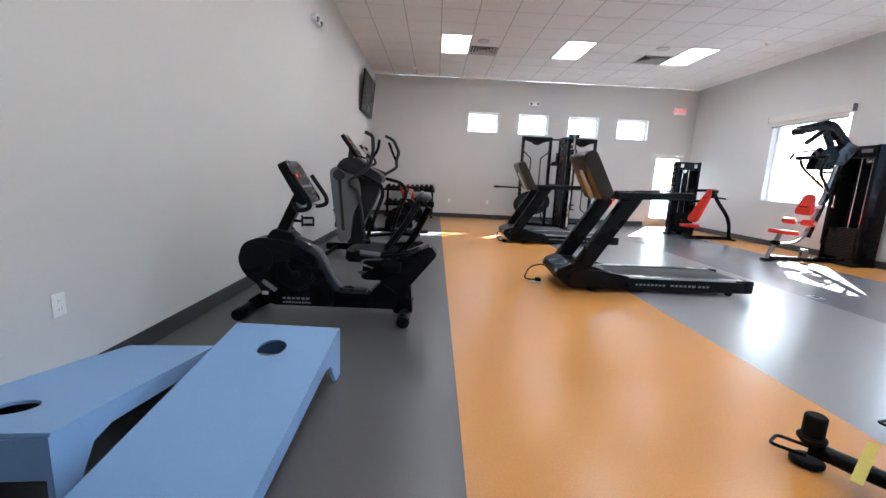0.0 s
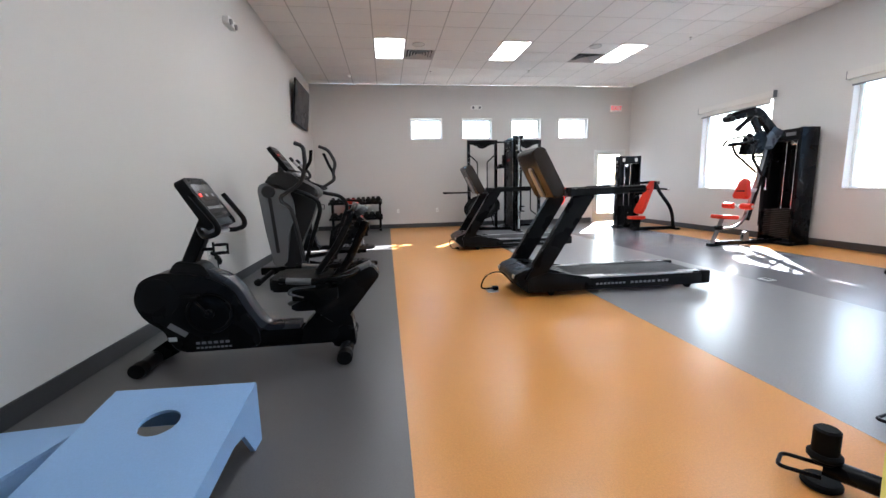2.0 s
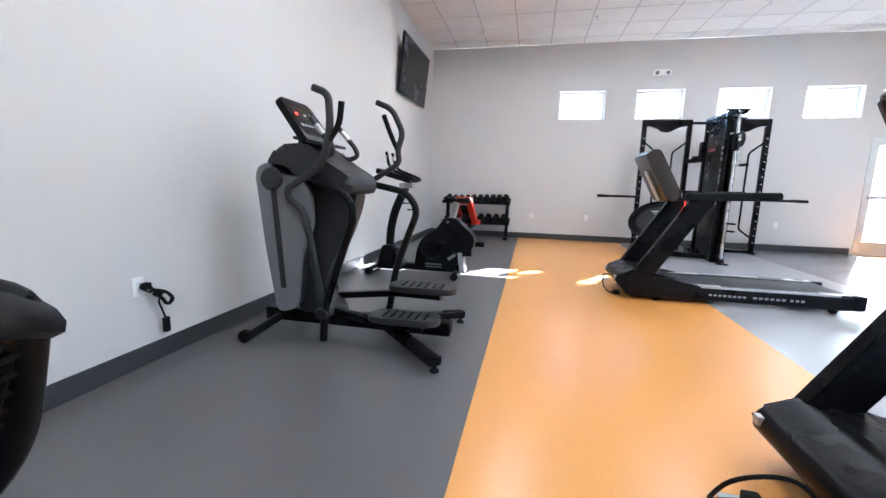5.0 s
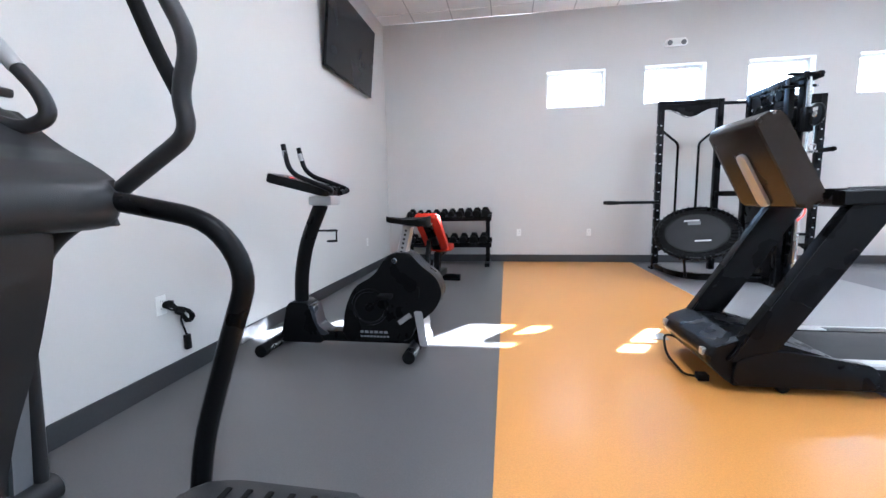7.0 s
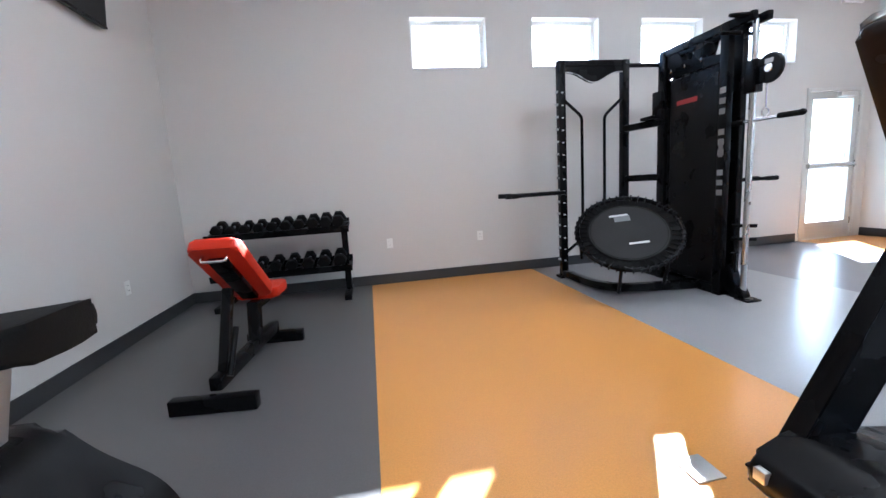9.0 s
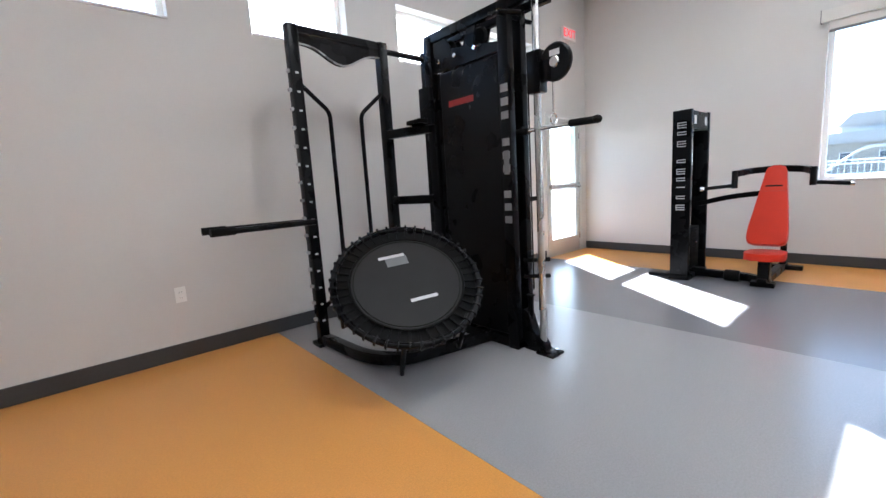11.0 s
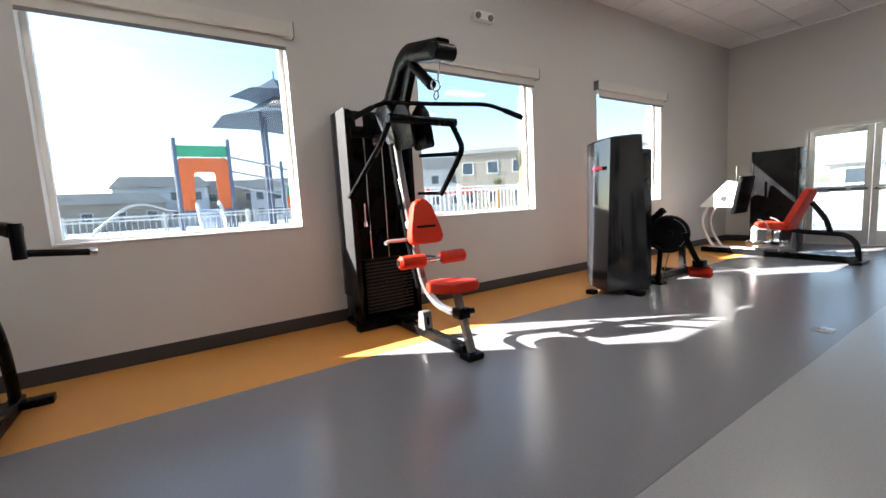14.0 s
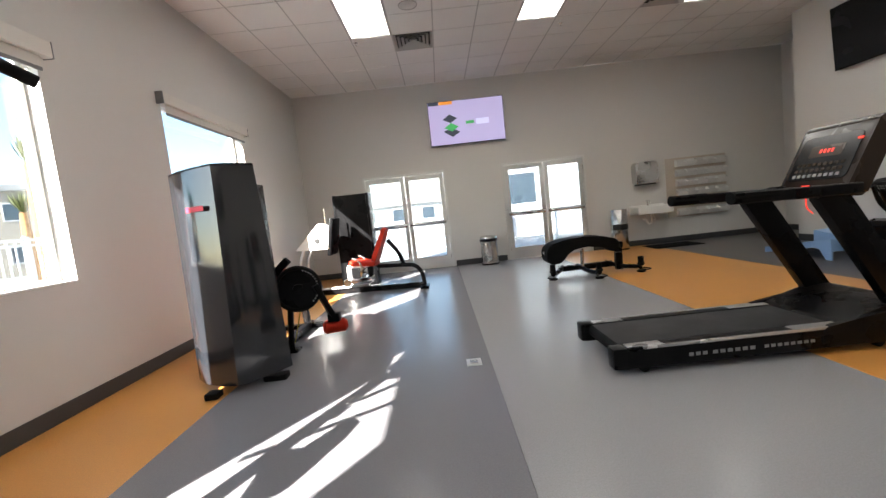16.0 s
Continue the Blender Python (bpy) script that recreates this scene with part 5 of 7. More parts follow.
treadmill(pose(3.19, 6.86, 0), "black treadmill with a tall console and grey running belt", [(0.14, -0.10, 0.10), (-0.02, -0.16, 0.27), (-0.19, -0.14, 0.22), (-0.22, -0.06, 0.06), (-0.14, 0.0, 0.03), (-0.02, 0.02, 0.03)])
treadmill(pose(3.13, 10.19, 0), "black treadmill with a tall console beside the rack", [(0.20, 0.20, 0.10), (0.06, 0.24, 0.16), (0.03, 0.10, 0.05), (0.05, -0.16, 0.015), (0.14, -0.20, 0.03)])
for x, y in ((3.13, 6.86), (3.29, 10.78)):
    p = thing("floor_outlet", pose(x, y, 0), "steel floor outlet plate set flush in the vinyl", "floor outlet", "floor outlet covers")
    part("cover", block(-0.07, 0.05, -0.07, 0.07, 0.0, 0.008, 0.002), M_SILVER, p)


# ---- strength machines ----
def weight_tower(parent, x0, x1, y0, y1, h, open_side, panel_mat=None, plates=14):
    """A weight-stack tower: two side posts, a head panel, guide rods and a pile of plates. open_side: 'x-' or 'y-'."""
    if open_side == "x-":
        part("tower_side", block(x0, x1, y0, y0 + 0.05, 0.02, h, 0.01), panel_mat or M_BLACK, parent)
        part("tower_side", block(x0, x1, y1 - 0.05, y1, 0.02, h, 0.01), panel_mat or M_BLACK, parent)
        part("tower_back", block(x1 - 0.02, x1, y0 + 0.05, y1 - 0.05, 0.05, h - 0.01), M_PLASTIC, parent, smooth=False)
        part("head_panel", block(x0 + 0.01, x1 - 0.02, y0 + 0.05, y1 - 0.05, h - 0.20, h - 0.01, 0.01), M_PLASTIC, parent)
        cx, cy, wx, wy = (x0 + x1) / 2 + 0.02, (y0 + y1) / 2, 0.07, (y1 - y0) / 2 - 0.13
        rods = [(cx, cy - wy * 0.45), (cx, cy + wy * 0.45)]
        part("label_plate", block(x0 + 0.006, x0 + 0.0095, y1 - 0.17, y1 - 0.10, h - 0.15, h - 0.06), M_MARK, parent, smooth=False)
        part("label_plate", block(x0 + 0.006, x0 + 0.0095, y0 + 0.12, y0 + 0.30, h - 0.13, h - 0.07), M_GREYP, parent, smooth=False)
    else:
        part("tower_side", block(x0, x0 + 0.05, y0, y1, 0.02, h, 0.01), panel_mat or M_BLACK, parent)
        part("tower_side", block(x1 - 0.05, x1, y0, y1, 0.02, h, 0.01), panel_mat or M_BLACK, parent)
        part("tower_back", block(x0 + 0.05, x1 - 0.05, y1 - 0.02, y1, 0.05, h - 0.01), M_PLASTIC, parent, smooth=False)
        part("head_panel", block(x0 + 0.05, x1 - 0.05, y0 + 0.01, y1 - 0.02, h - 0.20, h - 0.01, 0.01), M_PLASTIC, parent)
        cx, cy, wx, wy = (x0 + x1) / 2, (y0 + y1) / 2 + 0.02, (x1 - x0) / 2 - 0.13, 0.07
        rods = [(cx - wx * 0.45, cy), (cx + wx * 0.45, cy)]
        part("label_plate", block(x1 - 0.17, x1 - 0.10, y0 + 0.006, y0 + 0.0095, h - 0.15, h - 0.06), M_MARK, parent, smooth=False)
        part("label_plate", block(x0 + 0.10, x0 + 0.17, y0 + 0.006, y0 + 0.0095, h - 0.15, h - 0.06), M_MARK, parent, smooth=False)
    part("tower_base", block(x0 - 0.01, x1 + 0.01, y0 - 0.01, y1 + 0.01, 0.0, 0.06, 0.01), M_BLACK, parent)
    for rx, ry in rods:
        part("guide_rod", rod((rx, ry, 0.05), (rx, ry, h - 0.18), 0.012, 12), M_CHROME, parent)
    for k in range(plates):
        part("weight_plate", block(cx - wx, cx + wx, cy - wy, cy + wy, 0.10 + k * 0.034, 0.131 + k * 0.034, 0.003), M_RUBBER, parent)
    part("selector_pin", rod((cx - (wx + 0.03 if open_side == "x-" else 0), cy - (wy + 0.03 if open_side == "y-" else 0), 0.40), (cx, cy, 0.40), 0.012, 12), M_CHROME, parent)
    for dy in (-0.02, 0.02):
        part("pulley", rod((cx + dy - 0.008, cy - 0.03, h - 0.24) if open_side == "x-" else (cx - 0.03, cy + dy - 0.008, h - 0.24), (cx + dy + 0.008, cy - 0.03, h - 0.24) if open_side == "x-" else (cx - 0.03, cy + dy + 0.008, h - 0.24), 0.045, 20), M_CHROME, parent)
    part("cable", rod((cx, cy, 0.60), (cx, cy, h - 0.24), 0.004, 8), M_RUBBER, parent)


def pad(parent, outline, t, m, label, name="pad"):
    p = part(name, moved(prism(soft(outline, 0.06, 5), 0, t, min(0.03, t * 0.4), 4, "xy"), m), M_RED, parent, label)
    return p


# power rack with a cable tower
PX0, RY = 5.30, 13.62
tr = thing("cable_power_rack", pose(PX0, RY, 0), "black half rack with a central cable tower and pegged uprights", "power rack")
H, WING = 2.36, 2.44          # heights of the tower and of the two wings
BACK = 0.33                    # the wings stand this far behind the origin
for s in (-1, 1):
    outer, inner_x = 0.03 + s * 1.03, 0.03 + s * 0.25
    up = part("upright", block(outer - 0.04, outer + 0.04, BACK - 0.04, BACK + 0.04, 0.0, WING, 0.008), M_BLACK, tr)
    for k in range(15):
        z = 0.22 + k * 0.135
        peg = part("hook_notch", block(outer + s * 0.040, outer + s * 0.062, BACK - 0.018, BACK + 0.018, z - 0.010, z + 0.014, 0.003), M_SILVER, up)
        part("number_mark", block(outer - 0.012, outer + 0.012, BACK - 0.0415, BACK - 0.0402, z - 0.02, z - 0.006), M_MARK, up, smooth=False)
    part("upright", block(inner_x - 0.04, inner_x + 0.04, BACK - 0.04, BACK + 0.04, 0.0, WING, 0.008), M_BLACK, tr)
    a, b = sorted((outer, inner_x))
    wave = [(a + 0.04, WING)] + [(b - 0.04, WING)] + [(b - 0.04 - (b - a - 0.08) * k / 16, WING - 0.13 - 0.11 * (0.5 - 0.5 * math.cos(2 * math.pi * k / 16)) ** 1.5) for k in range(17)]
    part("header_plate", prism(wave, BACK - 0.02, BACK + 0.02), M_BLACK, tr)
    trim = [(b - 0.04 - (b - a - 0.08) * k / 16, BACK - 0.024, WING - 0.13 - 0.11 * (0.5 - 0.5 * math.cos(2 * math.pi * k / 16)) ** 1.5) for k in range(17)]
    part("header_trim", tube(trim, 0.007, bend=0.01, sides=8, steps=2), M_SILVER, tr, "pale edge trim")
    for q in (-1, 1):
        mid = (a + b) / 2
        x_edge = mid + q * ((b - a) / 2 - 0.04)
        part("cable_guard", tube([(x_edge, BACK, WING - 0.42), (mid + q * 0.14, BACK, WING - 0.60), (mid + q * 0.14, BACK, 0.45), (x_edge, BACK, 0.30)], 0.017, bend=0.05), M_BLACK, tr)
    if s < 0:
        part("base_rail", tube([(outer, BACK, 0.05), (outer + 0.03, -0.28, 0.05), (outer + 0.17, -0.52, 0.05), (-0.08, -0.67, 0.05)], 0.04, bend=0.14, square=True), M_BLACK, tr)
    else:
        part("base_rail", block(0.33, 1.01, BACK - 0.03, BACK + 0.03, 0.0, 0.06, 0.008), M_BLACK, tr)
    part("base_foot", block(outer - 0.07, outer + 0.07, BACK - 0.07, BACK + 0.07, 0.0, 0.03, 0.006), M_BLACK, tr)
    for y in (-0.07, 0.07):
        dip = part("dip_bar", tube([(outer, BACK + y, 1.0), (outer + s * 0.38, BACK + y * 1.4, 1.0), (outer + s * 0.71, BACK + y * 1.8, 1.0)], 0.024, flat=0.9), M_BLACK, tr)
        part("grip", tube([(outer + s * 0.58, BACK + y * 1.62, 1.0), (outer + s * 0.73, BACK + y * 1.82, 1.0)], 0.027), M_RUBBER, dip)
    for z in (1.68, 1.11):
        part("cross_brace", tube([(inner_x, BACK, z), (s * 0.10 - 0.01, -0.14, z)], 0.036, square=True), M_BLACK, tr)
    part("bar_holder", join(block(s * 0.12 - 0.01, s * 0.24, -0.16, 0.02, 1.715, 1.75, 0.006), block(s * 0.135 - 0.02, s * 0.135 + 0.02, -0.20, -0.06, 1.70, 1.99, 0.006)), M_BLACK, tr)
    part("stack_shroud", block(s * 0.085 - 0.02, s * 0.085 + 0.004, -0.86, -0.27, 0.10, 2.06, 0.012, 3), M_PLASTIC, tr, "black weight stack shroud")
    part("shroud_mark", block(s * 0.0895 - 0.0108 - 0.0008, s * 0.0895 - 0.0078 + 0.0008, -0.62, -0.36, 1.80, 1.845) if s > 0 else block(-0.1068, -0.1052, -0.62, -0.36, 1.80, 1.845), M_DARKRED, tr, smooth=False)
    part("tower_rear_post", block(s * 0.07 - 0.04, s * 0.07 + 0.02, -0.19, -0.10, 0.0, H, 0.008), M_BLACK, tr)
    front = part("tower_post", block(s * 0.07 - 0.04, s * 0.07 + 0.02, -0.95, -0.862, 0.0, H + 0.02, 0.008), M_BLACK, tr)
    for k in range(11):
        if k not in (3, 7):
            z, f = 1.80 - k * 0.088, s * 0.07 + (0.0205 if s > 0 else -0.0405)
            part("printed_mark", block(f - 0.0008, f + 0.0008, -0.938, -0.876, z + 0.004, z + 0.054), M_PRINT, front, smooth=False)
    part("top_beam", block(s * 0.07 - 0.035, s * 0.07 + 0.015, -1.16, -0.10, H - 0.05, H + 0.02, 0.008), M_BLACK, tr)
    part("gusset_plate", prism([(-0.19, 2.08), (-0.19, 2.31), (-0.34, 2.31), (-0.40, 2.22), (-0.52, 2.20), (-0.58, 2.31), (-0.66, 2.31), (-0.62, 2.18), (-0.86, 2.14), (-0.86, 2.08)], s * 0.075 - 0.016, s * 0.075 - 0.004, plane="yz"), M_BLACK, tr)
    for y in (-0.28, -0.46, -0.66):
        part("bolt", rod((s * 0.10 - 0.01, y, 2.15), (s * 0.115 - 0.01, y, 2.15), 0.016, 12), M_CHROME, tr)
part("rating_plate", block(-0.1115, -0.1102, -0.93, -0.885, 1.26, 1.42), M_GREYP, tr, "grey rating label", smooth=False)
part("weight_stack", join(*[block(-0.07, 0.05, -0.78, -0.36, 0.10 + k * 0.034, 0.131 + k * 0.034) for k in range(18)]), M_RUBBER, tr, smooth=False)
part("guide_pole", rod((-0.01, -1.10, 0.08), (-0.01, -1.10, H - 0.03), 0.024, 18), M_STEEL, tr, "steel guide pole")
part("foot_arm", prism(soft([(-0.94, 0.0), (-0.94, 0.30), (-1.00, 0.28), (-1.04, 0.14), (-1.14, 0.07), (-1.14, 0.0)], 0.03), -0.045, 0.025, 0.008, plane="yz"), M_BLACK, tr)
part("foot_plate", block(-0.08, 0.06, -1.22, -1.08, 0.0, 0.018, 0.004), M_BLACK, tr)
part("foot_bolt", rod((0.03, -1.18, 0.018), (0.03, -1.18, 0.034), 0.014, 10), M_CHROME, tr)
part("plate_peg", join(rod((-0.01, -1.0, 0.22), (-0.01, -1.0, 0.40), 0.020, 14), rod((-0.01, -1.0, 0.395), (-0.01, -1.0, 0.405), 0.032, 16)), M_BLACK, tr)
for z in (0.52, 0.64):
    part("spring_peg", rod((0.02, -0.92, z), (0.15, -1.06, z), 0.016, 12), M_RUBBER, tr)
car = part("pulley_carriage", join(block(-0.055, 0.035, -1.15, -1.05, 1.76, 2.02, 0.012), block(-0.03, 0.01, -1.22, -1.14, 1.82, 1.98, 0.008)), M_BLACK, tr)
for z in (1.79, 1.99):
    part("clamp_band", rod((-0.01, -1.10, z - 0.02), (-0.01, -1.10, z + 0.02), 0.038, 18), M_CHROME, car)
part("pulley", rod((-0.028, -1.24, 1.92), (0.008, -1.24, 1.92), 0.115, 30), M_PLASTIC, car)
part("pulley_hub", rod((-0.034, -1.24, 1.92), (0.014, -1.24, 1.92), 0.035, 18), M_CHROME, car)
part("caution_label", block(-0.0305, -0.0292, -1.28, -1.21, 1.955, 1.99), M_MARK, car, smooth=False)
part("pull_cable", rod((-0.01, -1.03, 0.45), (-0.01, -1.03, 1.80), 0.005, 8), M_RUBBER, tr)
part("tower_back", block(-0.08, 0.06, -0.26, -0.20, 0.06, 2.08, 0.008), M_BLACK, tr)
part("pull_up_bar", tube([(-1.0, BACK, WING - 0.06), (1.06, BACK, WING - 0.06)], 0.024), M_BLACK, tr)
for y, dy, z in ((-1.13, 0.12, 0.0), (-1.05, 0.12, -0.11)):
    part("pull_up_grip", tube([(-0.09, y, H + z), (-0.20, y + dy, H + z + 0.03), (0.18, y + dy, H + z + 0.03), (0.07, y, H + z)], 0.016, bend=0.06), M_BLACK, tr)
for y in (-0.62, -0.30):
    part("top_pulley", rod((-0.03, y, H - 0.12), (0.01, y, H - 0.12), 0.075, 24), M_PLASTIC, tr)
part("base_beam", block(-0.10, 0.08, -0.95, 0.30, 0.0, 0.08, 0.01), M_BLACK, tr)
part("lat_hook", join(rod((-0.01, -1.22, 1.62), (-0.01, -1.22, 1.83), 0.006, 8), ring(-0.01, -1.22, 1.585, 0.034, 0.006, "y", 18)), M_CHROME, tr)
bar = part("pull_bar", rod((-0.01, -1.49, 1.535), (-0.01, -0.87, 1.54), 0.014, 14), M_CHROME, tr, "chrome pulldown bar")
for y0, y1 in ((-1.51, -1.33), (-1.03, -0.85)):
    part("bar_grip", rod((-0.01, y0, 1.535), (-0.01, y1, 1.54), 0.022, 14), M_RUBBER, bar)
    part("bar_knob", lathe([(0.0, -0.026), (0.022, -0.018), (0.030, 0.0), (0.022, 0.018), (0.0, 0.026)], 16), M_RUBBER, bar).location = (-0.01, y0 if y0 < -1.3 else y1, 1.537)

# small trampoline leaning on the rack
M_MAT = material("woven_jump_mat", (0.014, 0.0135, 0.0135), 0.6, vary=0.15, grain=500, patch=4, bump=0.3, spec=0.25)
tm_pose = facing((4.42, 12.90, 0.64), (-0.30, -0.57, 0.765), (0.35, 0.68, 0.64))
tp = thing("mini_trampoline", tm_pose, "round black mini trampoline leaning against the rack", "trampoline")
part("frame_ring", ring(0, 0, 0, 0.45, 0.019, "z", 48, 10), M_BLACK, tp)
part("jump_mat", prism(oval(0, 0, 0.352, 0.352, 48), -0.004, 0.004, plane="xy"), M_MAT, tp, "black woven jumping mat")
part("mat_seam", ring(0, 0, 0.004, 0.350, 0.008, "z", 48, 6), M_RUBBER, tp)
part("mat_seam", ring(0, 0, 0.004, 0.33, 0.003, "z", 48, 6), M_RUBBER, tp)
part("skirt", lathe([(0.357, -0.012), (0.39, -0.008), (0.435, -0.010), (0.45, -0.024), (0.435, -0.020), (0.39, -0.018), (0.357, -0.018)], 48), M_RUBBER, tp, "black edge skirt")
for k in range(44):
    a = 2 * math.pi * k / 44
    part("bungee_loop", moved(block(-0.085, 0.012, -0.007, 0.007, -0.004, 0.004, 0.002), pose(0.44 * math.cos(a), 0.44 * math.sin(a), 0.004, 0, 0, math.degrees(a))), M_RUBBER, tp)
    part("loop_sleeve", moved(block(-0.024, 0.024, -0.007, 0.007, -0.023, 0.023, 0.005), pose(0.45 * math.cos(a), 0.45 * math.sin(a), 0.0, 0, 0, math.degrees(a))), M_PLASTIC, tp)
part("label_patch", moved(block(-0.07, 0.07, -0.035, 0.035, 0.004, 0.0055), pose(-0.04, 0.165, 0, 0, 0, 8)), M_GREYP, tp, "grey printed label", smooth=False)
part("printed_mark", moved(block(-0.085, 0.085, -0.011, 0.011, 0.0055, 0.0068), pose(-0.07, 0.205, 0, 0, 0, 8)), M_MARK, tp, smooth=False)
part("printed_mark", moved(block(-0.085, 0.085, -0.011, 0.011, 0.004, 0.0055), pose(0.08, -0.14, 0, 0, 0, 8)), M_MARK, tp, smooth=False)
for a in (0.3, 1.35, 2.4, 3.44, 4.5, 5.5):
    ln = 0.22 if math.sin(a) > -0.5 else 0.38
    part("leg", rod((0.43 * math.cos(a), 0.43 * math.sin(a), -ln), (0.43 * math.cos(a), 0.43 * math.sin(a), 0.0), 0.016, 12), M_BLACK, tp)

# shoulder press
sp = thing("shoulder_press", pose(0, 0, 0), "black shoulder press machine with red upholstery", "press machine")
weight_tower(sp, 7.93, 8.54, 12.45, 12.64, 1.86, "y-")
for k, w in enumerate((3, 2, 3, 0, 2, 3, 2, 1, 2, 3)):
    z = 1.72 - k * 0.098
    for q in range(w):
        part("printed_mark", block(7.9285, 7.9298, 12.50, 12.58, z - q * 0.026, z - q * 0.026 + 0.009), M_MARK, sp, smooth=False)
    if w:
        part("printed_mark", block(7.9285, 7.9298, 12.58, 12.589, z - (w - 1) * 0.026, z + 0.009), M_MARK, sp, smooth=False)
part("tower_foot", block(8.00, 8.20, 12.64, 12.90, 0.0, 0.04, 0.01), M_BLACK, sp)
part("floor_beam", tube([(8.22, 12.5, 0.05), (8.22, 12.0, 0.05), (8.12, 11.80, 0.05)], 0.04, bend=0.1, square=True), M_BLACK, sp)
part("rear_beam", tube([(8.0, 11.80, 0.045), (9.10, 11.80, 0.045)], 0.04, square=True), M_BLACK, sp)
part("rear_foot", block(9.02, 9.12, 11.62, 11.98, 0.0, 0.05, 0.008), M_BLACK, sp)
part("front_foot", block(8.00, 8.10, 11.70, 11.90, 0.0, 0.05, 0.008), M_BLACK, sp)
part("rear_frame", tube([(9.06, 11.80, 0.04), (9.0, 11.80, 0.50), (8.62, 11.80, 0.95), (8.52, 11.80, 1.16)], 0.045, bend=0.25, flat=0.7), M_BLACK, sp)
part("seat_post", tube([(8.08, 11.80, 0.04), (8.10, 11.80, 0.29)], 0.05, square=True), M_BLACK, sp)
pad(sp, [(-0.20, -0.13), (-0.10, -0.17), (0.16, -0.15), (0.16, 0.15), (-0.10, 0.17), (-0.20, 0.13)], 0.07, pose(8.06, 11.79, 0.29), "red seat pad", "seat")
bm_ = facing((8.32, 11.80, 0.83), (-0.90, 0, 0.43), (0.43, 0, 0.90))
bp = pad(sp, [(-0.165, -0.47), (0.165, -0.47), (0.165, -0.32), (0.085, 0.34), (0.06, 0.39), (-0.06, 0.39), (-0.085, 0.34), (-0.165, -0.32)], 0.075, bm_, "red tapered back pad", "backrest")
part("pad_mark", moved(block(-0.07, 0.07, 0.15, 0.168, 0.0752, 0.0765), bm_), M_RUBBER, bp, smooth=False)
part("pad_seam", moved(block(-0.105, 0.105, 0.10, 0.104, 0.0745, 0.0758), bm_), material("dark_red_seam", (0.30, 0.03, 0.012), 0.6), bp, smooth=False)
part("back_plate", moved(block(-0.06, 0.06, -0.30, 0.32, -0.03, -0.001, 0.006), bm_), M_BLACK, sp)
part("cross_arm", tube([(8.12, 12.08, 1.15), (8.42, 12.02, 1.17), (8.50, 11.80, 1.18), (8.46, 11.58, 1.16), (8.30, 11.50, 1.14)], 0.032, bend=0.07, square=True), M_BLACK, sp)
for y, x, e in ((12.09, 8.11, (7.93, 12.34, 1.01)), (11.50, 8.31, (8.46, 11.24, 1.0))):
    link = part("drop_link", tube([(x, y, 1.18), (x, y, 1.00)], 0.04, flat=0.7), M_BLACK, sp)
    h = part("handle", rod((x, y, 1.03), e, 0.019, 14), M_RUBBER, link)
    part("handle_end", rod(Vector((x, y, 1.03)).lerp(Vector(e), 0.93), Vector((x, y, 1.03)).lerp(Vector(e), 1.06), 0.022, 14), M_CHROME, link, "chrome handle end")
part("link_arm", tube([(8.42, 12.52, 0.82), (8.40, 12.2, 0.90), (8.45, 11.9, 0.93)], 0.028, bend=0.2, square=True), M_BLACK, sp)
part("counterweight", rod((8.16, 12.02, 0.06), (8.16, 12.16, 0.06), 0.06, 20), M_RUBBER, sp)

# lat pulldown
lp = thing("lat_pulldown", pose(0, 0, 0), "black lat pulldown machine with red pads and rollers", "pulldown machine")
weight_tower(lp, 9.07, 9.42, 8.77, 9.45, 2.06, "x-", plates=16)
part("side_cover", block(9.06, 9.36, 9.451, 9.462, 0.30, 2.07, 0.004), M_SIDE, lp, "dark grey satin side cover")
# added strip, paler than the cover, standing for its lit edge
part("cover_edge", block(9.362, 9.43, 9.451, 9.462, 0.30, 2.07, 0.004), M_SPINE, lp, "side cover edge, paler to show the light along it")
part("stack_grille", join(*[block(9.076, 9.084, 8.86, 9.36, 0.14 + k * 0.034, 0.152 + k * 0.034) for k in range(15)]), M_DARK, lp, smooth=False)
part("floor_beam", tube([(9.2, 9.10, 0.05), (7.86, 9.10, 0.05)], 0.04, square=True), M_BLACK, lp)
part("cross_foot", block(8.99, 9.09, 8.72, 9.50, 0.0, 0.05, 0.008), M_BLACK, lp)
part("front_foot", block(7.74, 7.87, 9.03, 9.17, 0.0, 0.05, 0.01), M_BLACK, lp)
part("pulley_bracket", prism(soft([(8.40, 0.08), (8.52, 0.08), (8.50, 0.24), (8.42, 0.24)], 0.02), 9.06, 9.14, 0.006), M_RAIL, lp)
part("low_pulley", rod((8.46, 9.085, 0.15), (8.46, 9.115, 0.15), 0.065, 22), M_PLASTIC, lp)
part("main_rail", tube([(8.74, 9.12, 1.70), (8.66, 9.12, 1.30), (8.52, 9.12, 0.80), (8.42, 9.11, 0.46), (8.25, 9.10, 0.33), (7.98, 9.10, 0.31)], 0.022, bend=0.2, flat=1.2, square=True), M_RAIL, lp, "silver curved main rail")
part("rail_spine", tube([(8.79, 9.12, 1.72), (8.71, 9.12, 1.30), (8.57, 9.12, 0.80), (8.47, 9.11, 0.45)], 0.028, bend=0.2, flat=1.6, square=True), M_BLACK, lp)
part("seat_post", tube([(7.80, 9.10, 0.05), (7.97, 9.10, 0.50)], 0.025, flat=1.2, square=True), M_RAIL, lp, "brushed steel seat post")
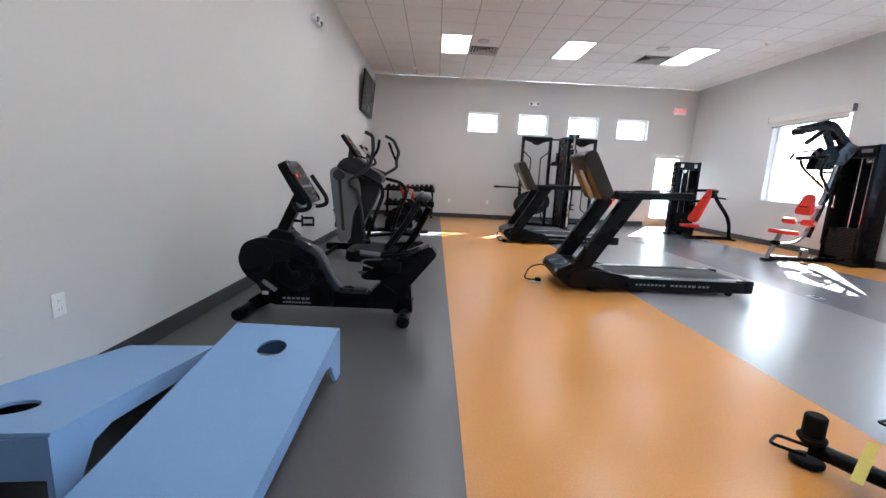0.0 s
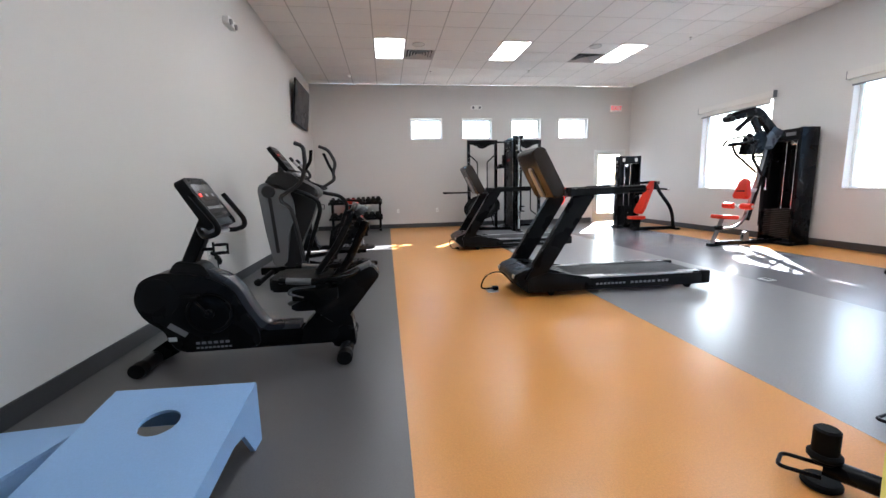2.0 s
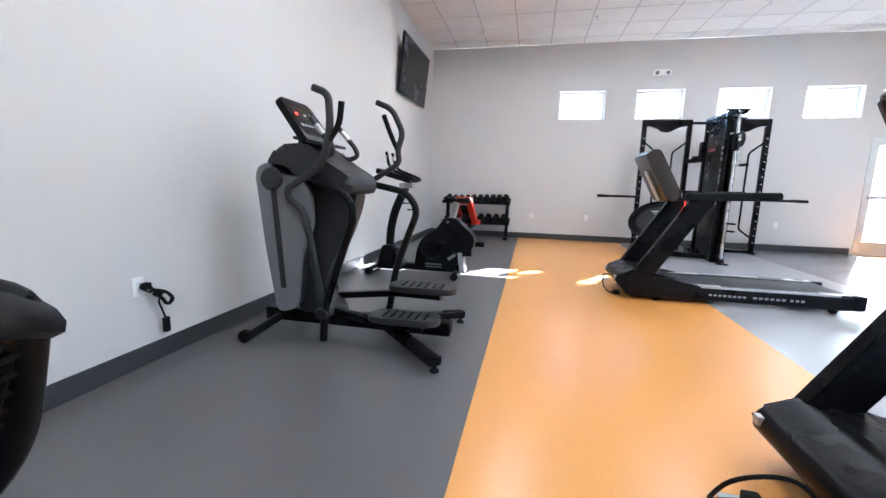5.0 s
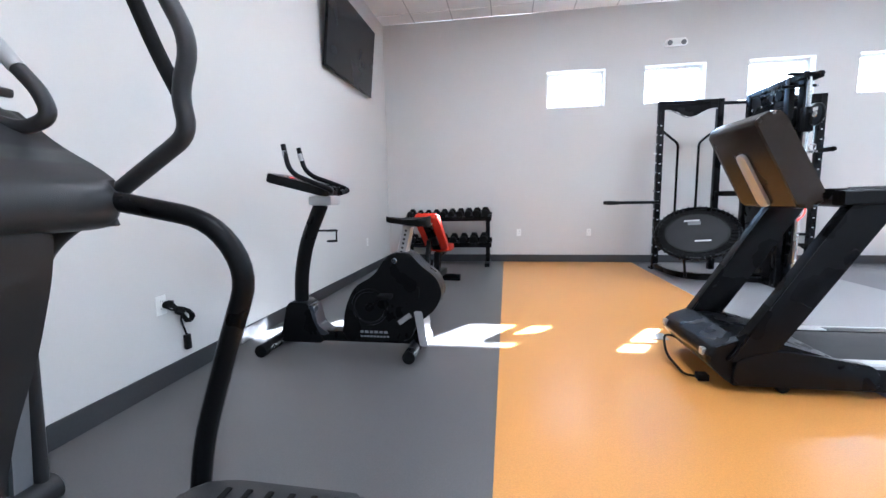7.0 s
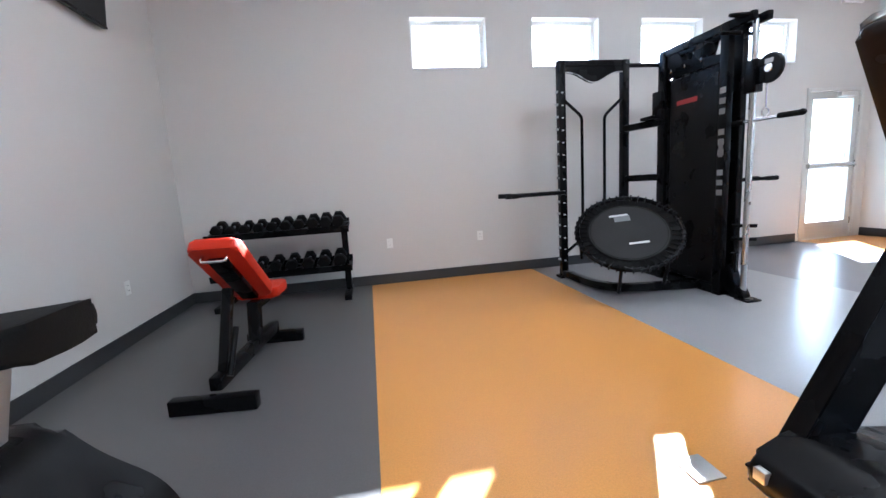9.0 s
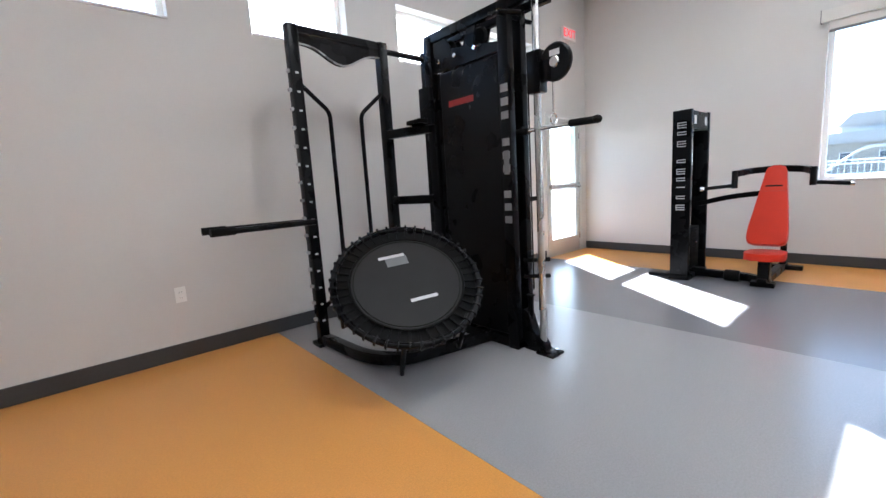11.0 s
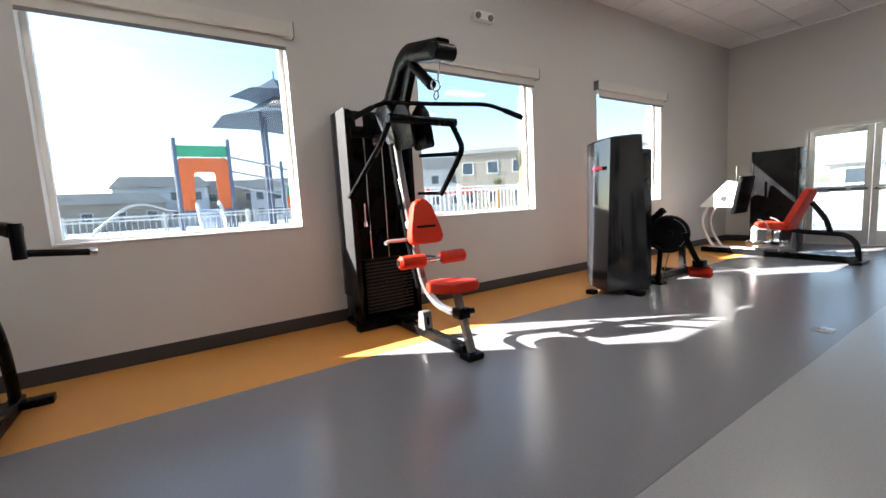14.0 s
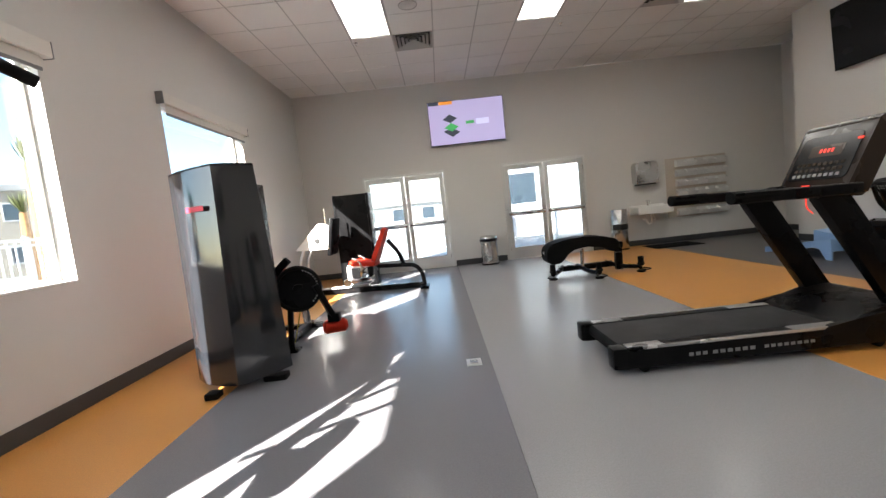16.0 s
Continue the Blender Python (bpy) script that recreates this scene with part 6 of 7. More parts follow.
part("seat_collar", join(block(7.86, 7.96, 9.05, 9.15, 0.29, 0.37, 0.008), rod((7.90, 9.05, 0.33), (7.90, 8.99, 0.33), 0.022, 14)), M_BLACK, lp)
pad(lp, [(-0.21, -0.13), (-0.10, -0.17), (0.17, -0.14), (0.20, 0.0), (0.17, 0.14), (-0.10, 0.17), (-0.21, 0.13)], 0.07, pose(8.03, 9.10, 0.49, 0, 4, 0), "red seat pad", "seat")
bmx = facing((8.40, 9.12, 1.01), (-0.98, 0, 0.20), (0.20, 0, 0.98))
bp = pad(lp, [(-0.155, -0.18), (0.155, -0.18), (0.145, -0.08), (0.065, 0.19), (-0.065, 0.19), (-0.145, -0.08)], 0.08, bmx, "red triangular chest pad", "chest_pad")
part("pad_mark", moved(block(-0.09, 0.09, -0.055, -0.035, 0.0802, 0.0815), bmx), M_RUBBER, bp, smooth=False)
part("pad_bracket", block(8.44, 8.62, 9.08, 9.16, 0.96, 1.02, 0.008), M_SILVER, lp)
part("adjust_lever", tube([(8.60, 9.14, 0.86), (8.58, 9.34, 0.865), (8.56, 9.38, 0.85)], 0.016), M_SILVER, lp)
rl = part("roller_bar", rod((8.26, 8.78, 0.715), (8.26, 9.42, 0.715), 0.016, 14), M_CHROME, lp)
for a, b in ((8.79, 9.03), (9.18, 9.42)):
    part("foam_roller", rod((8.26, a, 0.715), (8.26, b, 0.715), 0.055, 24, 0.02), M_RED, rl, "red thigh roller")
    part("roller_cap", rod((8.26, b if b > 9.2 else a - 0.006, 0.715), (8.26, (b + 0.006) if b > 9.2 else a, 0.715), 0.03, 18), M_CHROME, rl)
part("roller_stem", tube([(8.26, 9.10, 0.715), (8.52, 9.12, 0.72)], 0.025, square=True), M_BLACK, lp)
part("arm_beam", tube([(8.90, 9.11, 1.96), (8.54, 9.11, 2.33), (8.42, 9.11, 2.365), (7.96, 9.11, 2.255)], 0.055, bend=0.10, flat=1.3, square=True), M_BLACK, lp)
part("arm_strut", tube([(8.68, 9.11, 1.74), (8.58, 9.11, 2.0), (8.42, 9.11, 2.26)], 0.03, bend=0.1, flat=1.8, square=True), M_BLACK, lp)
for y in (9.03, 9.19):
    part("arm_plate", prism(soft([(8.97, 2.02), (8.92, 1.93), (8.76, 1.70), (8.60, 1.70), (8.58, 1.84), (8.78, 2.10)], 0.03), y - 0.01, y + 0.01, 0.004), M_SPINE, lp, "dark satin pivot plate")
part("arm_cap", rod((7.955, 9.02, 2.235), (7.955, 9.20, 2.235), 0.06, 22), M_BLACK, lp)
part("brace_tube", tube([(8.42, 9.11, 2.30), (8.13, 9.11, 2.05)], 0.04), M_BLACK, lp)
for s in (-1, 1):
    part("lever_plate", prism(soft([(8.28, 1.62), (8.58, 1.62), (8.66, 1.90), (8.46, 2.02), (8.34, 1.90)], 0.04), 9.11 + s * 0.09 - 0.01, 9.11 + s * 0.09 + 0.01, 0.003), M_BLACK, lp)
part("yoke", tube([(8.28, 8.80, 1.82), (8.28, 9.42, 1.82)], 0.035), M_BLACK, lp)
part("press_arm", tube([(8.30, 9.38, 1.84), (8.42, 9.42, 1.66), (9.02, 9.48, 1.26)], 0.022, bend=0.08), M_BLACK, lp)
part("press_arm", tube([(8.28, 8.84, 1.82), (8.20, 8.80, 1.62), (8.20, 8.82, 1.55), (8.46, 8.86, 1.24)], 0.024, bend=0.06), M_BLACK, lp)
part("press_stay", tube([(8.55, 9.0, 1.58), (8.22, 8.80, 1.56)], 0.018), M_BLACK, lp)
part("press_end", tube([(8.46, 8.86, 1.25), (8.62, 9.0, 1.26)], 0.014), M_BLACK, lp)
wb = part("wide_bar", tube([(8.36, 9.64, 1.83), (8.28, 9.46, 1.93), (8.10, 9.13, 1.905), (7.94, 8.72, 1.90), (7.83, 8.50, 1.80)], 0.016, bend=0.08), M_BLACK, lp)
part("bar_grip", tube([(8.37, 9.66, 1.82), (8.31, 9.53, 1.892)], 0.021), M_RUBBER, wb)
part("bar_grip", tube([(7.82, 8.48, 1.79), (7.89, 8.61, 1.853)], 0.021), M_RUBBER, wb)
part("snap_hook", join(ring(8.06, 9.12, 1.96, 0.03, 0.006, "y", 18), ring(8.06, 9.12, 2.03, 0.04, 0.006, "x", 18), rod((8.03, 9.12, 2.06), (7.98, 9.12, 2.20), 0.007, 8)), M_CHROME, lp)
for y, z0, z1 in ((9.30, 0.95, 1.72), (9.02, 0.70, 1.66)):
    part("pull_cable", rod((9.05, y, z0), (9.02, y - 0.03, z1), 0.005, 8), M_RUBBER, lp)
part("pin_holder", join(rod((9.04, 9.34, 1.02), (9.04, 9.34, 1.20), 0.008, 10), rod((9.04, 9.34, 0.98), (9.04, 9.34, 1.03), 0.022, 14)), M_CHROME, lp)
part("caution_label", moved(block(-0.018, 0.018, -0.001, 0.001, -0.06, 0.06), pose(8.645, 9.158, 1.34, 0, 15)), M_MARK, lp, smooth=False)

# leg extension, its shroud towards the room
lx = thing("leg_extension", pose(0, 0, 0), "black leg extension machine behind a tall curved shroud", "leg machine")
front = [(8.74, 6.44), (8.72, 6.53), (8.58, 6.665), (8.42, 6.745), (8.27, 6.78), (8.18, 6.71), (8.06, 6.57), (7.97, 6.42)]
inner = [(7.99, 6.42), (8.075, 6.56), (8.19, 6.69), (8.27, 6.755), (8.41, 6.725), (8.57, 6.645), (8.70, 6.52), (8.72, 6.44)]


def tapered(bm):
    """The shroud leans back a little and its top rises to the room's middle."""
    for v in bm.verts:
        k = v.co.z / 1.77
        v.co.x += 0.09 * k * max(0.0, (8.28 - v.co.x) / 0.31)
        v.co.y -= 0.10 * k * max(0.0, (v.co.y - 6.44) / 0.34)
        if v.co.z > 1.0:
            v.co.z += 0.06 * (8.40 - v.co.x)
    return bm


shr = part("front_shroud", tapered(prism(front + inner, 0.06, 1.77, plane="xy")), M_SHROUD, lx, "glossy black curved shroud")
part("shroud_top", tapered(prism(front, 1.768, 1.785, 0.005, plane="xy")), M_PLASTIC, lx)
part("shroud_mark", moved(block(-0.10, 0.10, -0.001, 0.001, -0.020, 0.020), pose(8.45, 6.672, 1.46, 0, 0, -24)), material("red_print", (0.70, 0.03, 0.06), 0.4), shr, smooth=False)
for x in (8.16, 8.54):
    part("tower_side", (block(x, x + 0.06, 6.04, 6.44, 0.02, 1.66, 0.01)), M_BLACK, lx)
part("tower_back", block(8.22, 8.54, 6.40, 6.44, 0.05, 1.64), M_PLASTIC, lx, smooth=False)
for k in range(14):
    part("weight_plate", block(8.225, 8.535, 6.08, 6.22, 0.10 + k * 0.034, 0.131 + k * 0.034, 0.003), M_RUBBER, lx)
for x in (8.30, 8.46):
    part("guide_rod", rod((x, 6.15, 0.05), (x, 6.15, 1.6), 0.012, 12), M_CHROME, lx)
part("base_foot", block(7.97, 8.16, 6.50, 6.60, 0.0, 0.05, 0.01), M_RUBBER, lx)
part("base_foot", block(8.40, 8.50, 6.76, 6.86, 0.0, 0.05, 0.01), M_RUBBER, lx)
part("floor_beam", tube([(8.30, 6.4, 0.05), (8.30, 4.9, 0.05)], 0.04, square=True), M_BLACK, lx)
part("cross_foot", block(7.98, 8.62, 4.86, 4.96, 0.0, 0.05, 0.008), M_BLACK, lx)
part("leg_tube", tube([(8.20, 5.83, 0.02), (8.17, 5.85, 0.26), (8.12, 5.92, 0.46)], 0.030, bend=0.1), M_BLACK, lx)
part("leg_foot", block(8.12, 8.26, 5.76, 5.90, 0.0, 0.025, 0.005), M_BLACK, lx)
CAM_MID, CAM_WAY = Vector((8.02, 5.92, 0.645)), Vector((-0.36, 0.93, 0))
cam_ = part("cam_disc", rod(CAM_MID - CAM_WAY * 0.03, CAM_MID + CAM_WAY * 0.03, 0.225, 40), M_BLACK, lx)
cam_m = facing(CAM_MID + CAM_WAY * 0.03, CAM_WAY, (0, 0, 1))
part("cam_rim", moved(ring(0, 0, 0, 0.205, 0.020, "z", 40), cam_m), M_RUBBER, cam_)
part("cam_hub", moved(rod((0, 0, -0.01), (0, 0, 0.03), 0.05, 24), cam_m), M_PLASTIC, cam_)
for k in range(14):
    a = radians(70 - k * 9)
    part("range_pin_hole", moved(rod((0.185 * math.cos(a), 0.185 * math.sin(a), 0.012), (0.185 * math.cos(a), 0.185 * math.sin(a), 0.024), 0.008, 8), cam_m), M_SILVER, cam_)
part("cam_bracket", moved(block(-0.10, 0.10, -0.035, 0.035, -0.035, 0.035, 0.008), pose(8.15, 5.93, 0.87, 0, 42)), M_BLACK, lx)
part("lever_arm", tube([(7.86, 5.90, 0.66), (7.80, 5.84, 0.46), (7.76, 5.72, 0.26)], 0.028, bend=0.1, square=True), M_BLACK, lx)
part("adjust_head", block(7.70, 7.82, 5.66, 5.78, 0.24, 0.33, 0.015), M_PLASTIC, lx)
part("foam_roller", rod((7.66, 5.62, 0.175), (7.90, 5.70, 0.175), 0.07, 24, 0.03), M_RED, lx, "red shin roller")
pad(lx, [(-0.20, -0.24), (0.20, -0.24), (0.20, 0.22), (-0.20, 0.22)], 0.08, pose(8.34, 5.55, 0.50), "red seat pad", "seat")
part("seat_frame", tube([(8.30, 5.0, 0.05), (8.30, 5.05, 0.48), (8.30, 5.8, 0.49)], 0.035, bend=0.1, square=True), M_BLACK, lx)
part("pull_strap", rod((8.04, 5.86, 0.44), (8.20, 5.72, 0.06), 0.005, 8), M_YELLOW, lx)

# leg press near the doors
pr = thing("leg_press", pose(0, 0, 0), "seated leg press with a red seat and white frame plates", "leg press")
weight_tower(pr, 7.88, 8.56, 1.78, 2.10, 1.76, "y-", plates=12)
M_WPAINT = material("white_frame_paint", (0.70, 0.70, 0.69), 0.4, vary=0.04)
part("floor_beam", tube([(9.10, 2.66, 0.05), (6.96, 2.95, 0.05)], 0.045, square=True), M_BLACK, pr)
part("white_base", block(7.95, 9.0, 2.55, 2.68, 0.02, 0.11, 0.01), M_WPAINT, pr, "white base beam")
part("rear_frame", tube([(6.95, 2.95, 0.03), (6.98, 2.93, 0.28), (7.10, 2.90, 0.40), (7.75, 2.75, 0.42)], 0.035, bend=0.12), M_BLACK, pr)
part("rear_foot", block(6.88, 7.02, 2.75, 3.15, 0.0, 0.04, 0.008), M_BLACK, pr)
part("swing_plate", prism(soft([(9.22, 0.82), (8.62, 0.80), (8.56, 1.22), (8.74, 1.28)], 0.04), 2.48, 2.56, 0.01), M_WPAINT, pr, "white triangular swing plate")
part("plate_slot", rod((8.80, 2.565, 0.96), (8.80, 2.57, 0.96), 0.05, 18), M_DARK, pr)
for dx in (0.0, 0.14):
    part("curved_arm", tube([(9.06 - dx, 2.52, 0.84), (9.18 - dx, 2.52, 0.60), (9.12 - dx, 2.52, 0.32), (8.96 - dx, 2.55, 0.10)], 0.032, bend=0.2, flat=0.8), M_WPAINT if dx == 0 else M_SILVER, pr)
part("footplate", moved(block(-0.03, 0.03, -0.26, 0.26, -0.32, 0.32, 0.012), pose(8.48, 2.62, 1.02, 0, -10)), M_PLASTIC, pr)
part("plate_pin", rod((8.62, 2.52, 1.26), (8.62, 2.52, 1.52), 0.016, 12), M_CHROME, pr)
part("slide_carriage", join(block(7.86, 8.22, 2.54, 2.90, 0.16, 0.26, 0.01), block(7.95, 8.05, 2.58, 2.86, 0.26, 0.44, 0.01), rod((8.28, 2.55, 0.20), (8.28, 2.90, 0.20), 0.07, 20)), M_CHROME, pr)
part("seat_link", tube([(8.24, 2.80, 0.14), (8.24, 2.80, 0.48), (7.90, 2.75, 0.46)], 0.035, bend=0.05, square=True), M_WPAINT, pr)
pad(pr, [(-0.24, -0.19), (0.22, -0.21), (0.22, 0.21), (-0.24, 0.19)], 0.075, pose(7.98, 2.74, 0.47, 0, -6, -8), "red seat pad", "seat")
pad(pr, [(-0.20, -0.30), (0.20, -0.30), (0.15, 0.30), (-0.15, 0.30)], 0.075, facing((7.62, 2.78, 0.78), (0.91, -0.08, 0.40), (-0.40, 0.0, 0.91)), "red back pad", "backrest")
part("back_stay", tube([(7.52, 2.80, 0.86), (7.34, 2.84, 0.62), (7.28, 2.86, 0.42)], 0.035, bend=0.1), M_BLACK, pr)
for y in (2.50, 3.02):
    part("seat_handle", tube([(7.95, y, 0.42), (8.02, y, 0.58), (8.12, y, 0.62)], 0.016), M_CHROME, pr)

# abdominal bench
ab = thing("abdominal_bench", pose(0, 0, 0), "low black abdominal bench with an arched padded top", "abdominal bench")
for (fx, fy), (hx, hy) in (((3.60, 3.70), (3.95, 3.22)), ((4.30, 3.86), (4.42, 3.24)), ((4.92, 3.60), (4.66, 3.22))):
    rl = part("base_rail", tube([(fx, fy, 0.085), ((fx + hx) / 2, (fy + hy) / 2, 0.07), (hx, hy, 0.13)], 0.040, bend=0.3, flat=0.85), M_BLACK, ab)
    part("stop_post", join(rod((fx, fy, 0.10), (fx, fy, 0.24), 0.042, 22), rod((fx, fy, 0.115), (fx, fy, 0.145), 0.055, 22)), M_RUBBER, rl, "rubber-topped stop post")
    part("foot_pad", rod((fx, fy, 0.0), (fx, fy, 0.03), 0.065, 22), M_RUBBER, rl)
    d = Vector((fx - hx, fy - hy, 0)).normalized()
    n_ = Vector((-d.y, d.x, 0))
    part("wire_loop", tube([Vector((fx, fy, 0.06)) + n_ * 0.05, Vector((fx, fy, 0.05)) + n_ * 0.055 + d * 0.13, Vector((fx, fy, 0.05)) - n_ * 0.055 + d * 0.13, Vector((fx, fy, 0.06)) - n_ * 0.05], 0.008, bend=0.03), M_BLACK, rl)
part("warning_label", moved(block(-0.13, 0.13, -0.02, 0.02, 0.0, 0.002), facing((3.70, 3.56, 0.114), (-0.25, -0.2, 0.95), (0.6, 0.7, 0.2)) @ pose(0, 0, 0, 0, 0, 75)), M_YELLOW, ab, "yellow warning label", smooth=False)
part("cross_beam", tube([(3.86, 3.24, 0.10), (4.72, 3.24, 0.10)], 0.045, square=True), M_BLACK, ab)
pst = part("label_post", tube([(3.82, 3.42, 0.03), (3.82, 3.42, 0.30)], 0.05, flat=0.9, square=True), M_BLACK, ab)
part("round_badge", rod((3.782, 3.370, 0.22), (3.777, 3.364, 0.22), 0.03, 20), M_SILVER, pst, "round silver badge")
part("support_post", rod((4.36, 3.30, 0.08), (4.36, 3.34, 0.40), 0.028, 16), M_STEEL, ab, "steel support post")
arch = [(3.84 + 0.0, 0.30), (3.80, 0.42), (3.84, 0.52), (4.05, 0.585), (4.35, 0.615), (4.65, 0.60), (4.90, 0.54), (4.97, 0.44), (4.97, 0.28), (4.90, 0.22), (4.72, 0.24), (4.66, 0.34), (4.55, 0.42), (4.35, 0.45), (4.10, 0.42), (3.95, 0.34)]
part("arched_pad", prism(soft(arch, 0.05), 3.16, 3.52, 0.04, 4), M_RUBBER, ab, "black arched pad")
part("end_post", tube([(3.76, 3.34, 0.08), (3.76, 3.34, 0.44)], 0.035, square=True), M_BLACK, ab)
part("end_bracket", block(3.72, 3.92, 3.28, 3.40, 0.36, 0.46, 0.01), M_BLACK, ab)
part("badge_strip", block(4.9715, 4.974, 3.28, 3.36, 0.38, 0.42), M_MARK, ab, smooth=False)


# ---- outside ----
M_CONC = material("sunlit_concrete", (0.42, 0.42, 0.40), 0.85, vary=0.10, grain=30, patch=0.25, bump=0.3)
M_STUCCO = material("pale_stucco", (0.32, 0.275, 0.225), 0.9, vary=0.06, grain=40, patch=0.6, bump=0.4)
M_STUCCO2 = material("blue_grey_stucco", (0.50, 0.50, 0.50), 0.9, vary=0.06, grain=40, patch=0.6, bump=0.4)
M_ROOF = material("grey_roof_shingle", (0.34, 0.32, 0.30), 0.9, vary=0.15, grain=12, patch=0.6, bump=0.5)
M_FENCE = material("white_fence_paint", (0.72, 0.72, 0.70), 0.5, vary=0.04)
M_PANE = material("far_window_glass", (0.06, 0.08, 0.10), 0.12, vary=0.1, bump=0)
M_PLAY_O = material("orange_play_panel", (0.72, 0.14, 0.03), 0.45, vary=0.06)
M_PLAY_G = material("green_play_panel", (0.05, 0.36, 0.18), 0.45, vary=0.06)
M_PLAY_B = material("slate_blue_post", (0.10, 0.13, 0.20), 0.4, vary=0.08)
M_CANOPY = material("grey_canopy_fabric", (0.20, 0.24, 0.29), 0.8, vary=0.06, grain=120)
M_SLIDE = material("grey_slide_plastic", (0.32, 0.36, 0.42), 0.35, vary=0.05)
M_TRUNK = material("palm_trunk_fibre", (0.50, 0.26, 0.10), 0.9, vary=0.3, grain=40, patch=6, bump=0.8, bump_scale=30)
M_FROND = material("palm_frond", (0.12, 0.13, 0.03), 0.6, vary=0.25, grain=30, patch=3)
M_RED_CLOTH = material("red_umbrella_cloth", (0.62, 0.05, 0.04), 0.8, vary=0.08)

G0 = -0.12
setting("ground", block(-900, 900, -900, 900, G0 - 0.3, G0), M_CONC, "pale concrete ground around the building", "ground")


def picket_fence(a, b, z_top, posts, per_bay, label):
    a, b = Vector((*a, G0)), Vector((*b, G0))
    d = (b - a)
    fence = thing("metal_fence", Matrix.Translation(a) @ Matrix.Rotation(math.atan2(d.y, d.x), 4, "Z"), label, "fence", "white fences outside")
    ln, h = d.length, z_top - G0
    for z in (0.15, h - 0.12, h - 0.03):
        part("rail", block(0, ln, -0.02, 0.02, z - 0.02, z + 0.02), M_FENCE, fence, smooth=False)
    post = part("post", block(-0.035, 0.035, -0.035, 0.035, 0, h + 0.03, 0.006), M_FENCE, fence)
    for k in range(1, posts + 1):
        p = new("post", post.data)
        p.parent, p.location = fence, (ln * k / posts, 0, 0)
    first = None
    n = posts * per_bay
    for k in range(n):
        if first is None:
            first = part("picket", block(-0.009, 0.009, -0.009, 0.009, 0.10, h - 0.03), M_FENCE, fence, smooth=False)
            p = first
        else:
            p = new("picket", first.data)
            p.parent = fence
        p.location = (ln * (k + 0.5) / n, 0, 0)


picket_fence((18.4, 17.0), (18.4, 3.0), 1.28, 7, 16, "white metal picket fence before the playground")
picket_fence((13.5, 7.0), (13.5, -11.0), 1.56, 9, 16, "tall white metal pool fence")
picket_fence((2.5, -4.6), (14.0, -4.6), 1.10, 6, 12, "low white balustrade fence outside the doors")


def far_house(m, w, d, h, roof, label, wall=None, cols=4, rows=2, gable=False):
    hs = thing("house", m, label, "house", "buildings outside")
    part("wall", block(-w / 2, w / 2, -d / 2, d / 2, 0, h), wall or M_STUCCO, hs, smooth=False)
    if gable:
        part("roof", prism([(-w / 2 - 0.4, h), (w / 2 + 0.4, h), (w / 2 - 1.0, h + roof), (-w / 2 + 1.0, h + roof)], -d / 2 - 0.4, d / 2 + 0.4), M_ROOF, hs, smooth=False)
    else:
        part("roof", block(-w / 2 - 0.3, w / 2 + 0.3, -d / 2 - 0.3, d / 2 + 0.3, h + 0.002, h + roof, 0.05), M_ROOF, hs, smooth=False)
    for i in range(cols):
        for j in range(rows):
            x, z = -w / 2 + (i + 0.5) * w / cols, (j + 0.32) * h / rows
            for sy in (-1, 1):
                wn_ = part("window", join(block(x - 0.65, x + 0.65, sy * (d / 2 + 0.01) - 0.05, sy * (d / 2 + 0.01) + 0.05, z - 0.05, z + 0.02), block(x - 0.65, x - 0.56, sy * (d / 2 + 0.01) - 0.05, sy * (d / 2 + 0.01) + 0.05, z, z + 1.3), block(x + 0.56, x + 0.65, sy * (d / 2 + 0.01) - 0.05, sy * (d / 2 + 0.01) + 0.05, z, z + 1.3), block(x - 0.65, x + 0.65, sy * (d / 2 + 0.01) - 0.05, sy * (d / 2 + 0.01) + 0.05, z + 1.28, z + 1.36)), M_FENCE, hs, smooth=False)
                part("pane", block(x - 0.56, x + 0.56, sy * (d / 2 + 0.02) - 0.01, sy * (d / 2 + 0.02) + 0.01, z + 0.02, z + 1.28), M_PANE, wn_, smooth=False)
    return hs


def at(az, dist, eye=(5.6, 10.8)):
    return eye[0] + dist * math.sin(radians(az)), eye[1] + dist * math.cos(radians(az))


for az, dist, w, d, h, roof, cols, rows, lab, gab, wl in (
        (136, 52, 17, 10, 6.6, 0.5, 6, 2, "pale two-storey clubhouse with a flat roof", False, None),
        (149, 62, 20, 10, 7.2, 1.0, 6, 2, "pale two-storey apartment house far away", False, M_STUCCO2),
        (121.5, 70, 12, 9, 6.6, 1.8, 4, 2, "grey far house with a shallow roof", True, M_STUCCO2),
        (84, 75, 14, 9, 3.6, 1.4, 4, 1, "low pale far house", True, None),
        (89.5, 80, 12, 9, 6.0, 1.6, 4, 2, "pale two-storey far house", True, M_STUCCO2),
        (96.5, 85, 14, 9, 5.6, 1.6, 5, 2, "grey two-storey far house", True, None),
        (104, 80, 14, 9, 5.4, 1.6, 5, 2, "pale far house behind the playground", True, M_STUCCO2),
        (113, 85, 12, 9, 5.2, 1.6, 4, 2, "pale far house beyond the fence", True, None),
        (173, 42, 8, 8, 2.4, 1.8, 3, 1, "low grey house with a pitched roof outside the doors", True, M_STUCCO2),
        (178, 70, 16, 9, 5.0, 2.0, 5, 2, "pale far house with a pitched roof", True, None)):
    x, y = at(az, dist)
    far_house(pose(x, y, G0, 0, 0, -az), w, d, h, roof, lab, wl, cols, rows, gab)
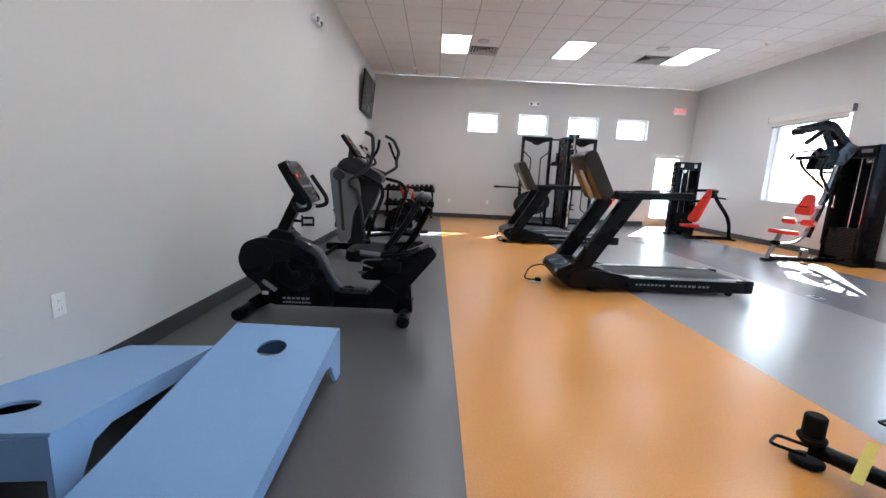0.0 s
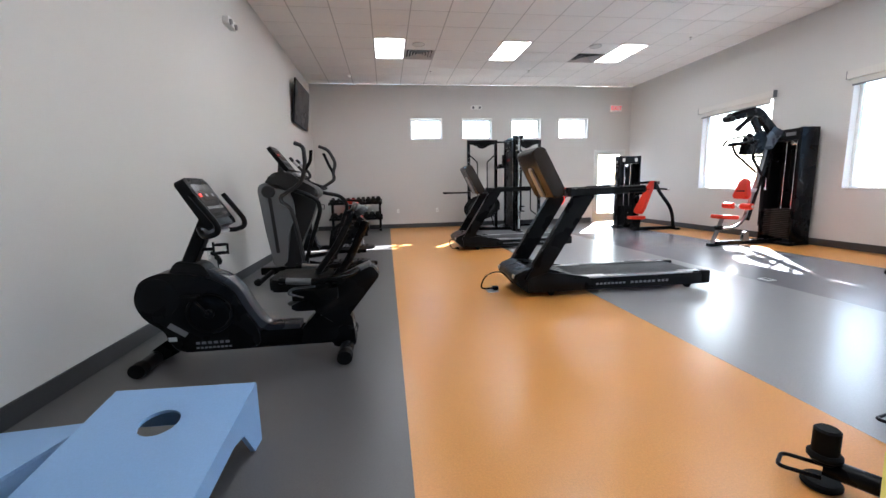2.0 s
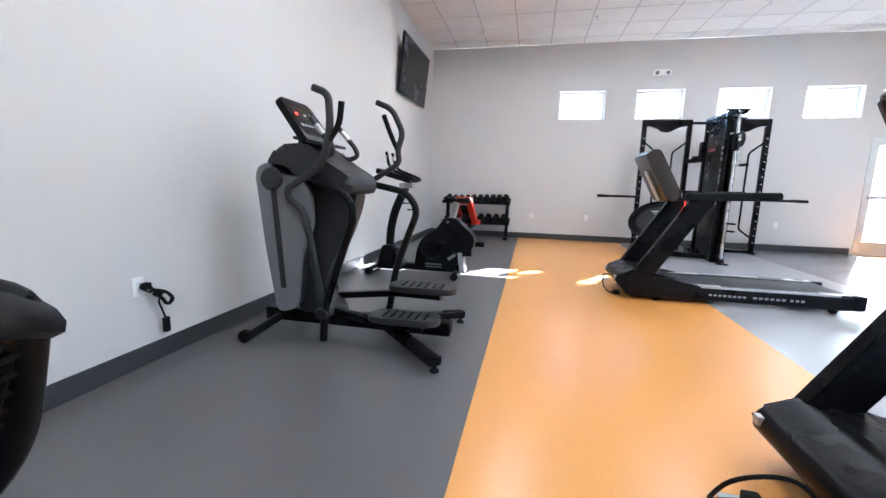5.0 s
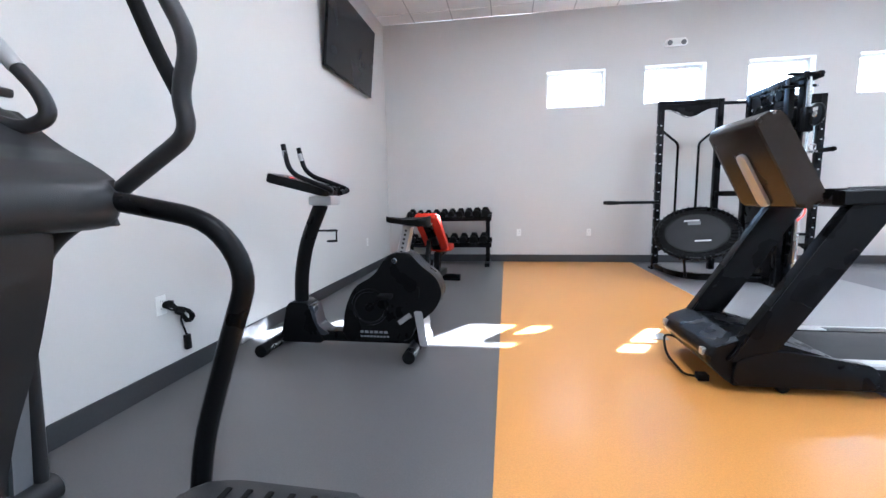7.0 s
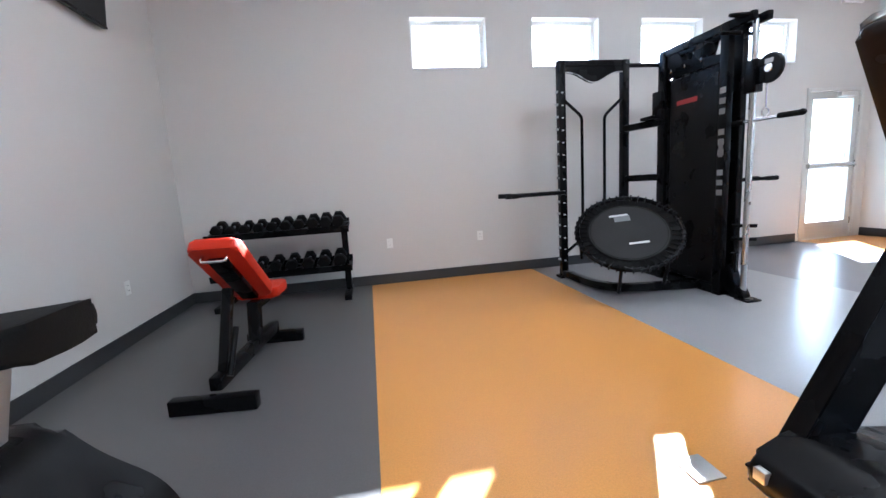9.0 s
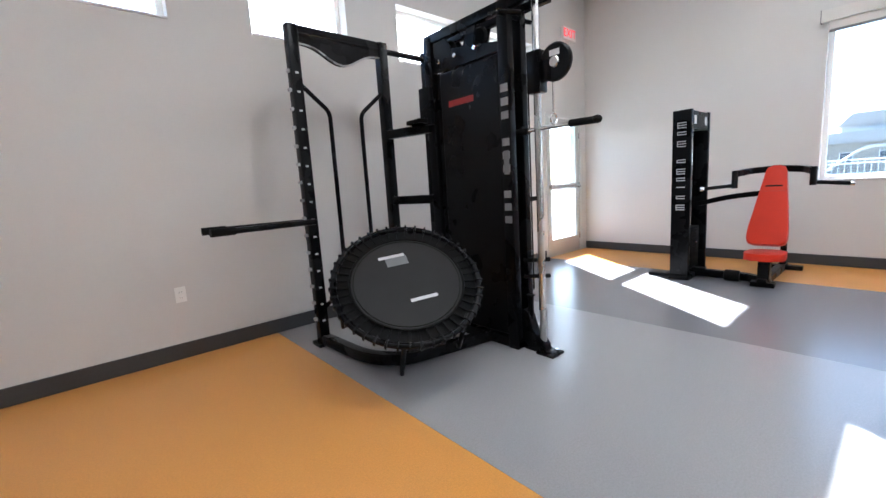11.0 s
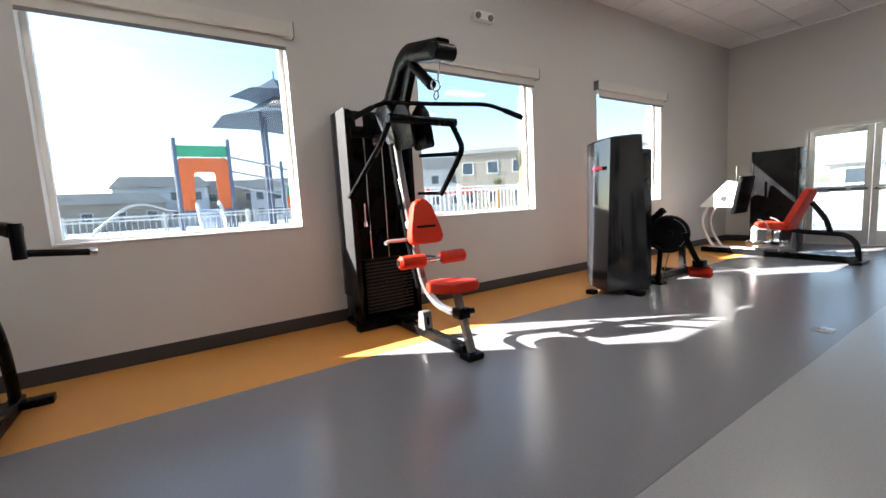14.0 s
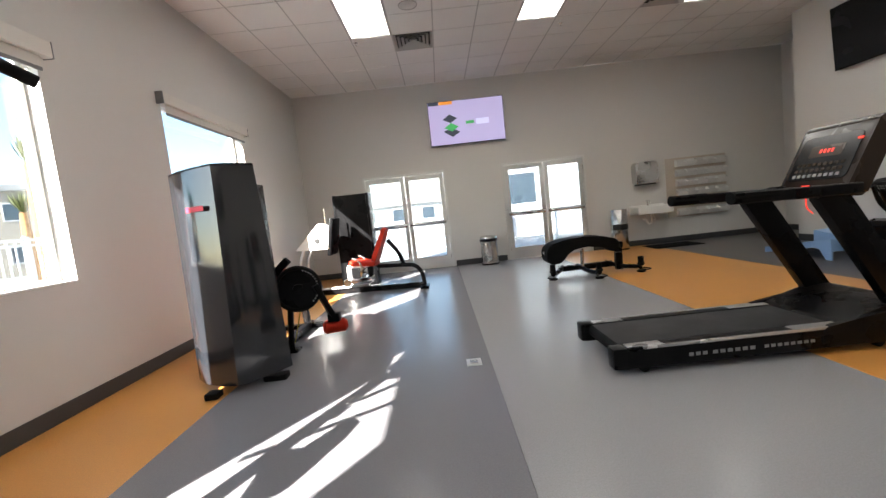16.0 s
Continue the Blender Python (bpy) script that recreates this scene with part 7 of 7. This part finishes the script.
far_house(pose(0.6, -10.5, G0), 9.6, 6, 4.2, 0.3, "pale blue-white stucco building across the walk", M_STUCCO2, 2, 1)
# A plain tan box of unknown use; its front door panel is made up.
bx = thing("tan_box", pose(4.55, -6.6, G0), "tan box standing on the walk", "cabinet")
M_TAN = material("tan_paint", (0.42, 0.26, 0.13), 0.6)
part("body", block(-0.35, 0.35, -0.3, 0.3, 0, 1.62, 0.02), M_TAN, bx)
part("door", block(-0.31, 0.31, 0.3, 0.315, 0.1, 1.5, 0.006), M_TAN, bx)

# playground
PX, PY = 21.4, 9.75
pg = thing("play_structure", pose(PX, PY, G0), "orange and green playground tower with a grey slide", "playground")
for sy in (-0.78, 0.78):
    for dx in (0, 1.5):
        part("post", rod((dx, sy, 0), (dx, sy, 3.85), 0.065), M_PLAY_B, pg)
part("roof_panel", block(-0.03, 0.03, -0.72, 0.72, 3.25, 3.62, 0.01), M_PLAY_G, pg, "green top panel")
part("side_panel", prism(soft([(-0.72, 1.5), (-0.36, 1.5), (-0.30, 2.75), (0.30, 2.75), (0.36, 1.5), (0.72, 1.5), (0.72, 3.22), (-0.72, 3.22)], 0.12), -0.03, 0.03, plane="yz"), M_PLAY_O, pg, "orange arch panel")
part("deck", block(-0.05, 1.6, -0.8, 0.8, 1.42, 1.50), M_PLAY_B, pg)
slide = prism([(0.0, 1.52), (-0.5, 1.40), (-2.2, 0.35), (-2.8, 0.30), (-2.8, 0.22), (-2.2, 0.27), (-0.5, 1.32), (0.0, 1.44)], -0.30, 0.30)
part("slide", slide, M_SLIDE, pg, "grey moulded slide")
for sy in (-0.33, 0.33):
    part("slide_rim", tube([(0.0, sy, 1.72), (-0.5, sy, 1.58), (-2.2, sy, 0.52), (-2.8, sy, 0.42)], 0.06), M_FENCE, pg)
for k, z in enumerate((2.9, 2.4, 1.9)):
    part("climbing_bar", tube([(0.6, -0.78, z + 0.45), (0.6, -2.4, z + 0.1), (0.6, -4.6, z - 0.55)], 0.04), M_SILVER, pg)
for y in (-2.6, -3.8):
    part("post", rod((0.6, y, 0), (0.6, y, 3.2), 0.06), M_PLAY_B, pg)
part("low_panel", block(0.5, 0.56, -4.4, -2.7, 1.2, 1.9, 0.02), M_PLAY_O, pg, "orange low panel")
part("low_panel", block(0.5, 0.56, -4.4, -2.7, 1.92, 2.2, 0.02), M_PLAY_G, pg, "green low panel")
part("climbing_arch", tube([(0.3, 1.0, 1.5), (0.3, 2.0, 1.9), (0.3, 3.2, 0.9), (0.3, 3.5, 0.0)], 0.04, bend=0.8), M_SILVER, pg)

cx, cy = at(103.2, 18.5, (5.11, 11.08))
cn = thing("shade_canopy", pose(cx, cy, G0), "grey layered fabric shade canopy on tall posts", "canopy")
for dx, dy in ((-0.7, -0.9), (-0.7, 0.75), (0.9, 0.3), (0.9, -1.1)):
    part("post", rod((dx, dy, 0), (dx, dy, 5.25), 0.07), M_PLAY_B, cn)


def pyramid(r, z0, z1, turn):
    bm = bmesh.new()
    n = 8
    rim = [bm.verts.new((r * (1.12 if i % 2 else 0.92) * math.cos(turn + i * math.pi / 4), r * (1.12 if i % 2 else 0.92) * math.sin(turn + i * math.pi / 4), z0 + (0.0 if i % 2 else 0.16))) for i in range(n)]
    mid = [bm.verts.new((r * 0.5 * math.cos(turn + i * math.pi / 4), r * 0.5 * math.sin(turn + i * math.pi / 4), z0 + 0.42 * (z1 - z0))) for i in range(n)]
    tip = bm.verts.new((0, 0, z1))
    for i in range(n):
        bm.faces.new((rim[i], rim[(i + 1) % n], mid[(i + 1) % n], mid[i]))
        bm.faces.new((mid[i], mid[(i + 1) % n], tip))
    bmesh.ops.solidify(bm, geom=bm.faces[:], thickness=0.02)
    return bm


part("lower_canopy", pyramid(2.3, 4.75, 5.9, 0.3), M_CANOPY, cn, smooth=False)
part("upper_canopy", pyramid(1.5, 5.75, 6.6, 0.7), M_CANOPY, cn, smooth=False)
part("finial", rod((0, 0, 6.5), (0, 0, 6.85), 0.03), M_PLAY_B, cn)

# young palms with bound crowns
rng = random.Random(12)
for az, dist, h in ((136.2, 24, 6.6), (135.2, 27, 4.4), (131.6, 30, 3.0), (139.5, 26, 4.0)):
    x, y = at(az, dist, (6.45, 10.17))
    pm = thing("palm_tree", pose(x, y, G0), "young palm with a bound upright crown and fibrous trunk", "palm", "palms by the fence")
    lean = rng.uniform(-0.15, 0.15)
    trunk = tube([(0, 0, 0), (lean * 0.5, 0.03, h * 0.4), (lean, 0, h * 0.78)], 0.20, bend=1.0, sides=14, steps=8)
    for v in trunk.verts:
        k = 1.25 - 0.45 * min(1, v.co.z / (h * 0.78)) + rng.uniform(-0.10, 0.10)
        v.co.x, v.co.y = v.co.x * k, v.co.y * k
    part("trunk", trunk, M_TRUNK, pm)
    crown = []
    for k in range(34):
        a, s = rng.uniform(0, 6.28), rng.uniform(0.10, 0.55)
        ln = rng.uniform(0.5, 1.0) * h * 0.26
        b = Vector((lean, 0, h * 0.76))
        tip = b + Vector((math.cos(a) * s, math.sin(a) * s, ln))
        midp = b.lerp(tip, 0.6) + Vector((math.cos(a), math.sin(a), 0)) * 0.05
        side = Vector((-math.sin(a), math.cos(a), 0)) * rng.uniform(0.03, 0.06)
        leaf = bmesh.new()
        vs = [leaf.verts.new(p) for p in (b - side * 0.4, b + side * 0.4, midp + side, tip, midp - side)]
        leaf.faces.new(vs)
        bmesh.ops.solidify(leaf, geom=leaf.faces[:], thickness=0.008)
        crown.append(leaf)
    part("crown", join(*crown), M_FROND, pm, "bound green and yellow fronds", smooth=False)

for az, dist in ((121.0, 22), (127.0, 24)):
    x, y = at(az, dist, (6.45, 10.17))
    um = thing("patio_umbrella", pose(x, y, G0), "red patio umbrella beyond the fence", "umbrella", "red patio umbrellas")
    part("pole", rod((0, 0, 0), (0, 0, 2.15), 0.025), M_SILVER, um)
    part("canopy", pyramid(1.5, 1.75, 2.2, 0.2), M_RED_CLOTH, um, smooth=False)
